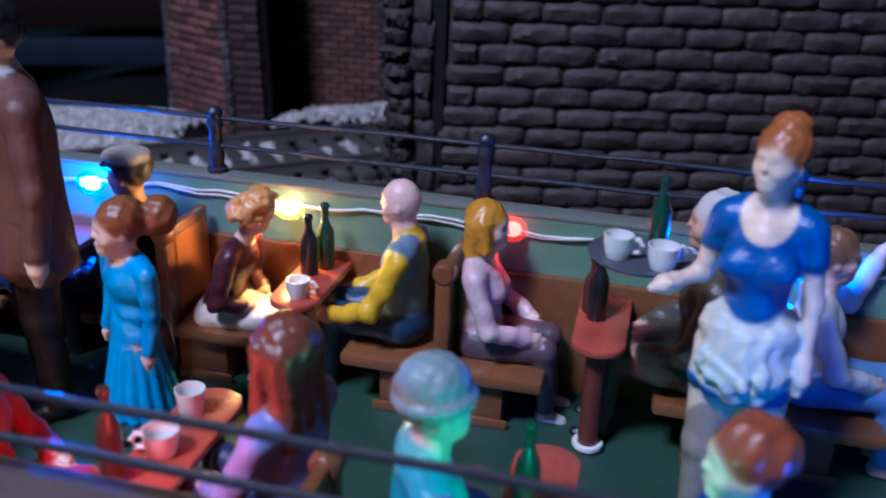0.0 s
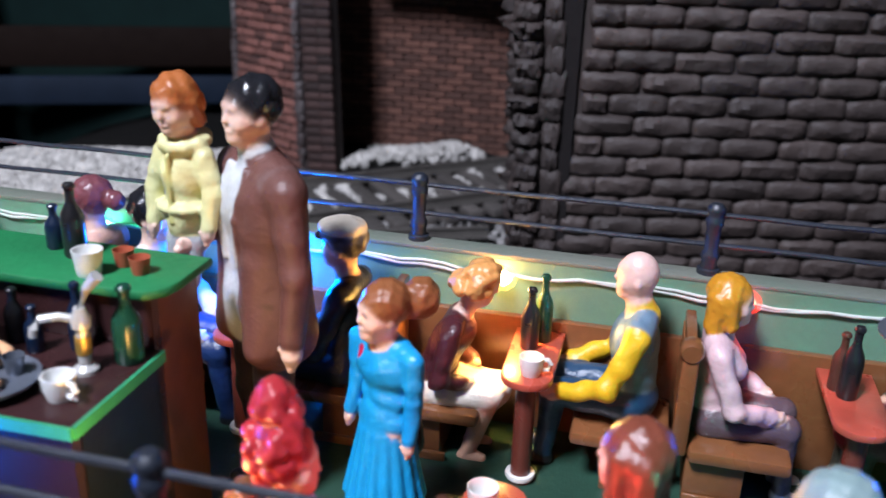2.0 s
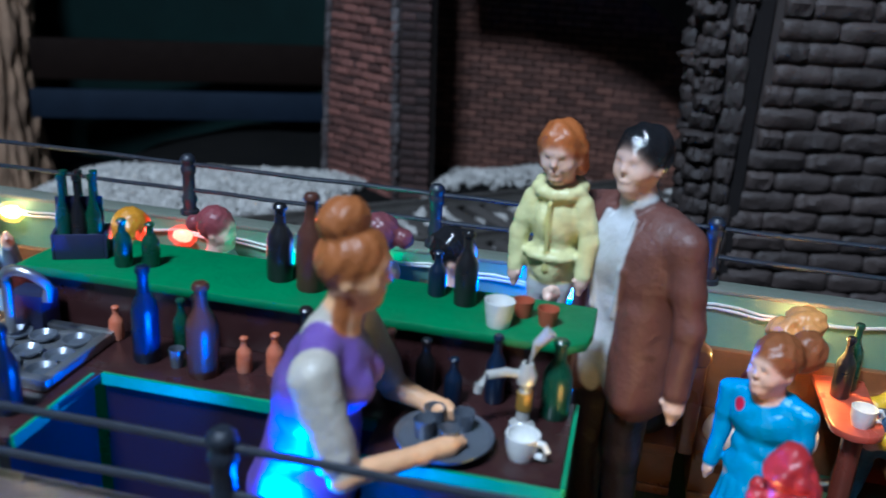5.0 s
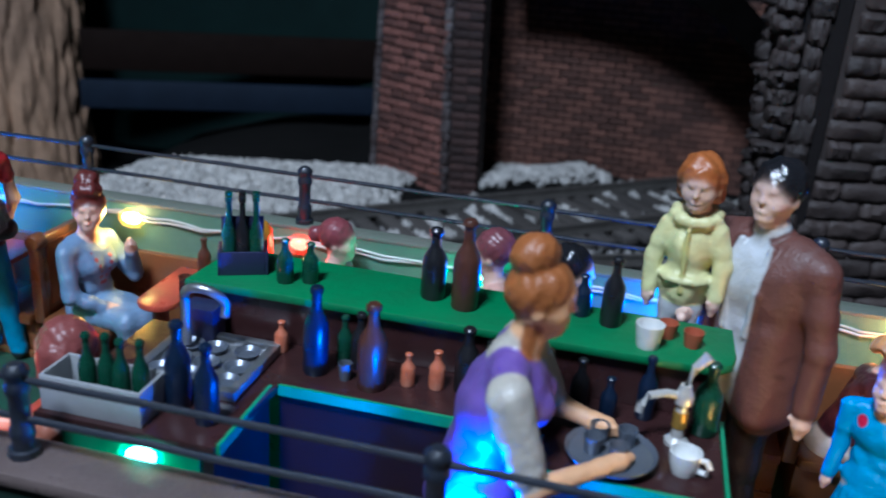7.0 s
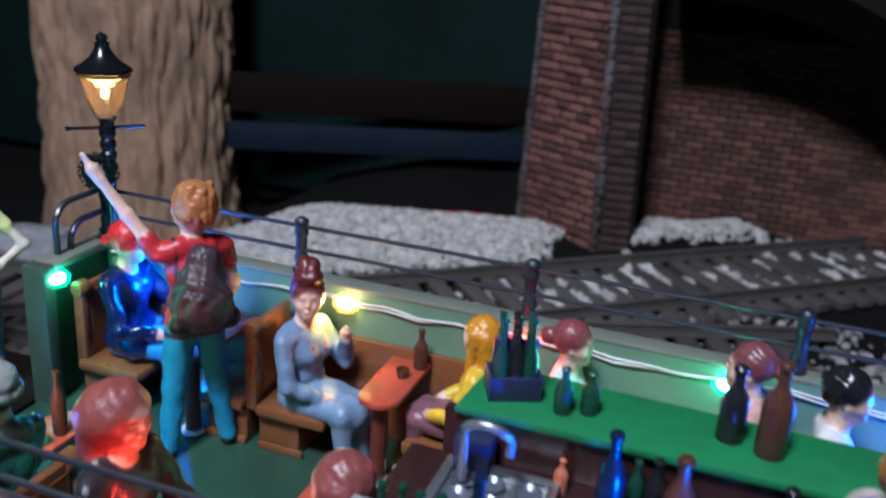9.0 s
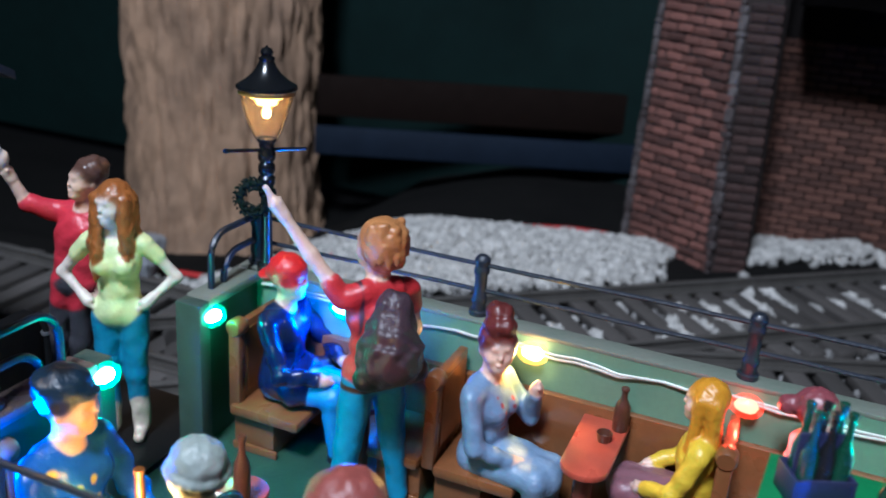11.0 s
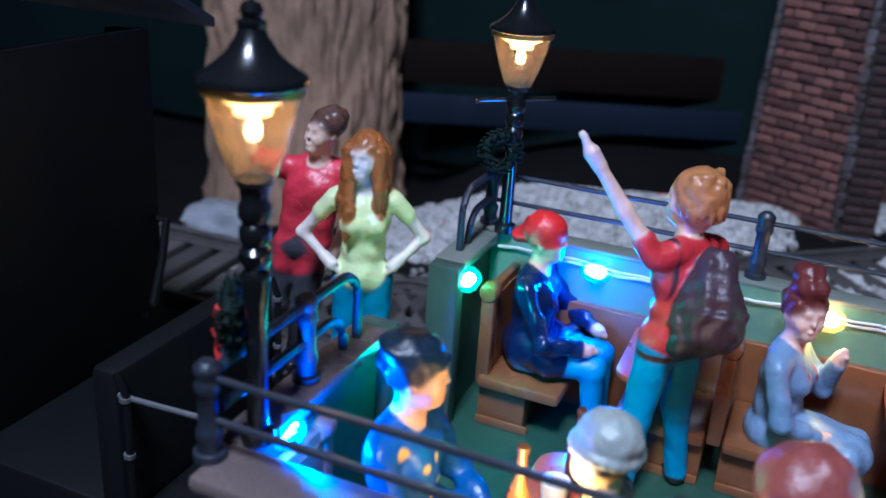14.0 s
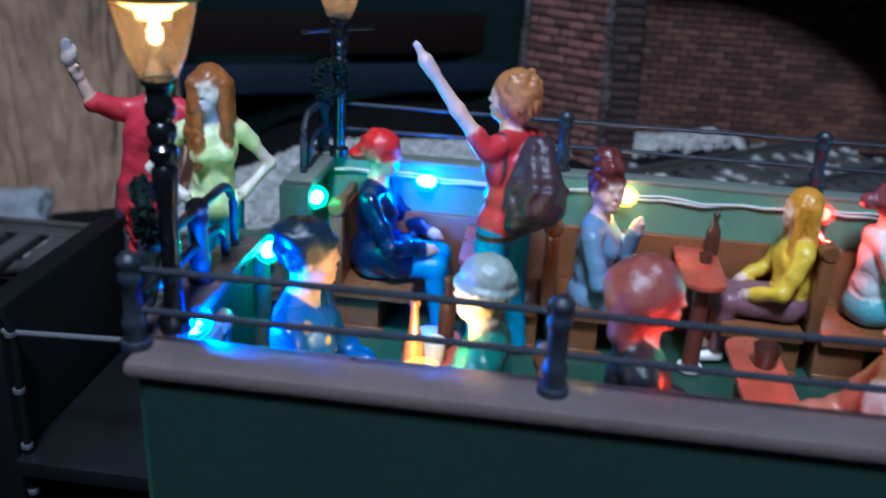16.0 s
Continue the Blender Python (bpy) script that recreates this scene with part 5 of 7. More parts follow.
# a sack and a cable on the ground by the tree
bm = bmesh.new()
bmesh.ops.create_icosphere(bm, subdivisions=4, radius=1)
for v in bm.verts:
    c = v.co
    k = 1 + 0.16 * noise.noise(c * 1.8) + 0.10 * abs(noise.noise(c * 5 + Vector((3, 1, 7))))
    sq = 1 / max(abs(c.x), abs(c.y), abs(c.z)) ** 0.6
    v.co = Vector((c.x * 0.62, c.y * 0.40, c.z * 0.34)) * k * sq
sack = part("sack", bm, M["foil"])
tagged(sack, "crumpled grey plastic sack lying beside the tree", "sack")
sack.matrix_world = Matrix.Translation(V(-8.35, 5.75, -1.92)) @ pose(0, 0, 0, 0, 0, 15)
cable = thing("cable", (0, 0, 0), "red electric cable lying on the ground by the gravel", "cable")
run = [(-7.75, 6.15), (-7.2, 6.3), (-6.3, 5.95), (-5.5, 5.95), (-4.9, 6.3), (-4.6, 7.2), (-4.2, 8.1), (-3.0, 9.1), (-1.9, 9.7), (-1.0, 9.85)]
pts = []
for (xa, ya), (xb, yb) in zip(run, run[1:]):
    for i in range(5):
        x, y = xa + (xb - xa) * i / 5, ya + (yb - ya) * i / 5
        pts.append((x, y, ground_z(x, y) + 0.05))
part("sheath", tube(pts, 0.05, 8), M["red"], cable)


# ---- painted figurines: each one is a single moulded mesh ----
def sd_cone(p, a, b, ra, rb):
    a, b = np.array(a, float), np.array(b, float)
    ab = b - a
    t = np.clip(((p - a) @ ab) / max(ab @ ab, 1e-9), 0, 1)
    return np.linalg.norm(p - a - t[..., None] * ab, axis=-1) - (ra + (rb - ra) * t)


def sd_ball(p, c, r):
    q = p - np.array(c, float)
    r = np.array(r, float)
    k0, k1 = np.linalg.norm(q / r, axis=-1), np.linalg.norm(q / (r * r), axis=-1)
    return k0 * (k0 - 1) / np.maximum(k1, 1e-6)


class Doll:
    """Soft shapes that melt together, each with a colour and gloss."""

    def __init__(self):
        self.prims, self.paints = [], []

    def cone(self, a, b, ra, rb, colour, gloss=0.45, k=0.03, wave=0.0, freq=40.0, over=0.0):
        self.prims.append((lambda p: sd_cone(p, a, b, ra, rb), np.minimum(np.array(a) - max(ra, rb), np.array(b) - max(ra, rb)), np.maximum(np.array(a) + max(ra, rb), np.array(b) + max(ra, rb)), colour, gloss, k, wave, freq, over))
        return self

    def ball(self, c, r, colour, gloss=0.45, k=0.03, wave=0.0, freq=40.0, over=0.0):
        self.prims.append((lambda p: sd_ball(p, c, r), np.array(c) - np.array(r), np.array(c) + np.array(r), colour, gloss, k, wave, freq, over))
        return self

    def dent(self, c, r, k=0.014):
        """A hollow pressed into the shapes before it."""
        return self.ball(c, r, (0, 0, 0), 0, -k)

    def spot(self, c, r, colour, gloss=0.45):
        self.paints.append((lambda p: sd_ball(p, c, r), colour, gloss))
        return self

    def stripe(self, a, b, ra, rb, colour, gloss=0.45):
        self.paints.append((lambda p: sd_cone(p, a, b, ra, rb), colour, gloss))
        return self

    def moved(self, other, m, s=1.0):
        """Add another doll's shapes, turned by m and scaled."""
        inv = np.array(m.inverted())
        mm = np.array(m)
        for f, lo, hi, colour, gloss, k, wave, freq, over in other.prims:
            g = (lambda f: lambda p: s * f(((p @ inv[:3, :3].T) + inv[:3, 3]) / s))(f)
            cs = np.array([[x, y, z] for x in (lo[0], hi[0]) for y in (lo[1], hi[1]) for z in (lo[2], hi[2])]) * s
            cs = cs @ mm[:3, :3].T + mm[:3, 3]
            self.prims.append((g, cs.min(0), cs.max(0), colour, gloss, k * s, wave * s, freq / s, over * s))
        return self

    def mesh(self, name, s, h=0.016):
        lo = np.min([p[1] for p in self.prims], 0) - 0.05
        hi = np.max([p[2] for p in self.prims], 0) + 0.05
        n = np.ceil((hi - lo) / h).astype(int) + 1
        axes = [lo[i] + h * np.arange(n[i]) for i in range(3)]
        D = np.full(n, 1.0, np.float32)
        for f, a, b, colour, gloss, k, wave, freq, over in self.prims:
            i0 = np.maximum(np.floor((a - 0.09 - lo) / h).astype(int), 0)
            i1 = np.minimum(np.ceil((b + 0.09 - lo) / h).astype(int) + 1, n)
            P = np.stack(np.meshgrid(*[axes[i][i0[i]:i1[i]] for i in range(3)], indexing="ij"), -1)
            d = f(P)
            if wave:
                d = d + wave * np.sin(P[..., 0] * freq + 2 * np.sin(P[..., 2] * freq * 0.35)) * np.sin(P[..., 1] * freq * 0.9 + 1.3 * np.sin(P[..., 2] * freq * 0.5)) 
            sl = tuple(slice(i0[i], i1[i]) for i in range(3))
            old = D[sl]
            if k < 0:
                u = np.maximum(-k - np.abs(old + d), 0) / -k
                D[sl] = np.maximum(old, -d) - u * u * k * 0.25
                continue
            u = np.maximum(k - np.abs(old - d), 0) / k
            D[sl] = np.minimum(old, d) - u * u * k * 0.25
        # a vertex in every cell that the surface crosses
        inside = D < 0
        cells = np.zeros(n - 1, np.int8)
        for dx in (0, 1):
            for dy in (0, 1):
                for dz in (0, 1):
                    cells += inside[dx:n[0] - 1 + dx, dy:n[1] - 1 + dy, dz:n[2] - 1 + dz]
        mixed = (cells > 0) & (cells < 8)
        idx = np.argwhere(mixed)
        num = np.full(mixed.shape, -1)
        num[mixed] = np.arange(len(idx))
        acc, cnt = np.zeros((len(idx), 3)), np.zeros(len(idx))
        corner = [np.array(c) for c in ((0, 0, 0), (1, 0, 0), (0, 1, 0), (1, 1, 0), (0, 0, 1), (1, 0, 1), (0, 1, 1), (1, 1, 1))]
        val = [D[tuple((idx + c).T)] for c in corner]
        for i in range(8):
            for j in range(i + 1, 8):
                if np.abs(corner[i] - corner[j]).sum() == 1:
                    cross = (val[i] < 0) != (val[j] < 0)
                    t = np.where(cross, val[i] / np.where(cross, val[i] - val[j], 1), 0)
                    acc += np.where(cross[:, None], corner[i] + t[:, None] * (corner[j] - corner[i]), 0)
                    cnt += cross
        verts = lo + h * (idx + acc / cnt[:, None])
        quads = []
        for ax in range(3):
            o1, o2 = [(1, 2), (2, 0), (0, 1)][ax]
            sl0, sl1 = [slice(1, -1)] * 3, [slice(1, -1)] * 3
            sl0[ax], sl1[ax] = slice(0, -1), slice(1, None)
            s0, s1 = inside[tuple(sl0)], inside[tuple(sl1)]
            for flip in (False, True):
                at = np.argwhere((s0 & ~s1) if not flip else (~s0 & s1))
                base = at + 1
                base[:, ax] -= 1
                q = []
                for a1, a2 in ((0, 0), (-1, 0), (-1, -1), (0, -1)):
                    c = base.copy()
                    c[:, o1] += a1
                    c[:, o2] += a2
                    q.append(num[tuple(c.T)])
                q = np.stack(q, 1)
                quads.append(q[:, ::-1] if flip else q)
        quads = np.concatenate(quads)
        quads = quads[(quads >= 0).all(1)]
        # paint
        dist = np.stack([p[0](verts) - p[8] for p in self.prims], 1)
        dist[dist > 0.1] = 9
        dist[:, [i for i, p in enumerate(self.prims) if p[5] < 0]] = 9
        w = np.exp(-(dist - dist.min(1, keepdims=True)) / 0.0022)
        w /= w.sum(1, keepdims=True)
        col = w @ np.array([p[3] for p in self.prims], float)
        glo = w @ np.array([p[4] for p in self.prims], float)
        for f, colour, gloss in self.paints:
            m = np.clip(0.5 - f(verts) / 0.010, 0, 1)
            col = col * (1 - m[:, None]) + np.array(colour) * m[:, None]
            glo = glo * (1 - m) + gloss * m
        me = bpy.data.meshes.new(name)
        me.from_pydata((verts * s * SCALE).tolist(), [], quads.tolist())
        a = me.color_attributes.new("paint", "FLOAT_COLOR", "POINT")
        a.data.foreach_set("color", np.concatenate([col, np.ones((len(col), 1))], 1).ravel())
        g = me.attributes.new("gloss", "FLOAT", "POINT")
        g.data.foreach_set("value", glo)
        me.materials.append(PAINT)
        me.shade_smooth()
        return me


SKIN, PALE = (0.62, 0.36, 0.25), (0.66, 0.46, 0.37)


def head(d, z, skin, hair, style="short", gloss=0.5, x=0.03, turn=0.0, hat=None):
    """Skull, face and hair round (x, 0, z); turn: the face's turn to its left, in degrees."""
    c, s = math.cos(radians(turn)), math.sin(radians(turn))

    def at(a, b, e):
        return (x + a * c - b * s, a * s + b * c, z + e)

    d.cone((x - 0.035, 0, z - 0.25), (x - 0.01, 0, z - 0.07), 0.068, 0.062, skin, 0.3)
    d.ball(at(0, 0, 0.02), (0.105, 0.092, 0.115), skin, 0.3)
    d.cone(at(0.022, 0, -0.03), at(0.044, 0, -0.075), 0.078, 0.052, skin, 0.3, 0.03)
    d.ball(at(0.066, 0, -0.088), (0.034, 0.036, 0.026), skin, 0.3, 0.025)
    for b in (-0.04, 0.04):
        d.ball(at(0.066, b, -0.030), (0.028, 0.030, 0.032), skin, 0.3, 0.03)
    d.cone(at(0.082, -0.030, 0.042), at(0.082, 0.030, 0.042), 0.016, 0.016, skin, 0.3, 0.03)
    for b in (-0.036, 0.036):
        d.dent(at(0.121, b, 0.010), (0.020, 0.022, 0.014), 0.022)
    d.cone(at(0.095, 0, 0.024), at(0.112, 0, -0.012), 0.008, 0.012, skin, 0.3, 0.014)
    d.ball(at(0.094, 0, -0.054), (0.016, 0.024, 0.012), skin, 0.3, 0.014)
    for b in (-0.09, 0.09):
        d.ball(at(-0.005, b, -0.01), (0.02, 0.014, 0.03), skin, 0.3, 0.01)
    for b in (-0.036, 0.036):
        d.spot(at(0.094, b, 0.011), (0.03, 0.017, 0.005), [q * 0.93 for q in skin], 0.3)
        d.spot(at(0.100, b, 0.042), (0.020, 0.024, 0.006), [0.08 * q + 0.90 * r for q, r in zip(hair, skin)], 0.3)
    d.spot(at(0.102, 0, -0.058), (0.024, 0.021, 0.010), (skin[0] * 0.95, skin[1] * 0.78, skin[2] * 0.76), 0.3)
    if style == "bald":
        return d
    fine = dict(wave=0.004, freq=90, over=0.006)
    w = fine if style in ("bob", "long", "bun", "topbun", "ponytail", "knot") else dict(wave=0.008, freq=58, over=0.006)
    d.ball(at(-0.026, 0, 0.052), (0.117, 0.108, 0.110), hair, gloss, 0.012, **w)
    if style == "long":
        for b in (-0.075, 0.0, 0.075):
            d.cone(at(-0.06, b, 0.03), at(-0.085, b * 1.2, -0.30), 0.062, 0.04, hair, gloss, 0.03, **w)
        for b in (-0.095, 0.095):
            d.cone(at(0.01, b, 0.05), at(0.03, b * 1.1, -0.26), 0.042, 0.03, hair, gloss, 0.02, **w)
    if style == "bob":
        for b in (-0.07, 0.0, 0.07):
            d.cone(at(-0.05, b, 0.02), at(-0.07, b, -0.12), 0.066, 0.055, hair, gloss, 0.03, **w)
        for b in (-0.09, 0.09):
            d.cone(at(0.0, b, 0.04), at(0.02, b, -0.10), 0.045, 0.04, hair, gloss, 0.02, **w)
    if style == "curly":
        rng = random.Random(4)
        for k in range(70):
            a, e = rng.uniform(0, 6.28), rng.uniform(-0.4, 1.4)
            p = (-0.035 + 0.12 * math.cos(a) * math.cos(e), 0.128 * math.sin(a) * math.cos(e), 0.03 + 0.11 * math.sin(e))
            if p[0] < 0.05:
                d.ball(at(*p), (0.044, 0.044, 0.038), hair, gloss, 0.014, wave=0.004, freq=100, over=0.006)
    if style == "shaggy":
        rng = random.Random(8)
        d.ball(at(-0.045, 0, 0.045), (0.125, 0.122, 0.125), hair, gloss, 0.03, wave=0.006, freq=70, over=0.006)
        d.ball(at(-0.065, 0, -0.05), (0.085, 0.10, 0.075), hair, gloss, 0.03, wave=0.008, freq=70, over=0.006)
        for k in range(64):
            a = rng.uniform(0.9, 2 * math.pi - 0.9)
            e = rng.uniform(-0.06, 0.12)
            p = (-0.04 + 0.118 * math.cos(a) * math.cos(e * 6), 0.115 * math.sin(a) * math.cos(e * 6), 0.03 + e)
            d.cone(at(*p), at(p[0] - 0.01, p[1] * 1.02, p[2] - 0.05), 0.022, 0.008, hair, gloss, 0.012, over=0.010)
    if style == "hood":
        d.ball(at(-0.055, 0, 0.02), (0.145, 0.148, 0.128), hair, gloss, 0.03, wave=0.008, freq=34, over=0.012)
        for b in (-0.07, 0.0, 0.07):
            d.cone(at(-0.07, b, 0.0), at(-0.10, b * 1.2, -0.13), 0.09, 0.06, hair, gloss, 0.04, over=0.008)
    if style in ("bun", "topbun"):
        p = (-0.07, 0, 0.17) if style == "topbun" else (-0.15, 0, 0.03)
        d.ball(at(*p), (0.085, 0.085, 0.080), hair, gloss, 0.015, **w)
    if style == "knot":
        d.ball(at(-0.05, 0, 0.145), (0.07, 0.075, 0.055), hair, gloss, 0.025, **w)
    if style == "beehive":
        d.ball(at(0.0, 0, 0.15), (0.10, 0.09, 0.065), hair, gloss, 0.02, **w)
        d.ball(at(-0.04, 0, 0.21), (0.085, 0.08, 0.06), hair, gloss, 0.015, **w)
    if style == "swept":
        d.cone(at(-0.01, 0, 0.09), at(-0.05, 0, 0.17), 0.10, 0.06, hair, gloss, 0.03, **w)
    if style == "updo":
        rng = random.Random(6)
        d.cone(at(-0.05, 0, 0.06), at(-0.05, 0, 0.26), 0.10, 0.05, hair, gloss, 0.02, over=0.006)
        for k in range(90):
            a, e = rng.uniform(0, 6.28), rng.uniform(-1.2, 1.5)
            q = 1 - 0.38 * max(0, math.sin(e))
            p = (-0.05 + 0.105 * q * math.cos(a) * math.cos(e), 0.108 * q * math.sin(a) * math.cos(e), 0.12 + 0.21 * math.sin(e))
            if p[0] < 0.04 or p[2] > 0.10:
                d.ball(at(*p), (0.036, 0.036, 0.04), hair, gloss, 0.012, wave=0.004, freq=90, over=0.006)
    if style == "ponytail":
        d.cone(at(-0.11, 0, 0.05), at(-0.165, 0, 0.03), 0.045, 0.055, hair, gloss, 0.02, **w)
    if hat:
        kind, hc = hat
        if kind == "beanie":
            d.ball(at(-0.015, 0, 0.085), (0.116, 0.108, 0.095), hc, 0.35, 0.008, wave=0.004, freq=90, over=0.010)
            for k in range(22):
                u = 2 * math.pi * k / 22
                d.ball(at(-0.012 + 0.116 * math.cos(u), 0.108 * math.sin(u), 0.040 + 0.008 * math.cos(u)), (0.024, 0.024, 0.026), hc, 0.35, 0.010, over=0.010)
        if kind == "cap":
            d.ball(at(-0.01, 0, 0.075), (0.122, 0.112, 0.085), hc, 0.5, 0.008, over=0.008)
            d.ball(at(0.12, 0, 0.06), (0.075, 0.085, 0.016), hc, 0.5, 0.01, over=0.008)
        if kind == "backcap":
            d.ball(at(-0.012, 0, 0.062), (0.120, 0.112, 0.098), hc, 0.45, 0.008, over=0.02)
            d.cone(at(-0.11, 0, 0.02), at(-0.165, 0, -0.005), 0.06, 0.045, hc, 0.45, 0.02, over=0.02)
            d.ball(at(-0.15, 0, 0.0), (0.062, 0.076, 0.018), hc, 0.45, 0.012, over=0.02)
        if kind == "flat":
            d.ball(at(-0.016, 0, 0.080), (0.116, 0.108, 0.045), hc, 0.35, 0.01, over=0.012)
            d.ball(at(-0.03, 0, 0.112), (0.108, 0.108, 0.036), hc, 0.35, 0.025, wave=0.006, freq=40, over=0.012)
            d.ball(at(0.085, 0, 0.068), (0.035, 0.06, 0.010), hc, 0.4, 0.01, over=0.012)
        if kind == "brim":
            d.ball(at(0.0, 0, 0.07), (0.118, 0.112, 0.045), (0.02, 0.018, 0.018), 0.4, 0.008, over=0.010)
            d.ball(at(0.10, 0, 0.055), (0.05, 0.08, 0.012), (0.02, 0.018, 0.018), 0.7, 0.008, over=0.010)
            d.ball(at(0.0, 0, 0.112), (0.130, 0.125, 0.046), hc, 0.25, 0.006, wave=0.004, freq=40, over=0.014)
    return d


def arms(d, z, y, sleeve, skin, right, left, bare=False, r=0.058, fold=0.004, sg=0.4):
    for sgn, pts in ((-1, right), (1, left)):
        if pts is None:
            continue
        el, ha = pts
        sh = (0.0, sgn * y, z)
        mid = [sh[i] + (el[i] - sh[i]) * (0.36 if bare else 0.55) for i in range(3)]
        w = dict(wave=fold, freq=34) if not bare else {}
        d.cone(sh, mid, r * 1.1, r * 1.05, sleeve, sg, wave=fold, freq=34)
        d.cone(mid, el, r if not bare else r * 0.78, r * 0.95 if not bare else r * 0.75, sleeve if not bare else skin, sg if not bare else 0.3, 0.02, **w)
        wr = [el[i] + (ha[i] - el[i]) * 0.78 for i in range(3)]
        d.cone(el, wr, r * 0.95 if not bare else r * 0.72, r * 0.86 if not bare else r * 0.55, sleeve if not bare else skin, sg if not bare else 0.3, 0.025, **w)
        d.cone(wr, ha, 0.036, 0.040, skin, 0.3, 0.015)
        v = np.array(ha) - np.array(wr)
        tip = np.array(ha) + v / max(np.linalg.norm(v), 1e-6) * 0.055
        d.cone(ha, tip, 0.032, 0.018, skin, 0.3, 0.015)
        d.cone(ha, [ha[0] + 0.03, ha[1] - sgn * 0.03, ha[2] + 0.02], 0.018, 0.013, skin, 0.3, 0.01)


def seated(skin, hair, top, legs, shoes, style="short", sleeve=None, right=None, left=None, hat=None, turn=0.0, skirt=None, bust=0.0, bare=False, shins=None, hg=0.5, collar=None, fold=0.007, tg=0.45, coat=False):
    """A sitting figure that looks to +x; z = 0 is the seat."""
    d = Doll()
    d.ball((0.0, 0, 0.11), (0.15, 0.175, 0.13), legs)
    w = dict(wave=fold, freq=30)
    d.ball((0.0, 0, 0.25), (0.125, 0.155, 0.18), top, tg, **w)
    d.ball((0.01, 0, 0.43), (0.13, 0.175, 0.17), top, tg, **w)
    d.cone((-0.01, -0.15, 0.55), (-0.01, 0.15, 0.55), 0.07, 0.07, top, tg, **w)
    if coat:
        d.ball((0.0, 0, 0.13), (0.16, 0.19, 0.15), top, tg, 0.04, wave=fold * 1.3, freq=26, over=0.01)
        for b in (-0.11, 0.11):
            d.cone((0.02, b, 0.16), (0.17, b * 1.25, 0.13), 0.105, 0.10, top, tg, 0.04, wave=fold, freq=26, over=0.01)
    d.cone((-0.03, -0.09, 0.58), (-0.03, 0.09, 0.58), 0.06, 0.06, top)
    if bust:
        for b in (-0.07, 0.07):
            d.ball((0.10, b, 0.43), (0.06, 0.06, 0.06), top)
    for b in (-0.09, 0.09):
        d.cone((0.0, b, 0.11), (0.40, b * 1.1, 0.12), 0.105, 0.078, skirt or legs, 0.45, wave=0.005, freq=28)
        d.cone((0.40, b * 1.1, 0.11), (0.43, b, -0.24), 0.072, 0.052, shins or legs, 0.45, wave=0.0 if shins else 0.005, freq=32)
        d.cone((0.42, b, -0.31), (0.53, b * 1.1, -0.325), 0.045, 0.038, shoes, 0.6)
    if skirt:
        d.cone((0.05, 0, 0.10), (0.40, 0, 0.09), 0.14, 0.12, skirt, 0.4)
    if collar:
        d.cone((-0.02, 0, 0.585), (0.0, 0, 0.635), 0.085, 0.07, collar)
    arms(d, 0.53, 0.19, sleeve or top, skin, right or ((0.10, -0.25, 0.28), (0.30, -0.14, 0.20)), left or ((0.10, 0.25, 0.28), (0.30, 0.14, 0.20)), bare, fold=fold, sg=tg)
    head(d, 0.79, skin, hair, style, hg, turn=turn, hat=hat)
    return d


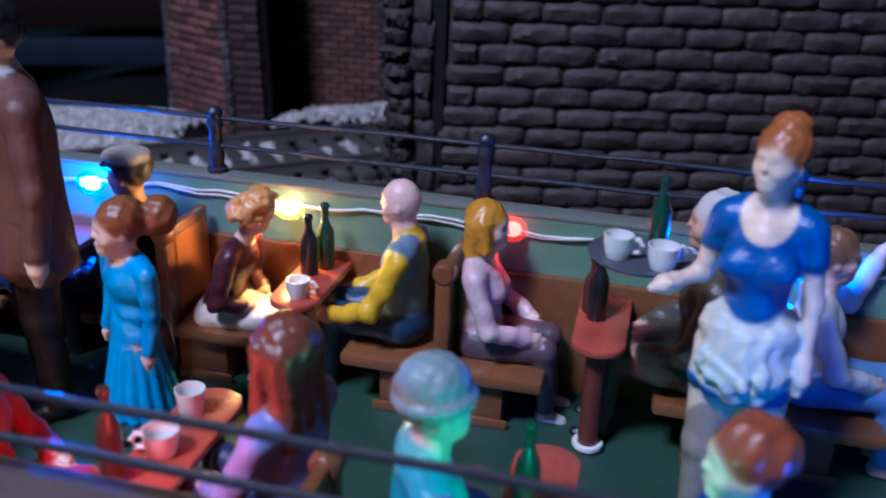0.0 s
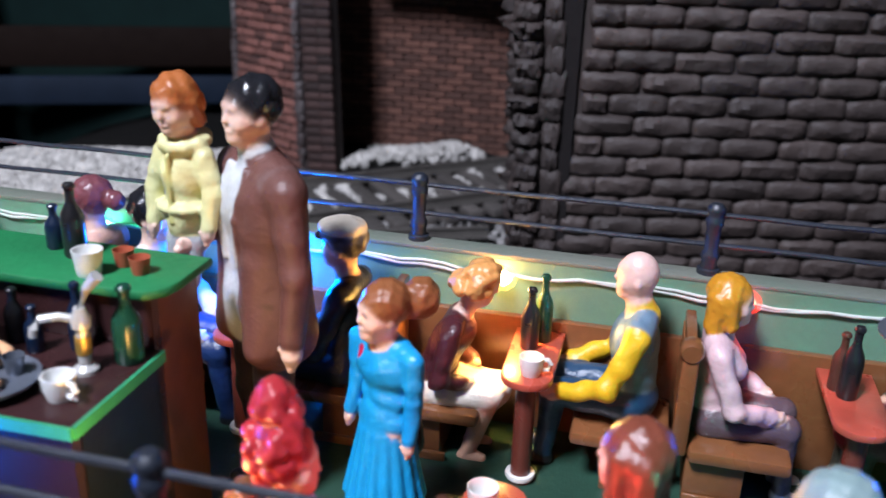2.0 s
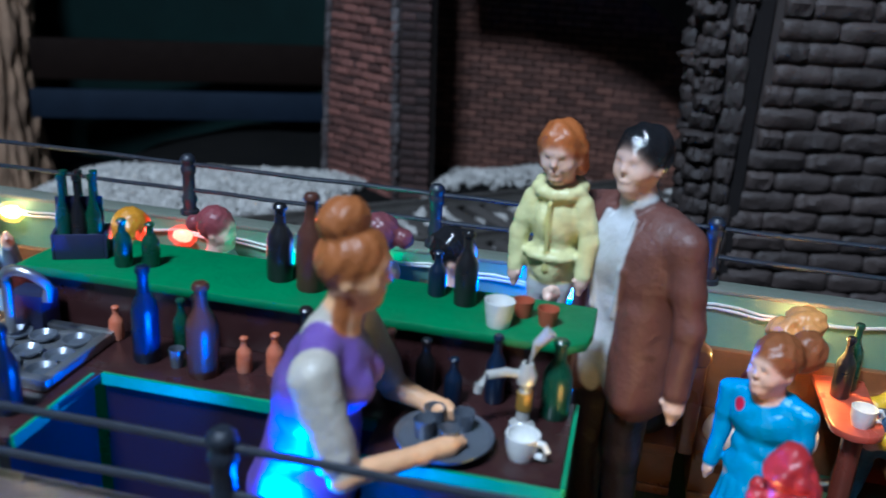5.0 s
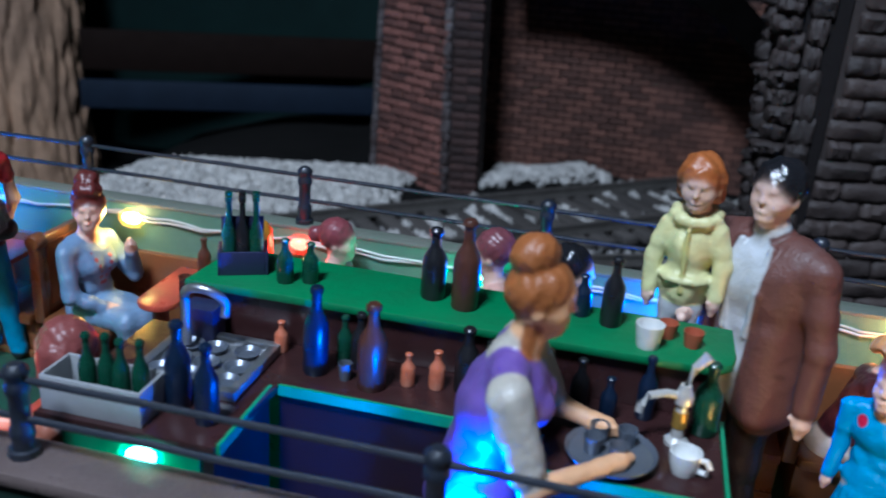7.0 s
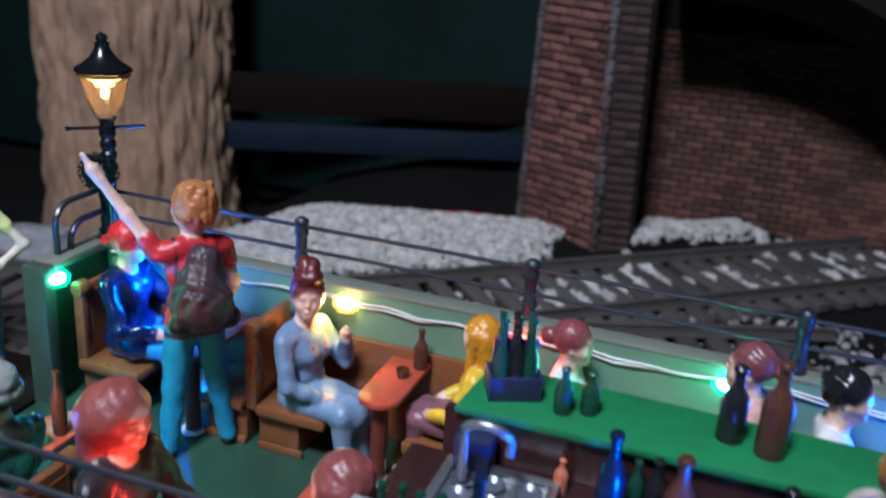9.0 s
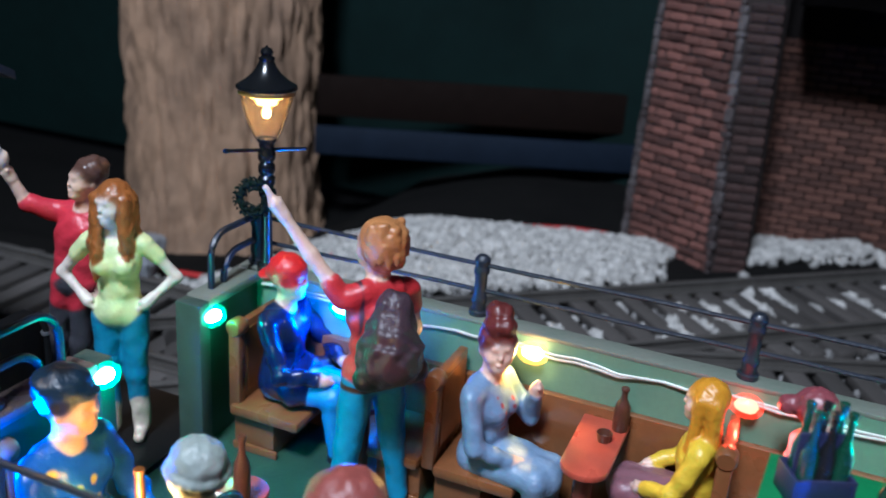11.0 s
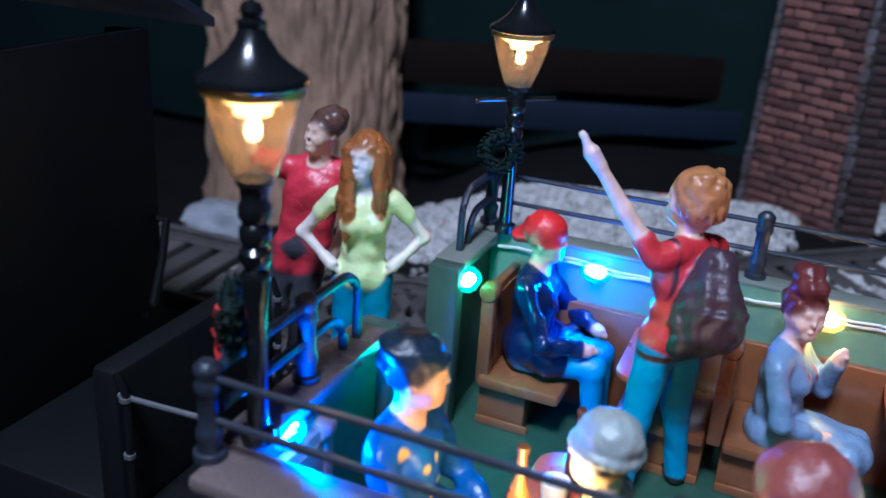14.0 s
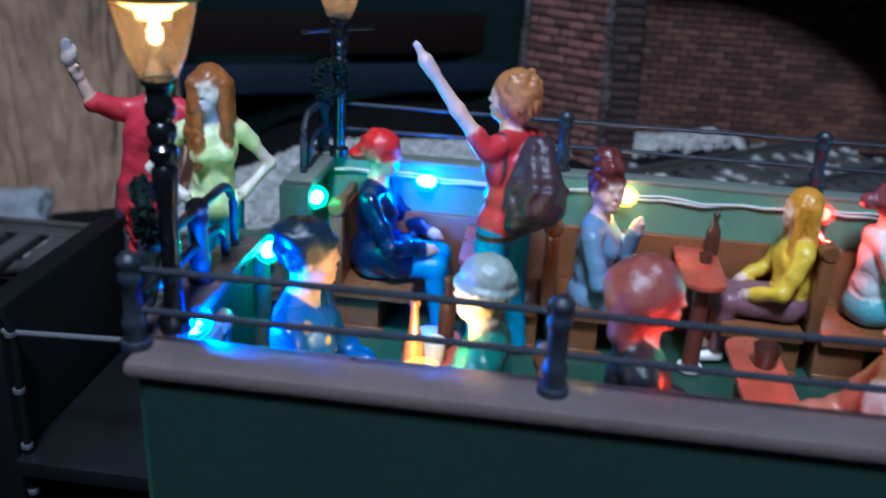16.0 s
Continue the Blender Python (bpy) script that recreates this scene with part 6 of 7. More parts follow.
def standing(skin, hair, top, legs, shoes, style="short", sleeve=None, right=None, left=None, hat=None, turn=0.0, dress=None, bust=0.0, bare=False, jacket=None, hg=0.5, bare_legs=False, wide=1.0, apron=None, collar=None, hem=0.52, bare_head=False, flare=1.1, hs=1.0, arm=0.058, spread=1.0):
    d = Doll()
    w = wide
    d.ball((0.0, 0, 0.93), (0.13, 0.165 * w, 0.13), dress or legs)
    d.ball((0.0, 0, 1.08), (0.115, 0.145 * w, 0.17), top, wave=0.008, freq=34)
    d.ball((0.01, 0, 1.28), (0.13, 0.17 * w, 0.17), top, wave=0.006, freq=34)
    d.cone((-0.01, -0.15 * w, 1.40), (-0.01, 0.15 * w, 1.40), 0.07, 0.07, top)
    d.cone((-0.03, -0.09 * w, 1.43), (-0.03, 0.09 * w, 1.43), 0.06, 0.06, jacket or top)
    if bust:
        for b in (-0.07, 0.07):
            d.ball((0.105, b, 1.27), (0.065 * bust, 0.065, 0.065 * bust), top, 0.4, 0.03)
    lc = skin if bare_legs else legs
    for b in (-0.085, 0.085):
        f = 0.0 if bare_legs else 0.006
        d.cone((0.0, b, 0.90), (0.015, b * 1.08 * spread, 0.48), 0.102, 0.076, lc, 0.4, wave=f, freq=26)
        d.cone((0.015, b * 1.08 * spread, 0.48), (-0.01, b * 1.15 * spread ** 1.7, 0.09), 0.074, 0.060 if f else 0.05, lc, 0.4, wave=f * 1.2, freq=30)
        d.cone((-0.02, b * 1.1 * spread ** 1.7, 0.045), (0.11, b * 1.3 * spread ** 1.7, 0.035), 0.045, 0.038, shoes, 0.6)
    if dress:
        n = 11
        for k in range(n):
            a = 2 * math.pi * k / n
            q = flare * (1 + 0.06 * math.sin(5 * a))
            d.cone((0.05 * math.cos(a), 0.07 * math.sin(a), 0.99), (0.125 * q * math.cos(a), 0.14 * q * math.sin(a), hem + 0.05), 0.085, 0.055, dress, 0.45, 0.018)
    if apron:
        for k in range(-6, 7):
            a = 0.20 * k
            n = 0.018 * (k % 2) + 0.012 * math.sin(k * 2.3)
            d.cone((0.02 + 0.10 * math.cos(a), 0.105 * math.sin(a), 1.0), (0.02 + 0.145 * math.cos(a) + n, 0.150 * math.sin(a), hem + 0.08 + 0.05 * abs(math.sin(a)) + n), 0.028, 0.028, apron, 0.25, 0.022, wave=0.009, freq=70, over=0.035)
        d.cone((0.02, -0.11 * w, 1.0), (0.02, 0.11 * w, 1.0), 0.09, 0.09, apron, 0.25, 0.02, wave=0.006, freq=60, over=0.02)
    if jacket:
        j = dict(wave=0.005, freq=20, over=0.01)
        for sgn in (-1, 1):
            d.cone((-0.01, sgn * 0.085 * w, 1.33), (-0.015, sgn * 0.090 * w, 0.84), 0.120, 0.128, jacket, 0.08, 0.07, **j)
            d.cone((-0.02, sgn * 0.08 * w, 0.86), (-0.02, sgn * 0.095 * w, 0.79), 0.128, 0.134, jacket, 0.08, 0.04, **j)
            d.cone((0.06, sgn * 0.10 * w, 1.10), (0.075, sgn * 0.115 * w, 0.76), 0.062, 0.070, jacket, 0.08, 0.03, **j)
            d.cone((-0.01, sgn * 0.10 * w, 1.42), (-0.01, sgn * 0.19 * w, 1.39), 0.06, 0.068, jacket, 0.08, 0.05, over=0.01)
            d.cone((0.075, sgn * 0.075, 1.44), (0.128, sgn * 0.085, 1.27), 0.020, 0.024, jacket, 0.08, 0.008, over=0.03)
            d.cone((0.128, sgn * 0.085, 1.27), (0.125, sgn * 0.058, 1.08), 0.024, 0.012, jacket, 0.08, 0.008, over=0.03)
            d.cone((-0.05, sgn * 0.05, 1.475), (0.03, sgn * 0.085, 1.455), 0.022, 0.02, jacket, 0.08, 0.01, over=0.02)
        d.stripe((0.15, 0.0, 1.44), (0.15, -0.015, 0.74), 0.098, 0.07, top, 0.3)
    if collar:
        d.cone((-0.02, 0, 1.44), (0.0, 0, 1.49), 0.085, 0.07, collar)
    arms(d, 1.39, 0.20 * w, sleeve or jacket or top, skin, right or ((0.0, -0.27 * w, 1.12), (0.06, -0.25 * w, 0.86)), left or ((0.0, 0.27 * w, 1.12), (0.06, 0.25 * w, 0.86)), bare, r=arm, sg=0.08 if jacket else 0.4)
    if not bare_head:
        h = head(Doll(), 0, skin, hair, style, hg, turn=turn, hat=hat)
        d.moved(h, pose(0, 0, 1.65 - 0.16 * (1 - hs), 0, 0, 0), hs)
    return d


def figurine(d, at, facing, s, label, h=0.016):
    ob = new("figurine", d.mesh("figurine", s, 0.68 * h / s))
    ob.matrix_world = Matrix.Translation(V(*at)) @ pose(0, 0, 0, 0, 0, facing)
    return tagged(ob, label, "figurine", group="painted figurines")


SEAT = 0.47
WHITE, NAVY, BLACK = (0.62, 0.62, 0.60), (0.012, 0.03, 0.10), (0.012, 0.012, 0.014)
JEANS, BROWNH, GINGER, AUBURN = (0.025, 0.21, 0.42), (0.16, 0.055, 0.02), (0.33, 0.10, 0.025), (0.10, 0.02, 0.018)
BLOND, YELLOW = (0.50, 0.22, 0.015), (0.62, 0.36, 0.02)

# far benches
figurine(seated(SKIN, (0.2, 0.16, 0.12), (0.006, 0.014, 0.05), JEANS, BLACK, "short", hat=("backcap", (0.55, 0.02, 0.02)), coat=True, fold=0.014, tg=0.9, left=((0.14, 0.27, 0.28), (0.36, 0.14, 0.24)), right=((0.14, -0.27, 0.28), (0.36, -0.14, 0.24))), (-1.40, -0.40, SEAT), 0, 1.12, "seated figurine in a navy jacket, blue jeans and red cap")
belle = seated(PALE, AUBURN, (0.14, 0.23, 0.36), (0.17, 0.26, 0.38), (0.15, 0.2, 0.3), "beehive", skirt=(0.16, 0.25, 0.38), bust=1, left=((0.16, 0.24, 0.30), (0.23, 0.15, 0.55)), right=((0.08, -0.25, 0.28), (0.26, -0.10, 0.18)), turn=-48)
for k in range(7):
    for b in (-1, 1):
        belle.spot((0.13 + 0.02 * math.sin(k), b * (0.085 - 0.012 * k), 0.58 - 0.045 * k), (0.05, 0.015, 0.015), (0.22, 0.015, 0.02), 0.5)
figurine(belle, (0.15, -0.48, SEAT - 0.07), -12, 1.09, "seated figurine in a grey-blue dress with piled auburn hair")
figurine(seated(PALE, BLOND, (0.60, 0.42, 0.03), (0.16, 0.07, 0.09), WHITE, "long", skirt=(0.18, 0.08, 0.10)), (1.47, -0.48, SEAT), 180, 0.98, "seated figurine in a yellow top with golden hair")
figurine(seated(PALE, (0.20, 0.05, 0.06), (0.55, 0.62, 0.62), (0.10, 0.30, 0.33), BLACK, "ponytail"), (2.02, -0.40, SEAT), 0, 1.04, "seated figurine in white and teal with red-brown hair")
figurine(seated(PALE, (0.16, 0.05, 0.06), (0.55, 0.33, 0.27), (0.10, 0.05, 0.06), BLACK, "ponytail", bare=True), (3.14, -0.40, SEAT), 180, 1.14, "seated figurine with bare shoulders and a brown ponytail")
figurine(seated(PALE, BLACK, WHITE, NAVY, BLACK, "short", hg=0.95), (3.62, -0.54, SEAT), 0, 1.16, "seated figurine in a white shirt with black hair")
figurine(seated(SKIN, (0.08, 0.07, 0.06), (0.014, 0.014, 0.02), BLACK, BLACK, "short", hat=("brim", (0.50, 0.44, 0.36))), (4.88, -0.52, SEAT), 180, 1.10, "seated figurine in a black suit and a pale peaked cap")
curly = Doll().moved(seated(PALE, (0.62, 0.28, 0.08), (0.055, 0.012, 0.016), (0.60, 0.50, 0.40), SKIN, "curly", skirt=(0.72, 0.64, 0.54), shins=SKIN, right=((0.06, -0.25, 0.27), (0.22, -0.13, 0.21)), left=((0.06, 0.25, 0.27), (0.22, 0.12, 0.21))), Matrix(((1, 0, 0.38, -0.09), (0, 1, 0, 0), (0, 0, 1, 0), (0, 0, 0, 1))))
figurine(curly, (5.43, -0.50, SEAT - 0.06), 0, 0.97, "seated figurine in a dark maroon jacket with curly hair")
figurine(seated((0.66, 0.44, 0.38), (0.1, 0.1, 0.1), (0.13, 0.20, 0.27), (0.012, 0.045, 0.10), BLACK, "bald", sleeve=(0.66, 0.40, 0.01), collar=(0.66, 0.40, 0.01), right=((0.12, -0.27, 0.26), (0.40, -0.17, 0.15)), left=((0.12, 0.27, 0.26), (0.40, 0.17, 0.15))), (6.57, -0.42, SEAT), 180, 1.08, "seated bald figurine in a grey vest with yellow sleeves")
figurine(seated(PALE, BLOND, (0.58, 0.40, 0.42), (0.09, 0.06, 0.07), WHITE, "bob", bust=1, hg=0.7, right=((0.10, -0.25, 0.27), (0.34, -0.13, 0.20)), turn=-10), (7.02, -0.40, SEAT - 0.04), 0, 1.02, "seated figurine in a pink blouse with golden hair")
figurine(seated(SKIN, (0.55, 0.52, 0.48), (0.07, 0.055, 0.035), (0.05, 0.05, 0.035), BLACK, "short", skirt=(0.12, 0.02, 0.025), right=((0.08, -0.27, 0.27), (0.30, -0.12, 0.17)), left=((0.08, 0.27, 0.27), (0.30, 0.12, 0.17)), coat=True), (8.30, -0.46, SEAT + 0.01), 180, 1.20, "seated figurine in olive clothes with white hair")
figurine(seated(PALE, (0.2, 0.1, 0.05), WHITE, (0.10, 0.22, 0.42), SKIN, "short", left=((0.2, 0.28, 0.45), (0.3, 0.26, 0.75))), (8.85, -0.42, SEAT), 0, 1.06, "seated figurine in jeans with a raised hand")
# near benches
officer = seated((0.62, 0.36, 0.20), BLACK, (0.012, 0.08, 0.28), (0.012, 0.06, 0.14), BLACK, "short", hat=("flat", (0.006, 0.018, 0.035)), coat=True, fold=0.012, tg=0.75, right=((0.12, -0.25, 0.27), (0.36, -0.16, 0.16)), turn=14)
for k in range(4):
    for b in (-0.085, 0.0):
        officer.spot((0.14, b, 0.22 + 0.085 * k), (0.06, 0.02, 0.016), (0.65, 0.40, 0.06), 0.8)
officer.spot((0.10, -0.16, 0.56), (0.05, 0.04, 0.04), (0.65, 0.40, 0.06), 0.8)
figurine(officer, (-1.36, -2.44, SEAT), 0, 1.22, "seated figurine in a navy uniform and dark cap")
figurine(seated((0.60, 0.46, 0.30), (0.02, 0.018, 0.016), (0.02, 0.13, 0.10), (0.03, 0.08, 0.07), BLACK, "short", hat=("beanie", (0.27, 0.31, 0.29)), fold=0.009, tg=0.8, collar=(0.02, 0.02, 0.02)), (-0.44, -2.60, SEAT + 0.08), 180, 1.08, "seated figurine in a green jacket and grey beanie")
figurine(seated(SKIN, (0.22, 0.055, 0.045), (0.016, 0.014, 0.018), BLACK, BLACK, "hood", coat=True, fold=0.008, hg=0.35, turn=-8), (0.26, -2.56, SEAT + 0.06), 0, 1.17, "seated figurine in a dark coat with red-brown hair")
figurine(seated(SKIN, (0.20, 0.055, 0.05), (0.42, 0.41, 0.43), (0.40, 0.18, 0.14), SKIN, "bob", sleeve=(0.34, 0.12, 0.075), fold=0.010, right=((0.14, -0.27, 0.27), (0.50, -0.14, 0.26)), left=((0.14, 0.26, 0.27), (0.50, 0.10, 0.26))), (1.47, -2.55, SEAT + 0.02), 180, 1.15, "seated figurine in a pale top with terracotta sleeves and brown hair")
figurine(seated(PALE, (0.36, 0.025, 0.03), (0.55, 0.02, 0.02), (0.45, 0.02, 0.02), BLACK, "updo"), (5.32, -2.50, SEAT), 10, 0.98, "seated figurine in a red dress with crimson piled hair")
figurine(seated(PALE, (0.17, 0.045, 0.025), (0.18, 0.22, 0.50), (0.02, 0.03, 0.08), BLACK, "long"), (6.62, -2.25, SEAT), 165, 1.10, "seated figurine in a lavender top with long brown hair")
figurine(seated(PALE, (0.25, 0.2, 0.12), (0.03, 0.30, 0.36), (0.10, 0.04, 0.18), BLACK, "short", hat=("beanie", (0.20, 0.28, 0.28)), collar=(0.10, 0.42, 0.38), sleeve=(0.16, 0.05, 0.26)), (7.24, -2.46, SEAT), 25, 1.12, "seated figurine in a teal and purple jacket and grey beanie")
figurine(seated((0.60, 0.50, 0.38), (0.24, 0.06, 0.025), (0.015, 0.06, 0.30), NAVY, BLACK, "short", collar=(0.2, 0.45, 0.5)), (8.34, -2.50, SEAT), 190, 1.13, "seated figurine in a blue coat with ginger hair")

# standing in the aisle
BLUE = (0.008, 0.085, 0.30)
IVORY = (0.70, 0.53, 0.40)
wt = standing(IVORY, GINGER, BLUE, IVORY, BLACK, "knot", dress=BLUE, bust=0.8, bare=True, bare_legs=True, apron=(0.46, 0.49, 0.46), hem=0.74, sleeve=BLUE, wide=0.76, hs=0.84, arm=0.048, flare=1.0, right=((-0.02, -0.20, 1.16), (0.12, -0.30, 1.14)), left=((-0.02, 0.19, 1.13), (0.04, 0.20, 0.86)), turn=-22)
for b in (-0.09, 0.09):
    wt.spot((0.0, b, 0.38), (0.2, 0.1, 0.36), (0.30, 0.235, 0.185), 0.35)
wt.spot((0.07, 0, 1.45), (0.15, 0.095, 0.10), IVORY, 0.3)
wt.spot((0.0, 0, 1.49), (0.08, 0.07, 0.045), IVORY, 0.3)
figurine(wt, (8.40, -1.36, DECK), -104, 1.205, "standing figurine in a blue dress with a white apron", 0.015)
TURQ = (0.012, 0.27, 0.58)
girl = standing(PALE, BROWNH, TURQ, PALE, BLACK, dress=TURQ, sleeve=TURQ, bare_legs=True, bare_head=True, hem=0.36, flare=1.2, wide=1.24, right=((0.0, -0.25, 1.12), (0.06, -0.27, 0.82)), left=((0.0, 0.25, 1.12), (0.06, 0.27, 0.82)),)
face = Doll()
head(face, 0, PALE, (0.22, 0.075, 0.025), "bun", 0.35, turn=-16)
c, q = math.cos(radians(-16)), math.sin(radians(-16))
face.ball((-0.165 * c - 0.03 * q, -0.165 * q + 0.03 * c, 0.05), (0.085, 0.085, 0.10), (0.22, 0.075, 0.025), 0.35, 0.015, wave=0.005, freq=70)
girl.moved(face, pose(0, 0, 1.64, 0, 0, 0), 1.34)
for k in range(16):
    a = 2 * math.pi * k / 16
    girl.cone((0.13 * math.cos(a), 0.155 * math.sin(a), 0.84), (0.215 * math.cos(a), 0.25 * math.sin(a), 0.36), 0.030, 0.045, TURQ, 0.45, 0.022)
girl.spot((0.10, -0.14, 1.36), (0.07, 0.04, 0.04), (0.45, 0.01, 0.05), 0.5)
girl.ball((-0.17, 0.02, 0.75), (0.07, 0.15, 0.22), (0.012, 0.035, 0.035), 0.8, 0.02, wave=0.008, freq=35)
figurine(girl, (5.39, -1.42, DECK), -120, 0.79, "standing girl figurine in a turquoise dress with a brown bun", 0.014)
dad = standing(PALE, BLACK, (0.46, 0.48, 0.50), (0.018, 0.010, 0.009), BLACK, "short", jacket=(0.115, 0.046, 0.036), hg=1.0, wide=1.24, hs=0.90, collar=(0.50, 0.52, 0.53), right=((0.06, -0.27, 1.16), (0.24, -0.16, 1.12)), left=((0.0, 0.31, 1.10), (0.03, 0.32, 0.80)), turn=8)
hood = (0.60, 0.58, 0.29)
kid = Doll()
kid.ball((0, 0, 0.20), (0.13, 0.15, 0.16), hood, 0.3, 0.04, wave=0.015, freq=27)
kid.ball((0, 0, 0.42), (0.12, 0.14, 0.20), hood, 0.3, 0.04, wave=0.015, freq=27)
for k in range(10):
    a = 2 * math.pi * k / 10
    kid.ball((-0.02 + 0.10 * math.cos(a), 0.11 * math.sin(a), 0.62 - 0.025 * math.cos(a)), (0.045, 0.05, 0.042), hood, 0.3, 0.03)
kid.ball((0.02, 0, 0.25), (0.14, 0.16, 0.05), hood, 0.3, 0.02, wave=0.006, freq=40)
kid.cone((0.12, -0.01, 0.55), (0.135, 0.0, 0.18), 0.016, 0.014, (0.52, 0.48, 0.18), 0.3, 0.01)
kid.ball((0, 0, 0.05), (0.11, 0.13, 0.09), (0.34, 0.35, 0.36), 0.3)
arms(kid, 0.54, 0.14, hood, PALE, ((0.02, -0.20, 0.34), (0.07, -0.19, 0.10)), ((0.02, 0.20, 0.34), (0.07, 0.19, 0.12)), False, 0.055)
face = Doll()
head(face, 0, PALE, GINGER, "short", 0.4)
for b in (-0.085, 0.085):
    face.cone((0.0, b, 0.03), (-0.02, b, -0.075), 0.040, 0.036, GINGER, 0.4, 0.025, wave=0.004, freq=90, over=0.006)
face.ball((-0.07, 0, -0.02), (0.07, 0.09, 0.08), GINGER, 0.4, 0.03, wave=0.004, freq=90, over=0.006)
kid.moved(face, pose(0.01, 0, 0.82, 0, 12, 0), 1.14)
for b in (-0.06, 0.06):
    kid.cone((0.03, b, 0.04), (0.08, b, -0.18), 0.06, 0.05, (0.34, 0.35, 0.36), 0.3)
for sgn in (-1, 1):
    dad.stripe((0.13, sgn * 0.10, 0.97), (0.06, sgn * 0.24, 0.96), 0.012, 0.012, (0.07, 0.027, 0.021), 0.3)
dad.stripe((0.16, 0.13, 1.27), (0.13, 0.17, 1.275), 0.008, 0.008, (0.07, 0.027, 0.021), 0.3)
figurine(kid, (4.281, -1.243, DECK + 1.434), -101, 0.896, "child figurine in a pale yellow hooded coat, carried in an arm", 0.013)
figurine(dad, (4.67, -1.22, DECK), -133, 1.315, "standing figurine in a brown jacket carrying a child", 0.014)
VEST, CREAM = (0.15, 0.085, 0.33), (0.46, 0.42, 0.36)
maid = standing((0.68, 0.38, 0.20), (0.30, 0.10, 0.028), VEST, VEST, BLACK, "topbun", hg=0.3, sleeve=CREAM, bare=True, bust=1.1, collar=CREAM, right=((0.16, -0.27, 1.07), (0.45, -0.05, 1.09)), left=((0.20, 0.25, 1.12), (0.40, 0.16, 1.10)), dress=VEST, wide=1.2, arm=0.062)
for sgn, el in ((-1, (0.16, -0.27, 1.07)), (1, (0.20, 0.25, 1.12))):
    sh = (0.0, sgn * 0.235, 1.39)
    maid.cone(sh, [a + (b - a) * 0.78 for a, b in zip(sh, el)], 0.074, 0.068, CREAM, 0.3, 0.02, wave=0.006, freq=40, over=0.012)
maid.ball((-0.02, 0, 1.24), (0.155, 0.20, 0.22), VEST, 0.35, 0.04, wave=0.006, freq=28)
maid.cone((-0.02, 0, 1.05), (-0.02, 0, 0.86), 0.16, 0.19, VEST, 0.35, 0.05, wave=0.008, freq=24)
for b in (-0.05, 0.06):
    maid.cone((0.02, b, 1.58), (0.02, b * 1.3, 1.44), 0.020, 0.010, (0.30, 0.10, 0.028), 0.3, 0.01, over=0.01)
lean = Matrix(((1, 0, 0.15, -0.15), (0, 1, 0, 0), (0, 0, 1, 0), (0, 0, 0, 1)))
maid = Doll().moved(maid, lean)
figurine(maid, (3.51, -2.52, DECK), 4, 1.17, "standing barmaid figurine in a purple vest with a brown bun", 0.015)
hiker = standing((0.60, 0.42, 0.33), (0.36, 0.15, 0.05), (0.42, 0.025, 0.03), (0.02, 0.24, 0.46), BLACK, "shaggy", bare=True, sleeve=(0.42, 0.025, 0.03), left=((0.10, 0.345, 1.62), (0.20, 0.50, 1.88)), right=((0.05, -0.27, 1.12), (0.12, -0.22, 0.90)), turn=38, spread=1.5, arm=0.054)
for k in (-1, 0, 1):
    hiker.cone((0.20, 0.50, 1.88), (0.225 + 0.012 * k, 0.545 + 0.008 * k, 1.975 - 0.012 * abs(k)), 0.016, 0.009, (0.60, 0.42, 0.33), 0.3, 0.008)
PACK = (0.042, 0.024, 0.032)
hiker.cone((-0.20, 0.0, 1.38), (-0.23, 0.02, 1.20), 0.10, 0.165, PACK, 0.25, 0.03, wave=0.016, freq=44)
hiker.ball((-0.22, 0.02, 1.10), (0.17, 0.18, 0.13), PACK, 0.25, 0.04, wave=0.016, freq=52)
hiker.ball((-0.34, 0.02, 1.13), (0.06, 0.12, 0.10), PACK, 0.35, 0.02, wave=0.010, freq=60)
hiker.cone((-0.21, 0, 1.46), (-0.20, 0, 1.38), 0.03, 0.05, PACK, 0.3, 0.02)
hiker.cone((-0.21, -0.15, 1.01), (-0.21, 0.15, 1.01), 0.07, 0.07, (0.012, 0.010, 0.012), 0.3, 0.02)
for b in (-0.12, 0.12):
    hiker.spot((0.06, b, 1.34), (0.16, 0.022, 0.22), (0.03, 0.016, 0.025), 0.4)
hiker.ball((0.0, 0, 0.96), (0.14, 0.178, 0.13), (0.42, 0.025, 0.03), 0.4, 0.02, wave=0.008, freq=34, over=0.01)
hiker.spot((0.0, 0, 0.87), (0.3, 0.3, 0.022), (0.05, 0.02, 0.015), 0.4)
figurine(hiker, (-0.47, -0.88, DECK), 142, 1.10, "red-shirted standing figurine with a backpack and a raised arm", 0.015)
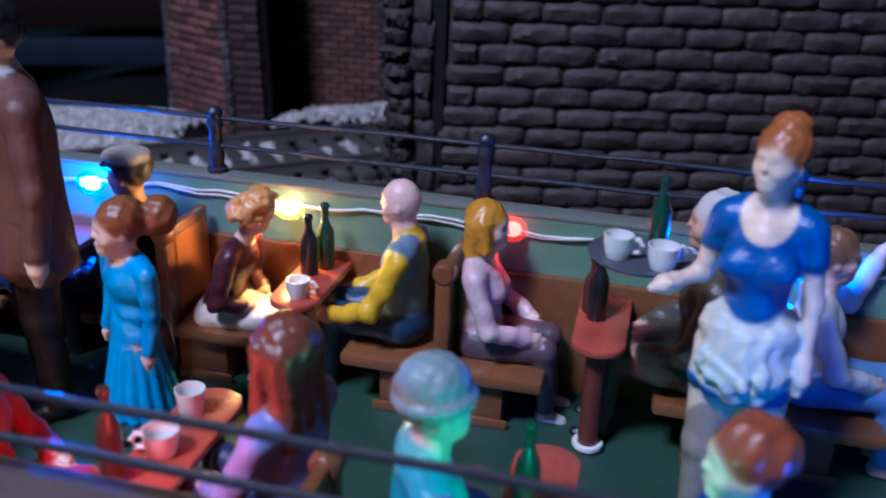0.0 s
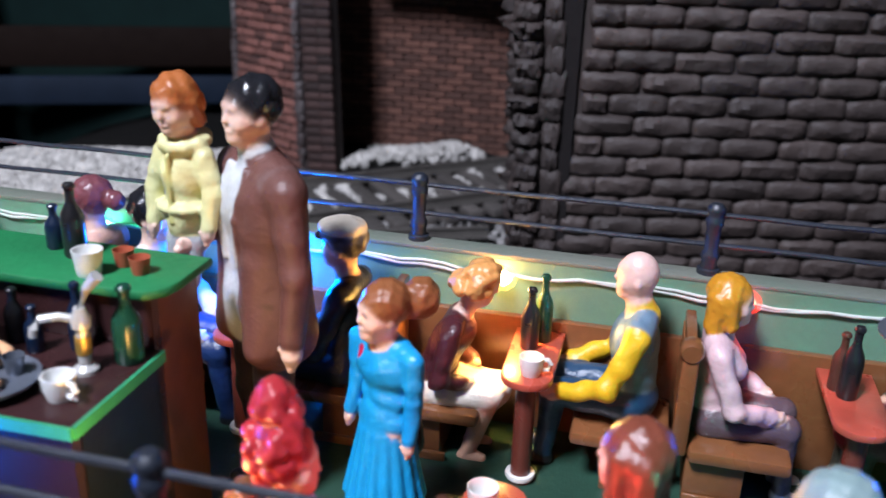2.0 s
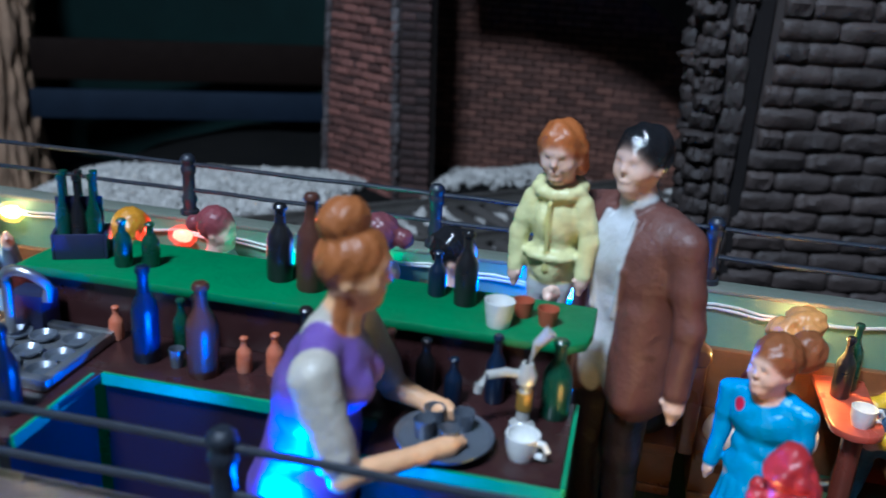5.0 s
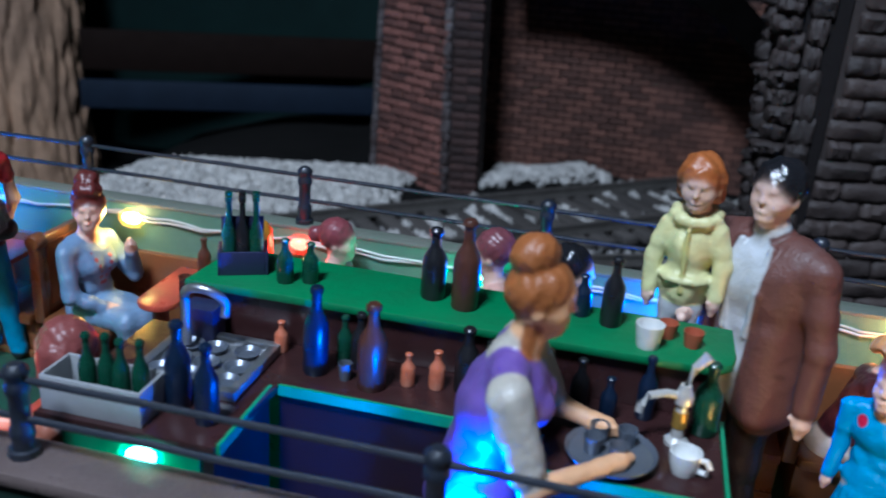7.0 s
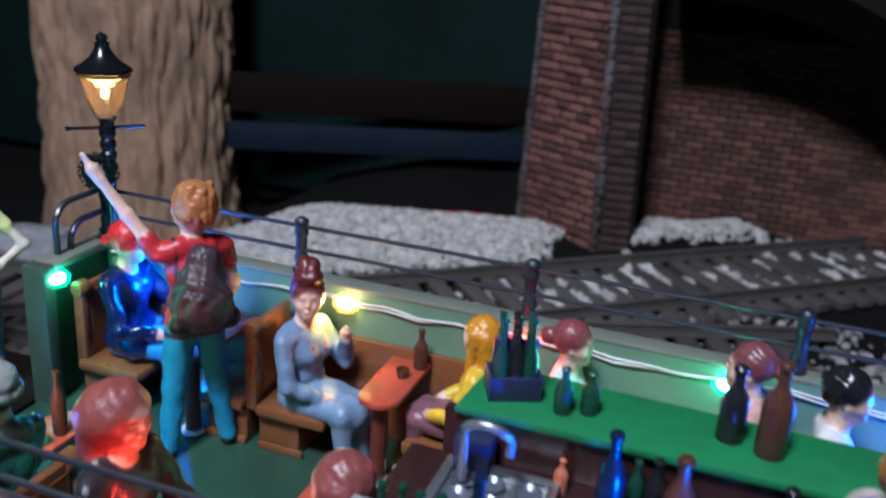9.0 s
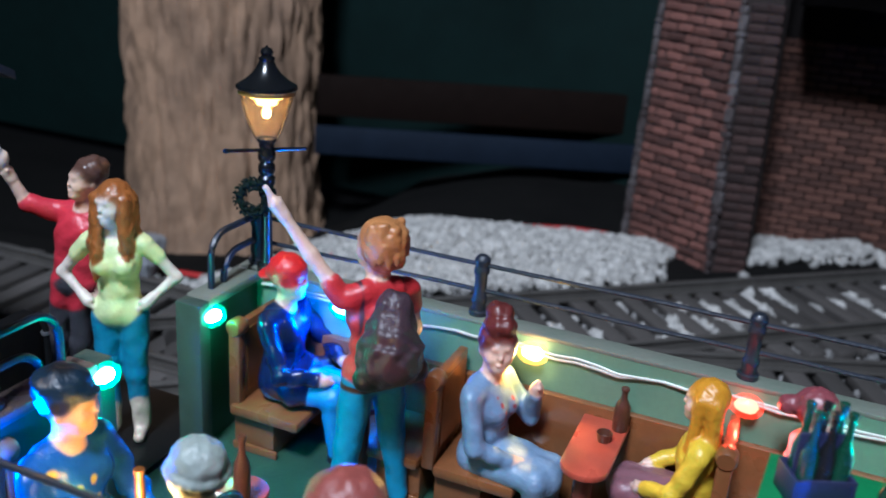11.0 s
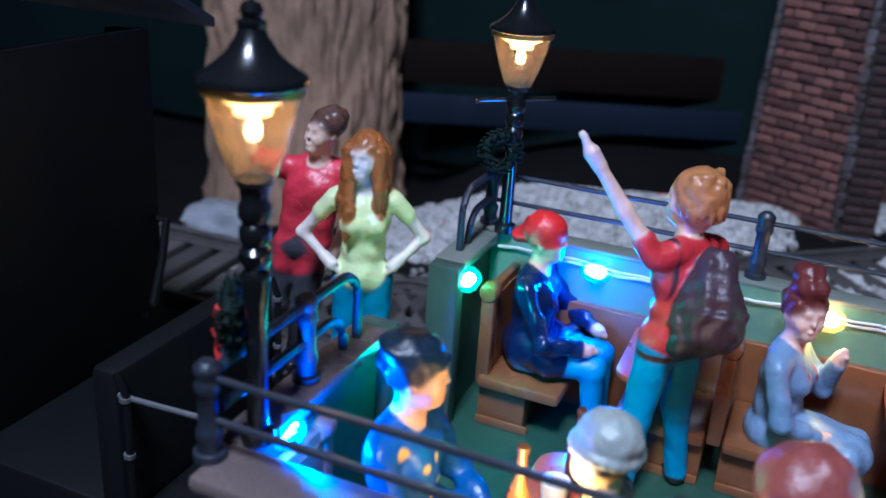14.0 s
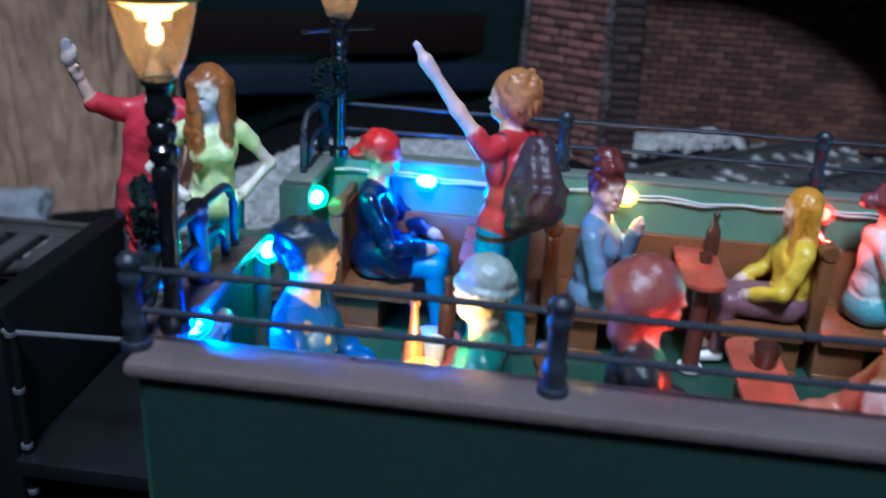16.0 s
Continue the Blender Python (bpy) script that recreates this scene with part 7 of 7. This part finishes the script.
# on the end platform
gw = standing((0.60, 0.52, 0.46), (0.24, 0.08, 0.02), (0.54, 0.61, 0.32), (0.02, 0.19, 0.34), (0.5, 0.4, 0.33), "long", bare=True, bust=1, right=((-0.04, -0.36, 1.16), (0.05, -0.18, 1.0)), left=((-0.04, 0.36, 1.16), (0.05, 0.18, 1.0)), turn=-26, wide=0.92, arm=0.05)
for b in (-0.1, 0.1):
    gw.spot((0.0, b, 0.17), (0.10, 0.08, 0.20), (0.55, 0.45, 0.38), 0.3)
GH = (0.24, 0.08, 0.02)
gw.ball((0.0, 0, 0.95), (0.134, 0.160, 0.125), (0.54, 0.61, 0.32), 0.4, 0.02, wave=0.008, freq=34, over=0.01)
for b, x, z in ((-0.10, 0.07, 1.22), (-0.082, 0.11, 1.18), (-0.12, 0.04, 1.24), (0.085, 0.09, 1.32), (0.105, 0.05, 1.34)):
    gw.cone((0.05, b * 0.85, 1.70), (x + 0.02, b, z + 0.16), 0.032, 0.028, GH, 0.5, 0.02, wave=0.006, freq=70, over=0.01)
    gw.cone((x + 0.02, b, z + 0.18), (x + 0.03, b * 1.1, z), 0.028, 0.012, GH, 0.5, 0.02, wave=0.008, freq=70, over=0.01)
figurine(gw, (-2.40, -0.90, DECK), -65, 1.05, "standing figurine in a light green shirt with long brown hair", 0.015)
rm = standing(PALE, (0.08, 0.04, 0.03), (0.48, 0.03, 0.05), (0.04, 0.04, 0.05), BLACK, "short", bare=True, right=((0.12, -0.36, 1.46), (0.20, -0.46, 1.68)), left=((0.05, 0.27, 1.12), (0.12, 0.25, 0.9)), turn=-25, wide=1.12)
rm.cone((0.0, -0.06, 1.2), (0.0, -0.07, 0.80), 0.115, 0.10, (0.48, 0.03, 0.05), 0.4, 0.03, wave=0.006, freq=26, over=0.01)
rm.cone((0.0, 0.06, 1.2), (0.0, 0.07, 0.80), 0.115, 0.10, (0.48, 0.03, 0.05), 0.4, 0.03, wave=0.006, freq=26, over=0.01)
rm.cone((0.0, -0.20, 1.39), (0.11, -0.345, 1.455), 0.066, 0.060, (0.48, 0.03, 0.05), 0.4, 0.02, wave=0.006, freq=34, over=0.008)
rm.ball((0.23, -0.48, 1.76), (0.035, 0.05, 0.07), (0.55, 0.42, 0.36), 0.4, 0.01)
rm.ball((0.25, -0.50, 1.82), (0.014, 0.035, 0.045), (0.30, 0.29, 0.30), 0.6, 0.01)
rm = Doll().moved(rm, Matrix(((1, 0, 0, 0), (0, 1, 0.20, -0.25), (0, 0, 1, 0), (0, 0, 0, 1))))
figurine(rm, (-2.88, -0.70, DECK), -85, 1.08, "standing figurine in a red shirt taking a picture with a phone", 0.015)
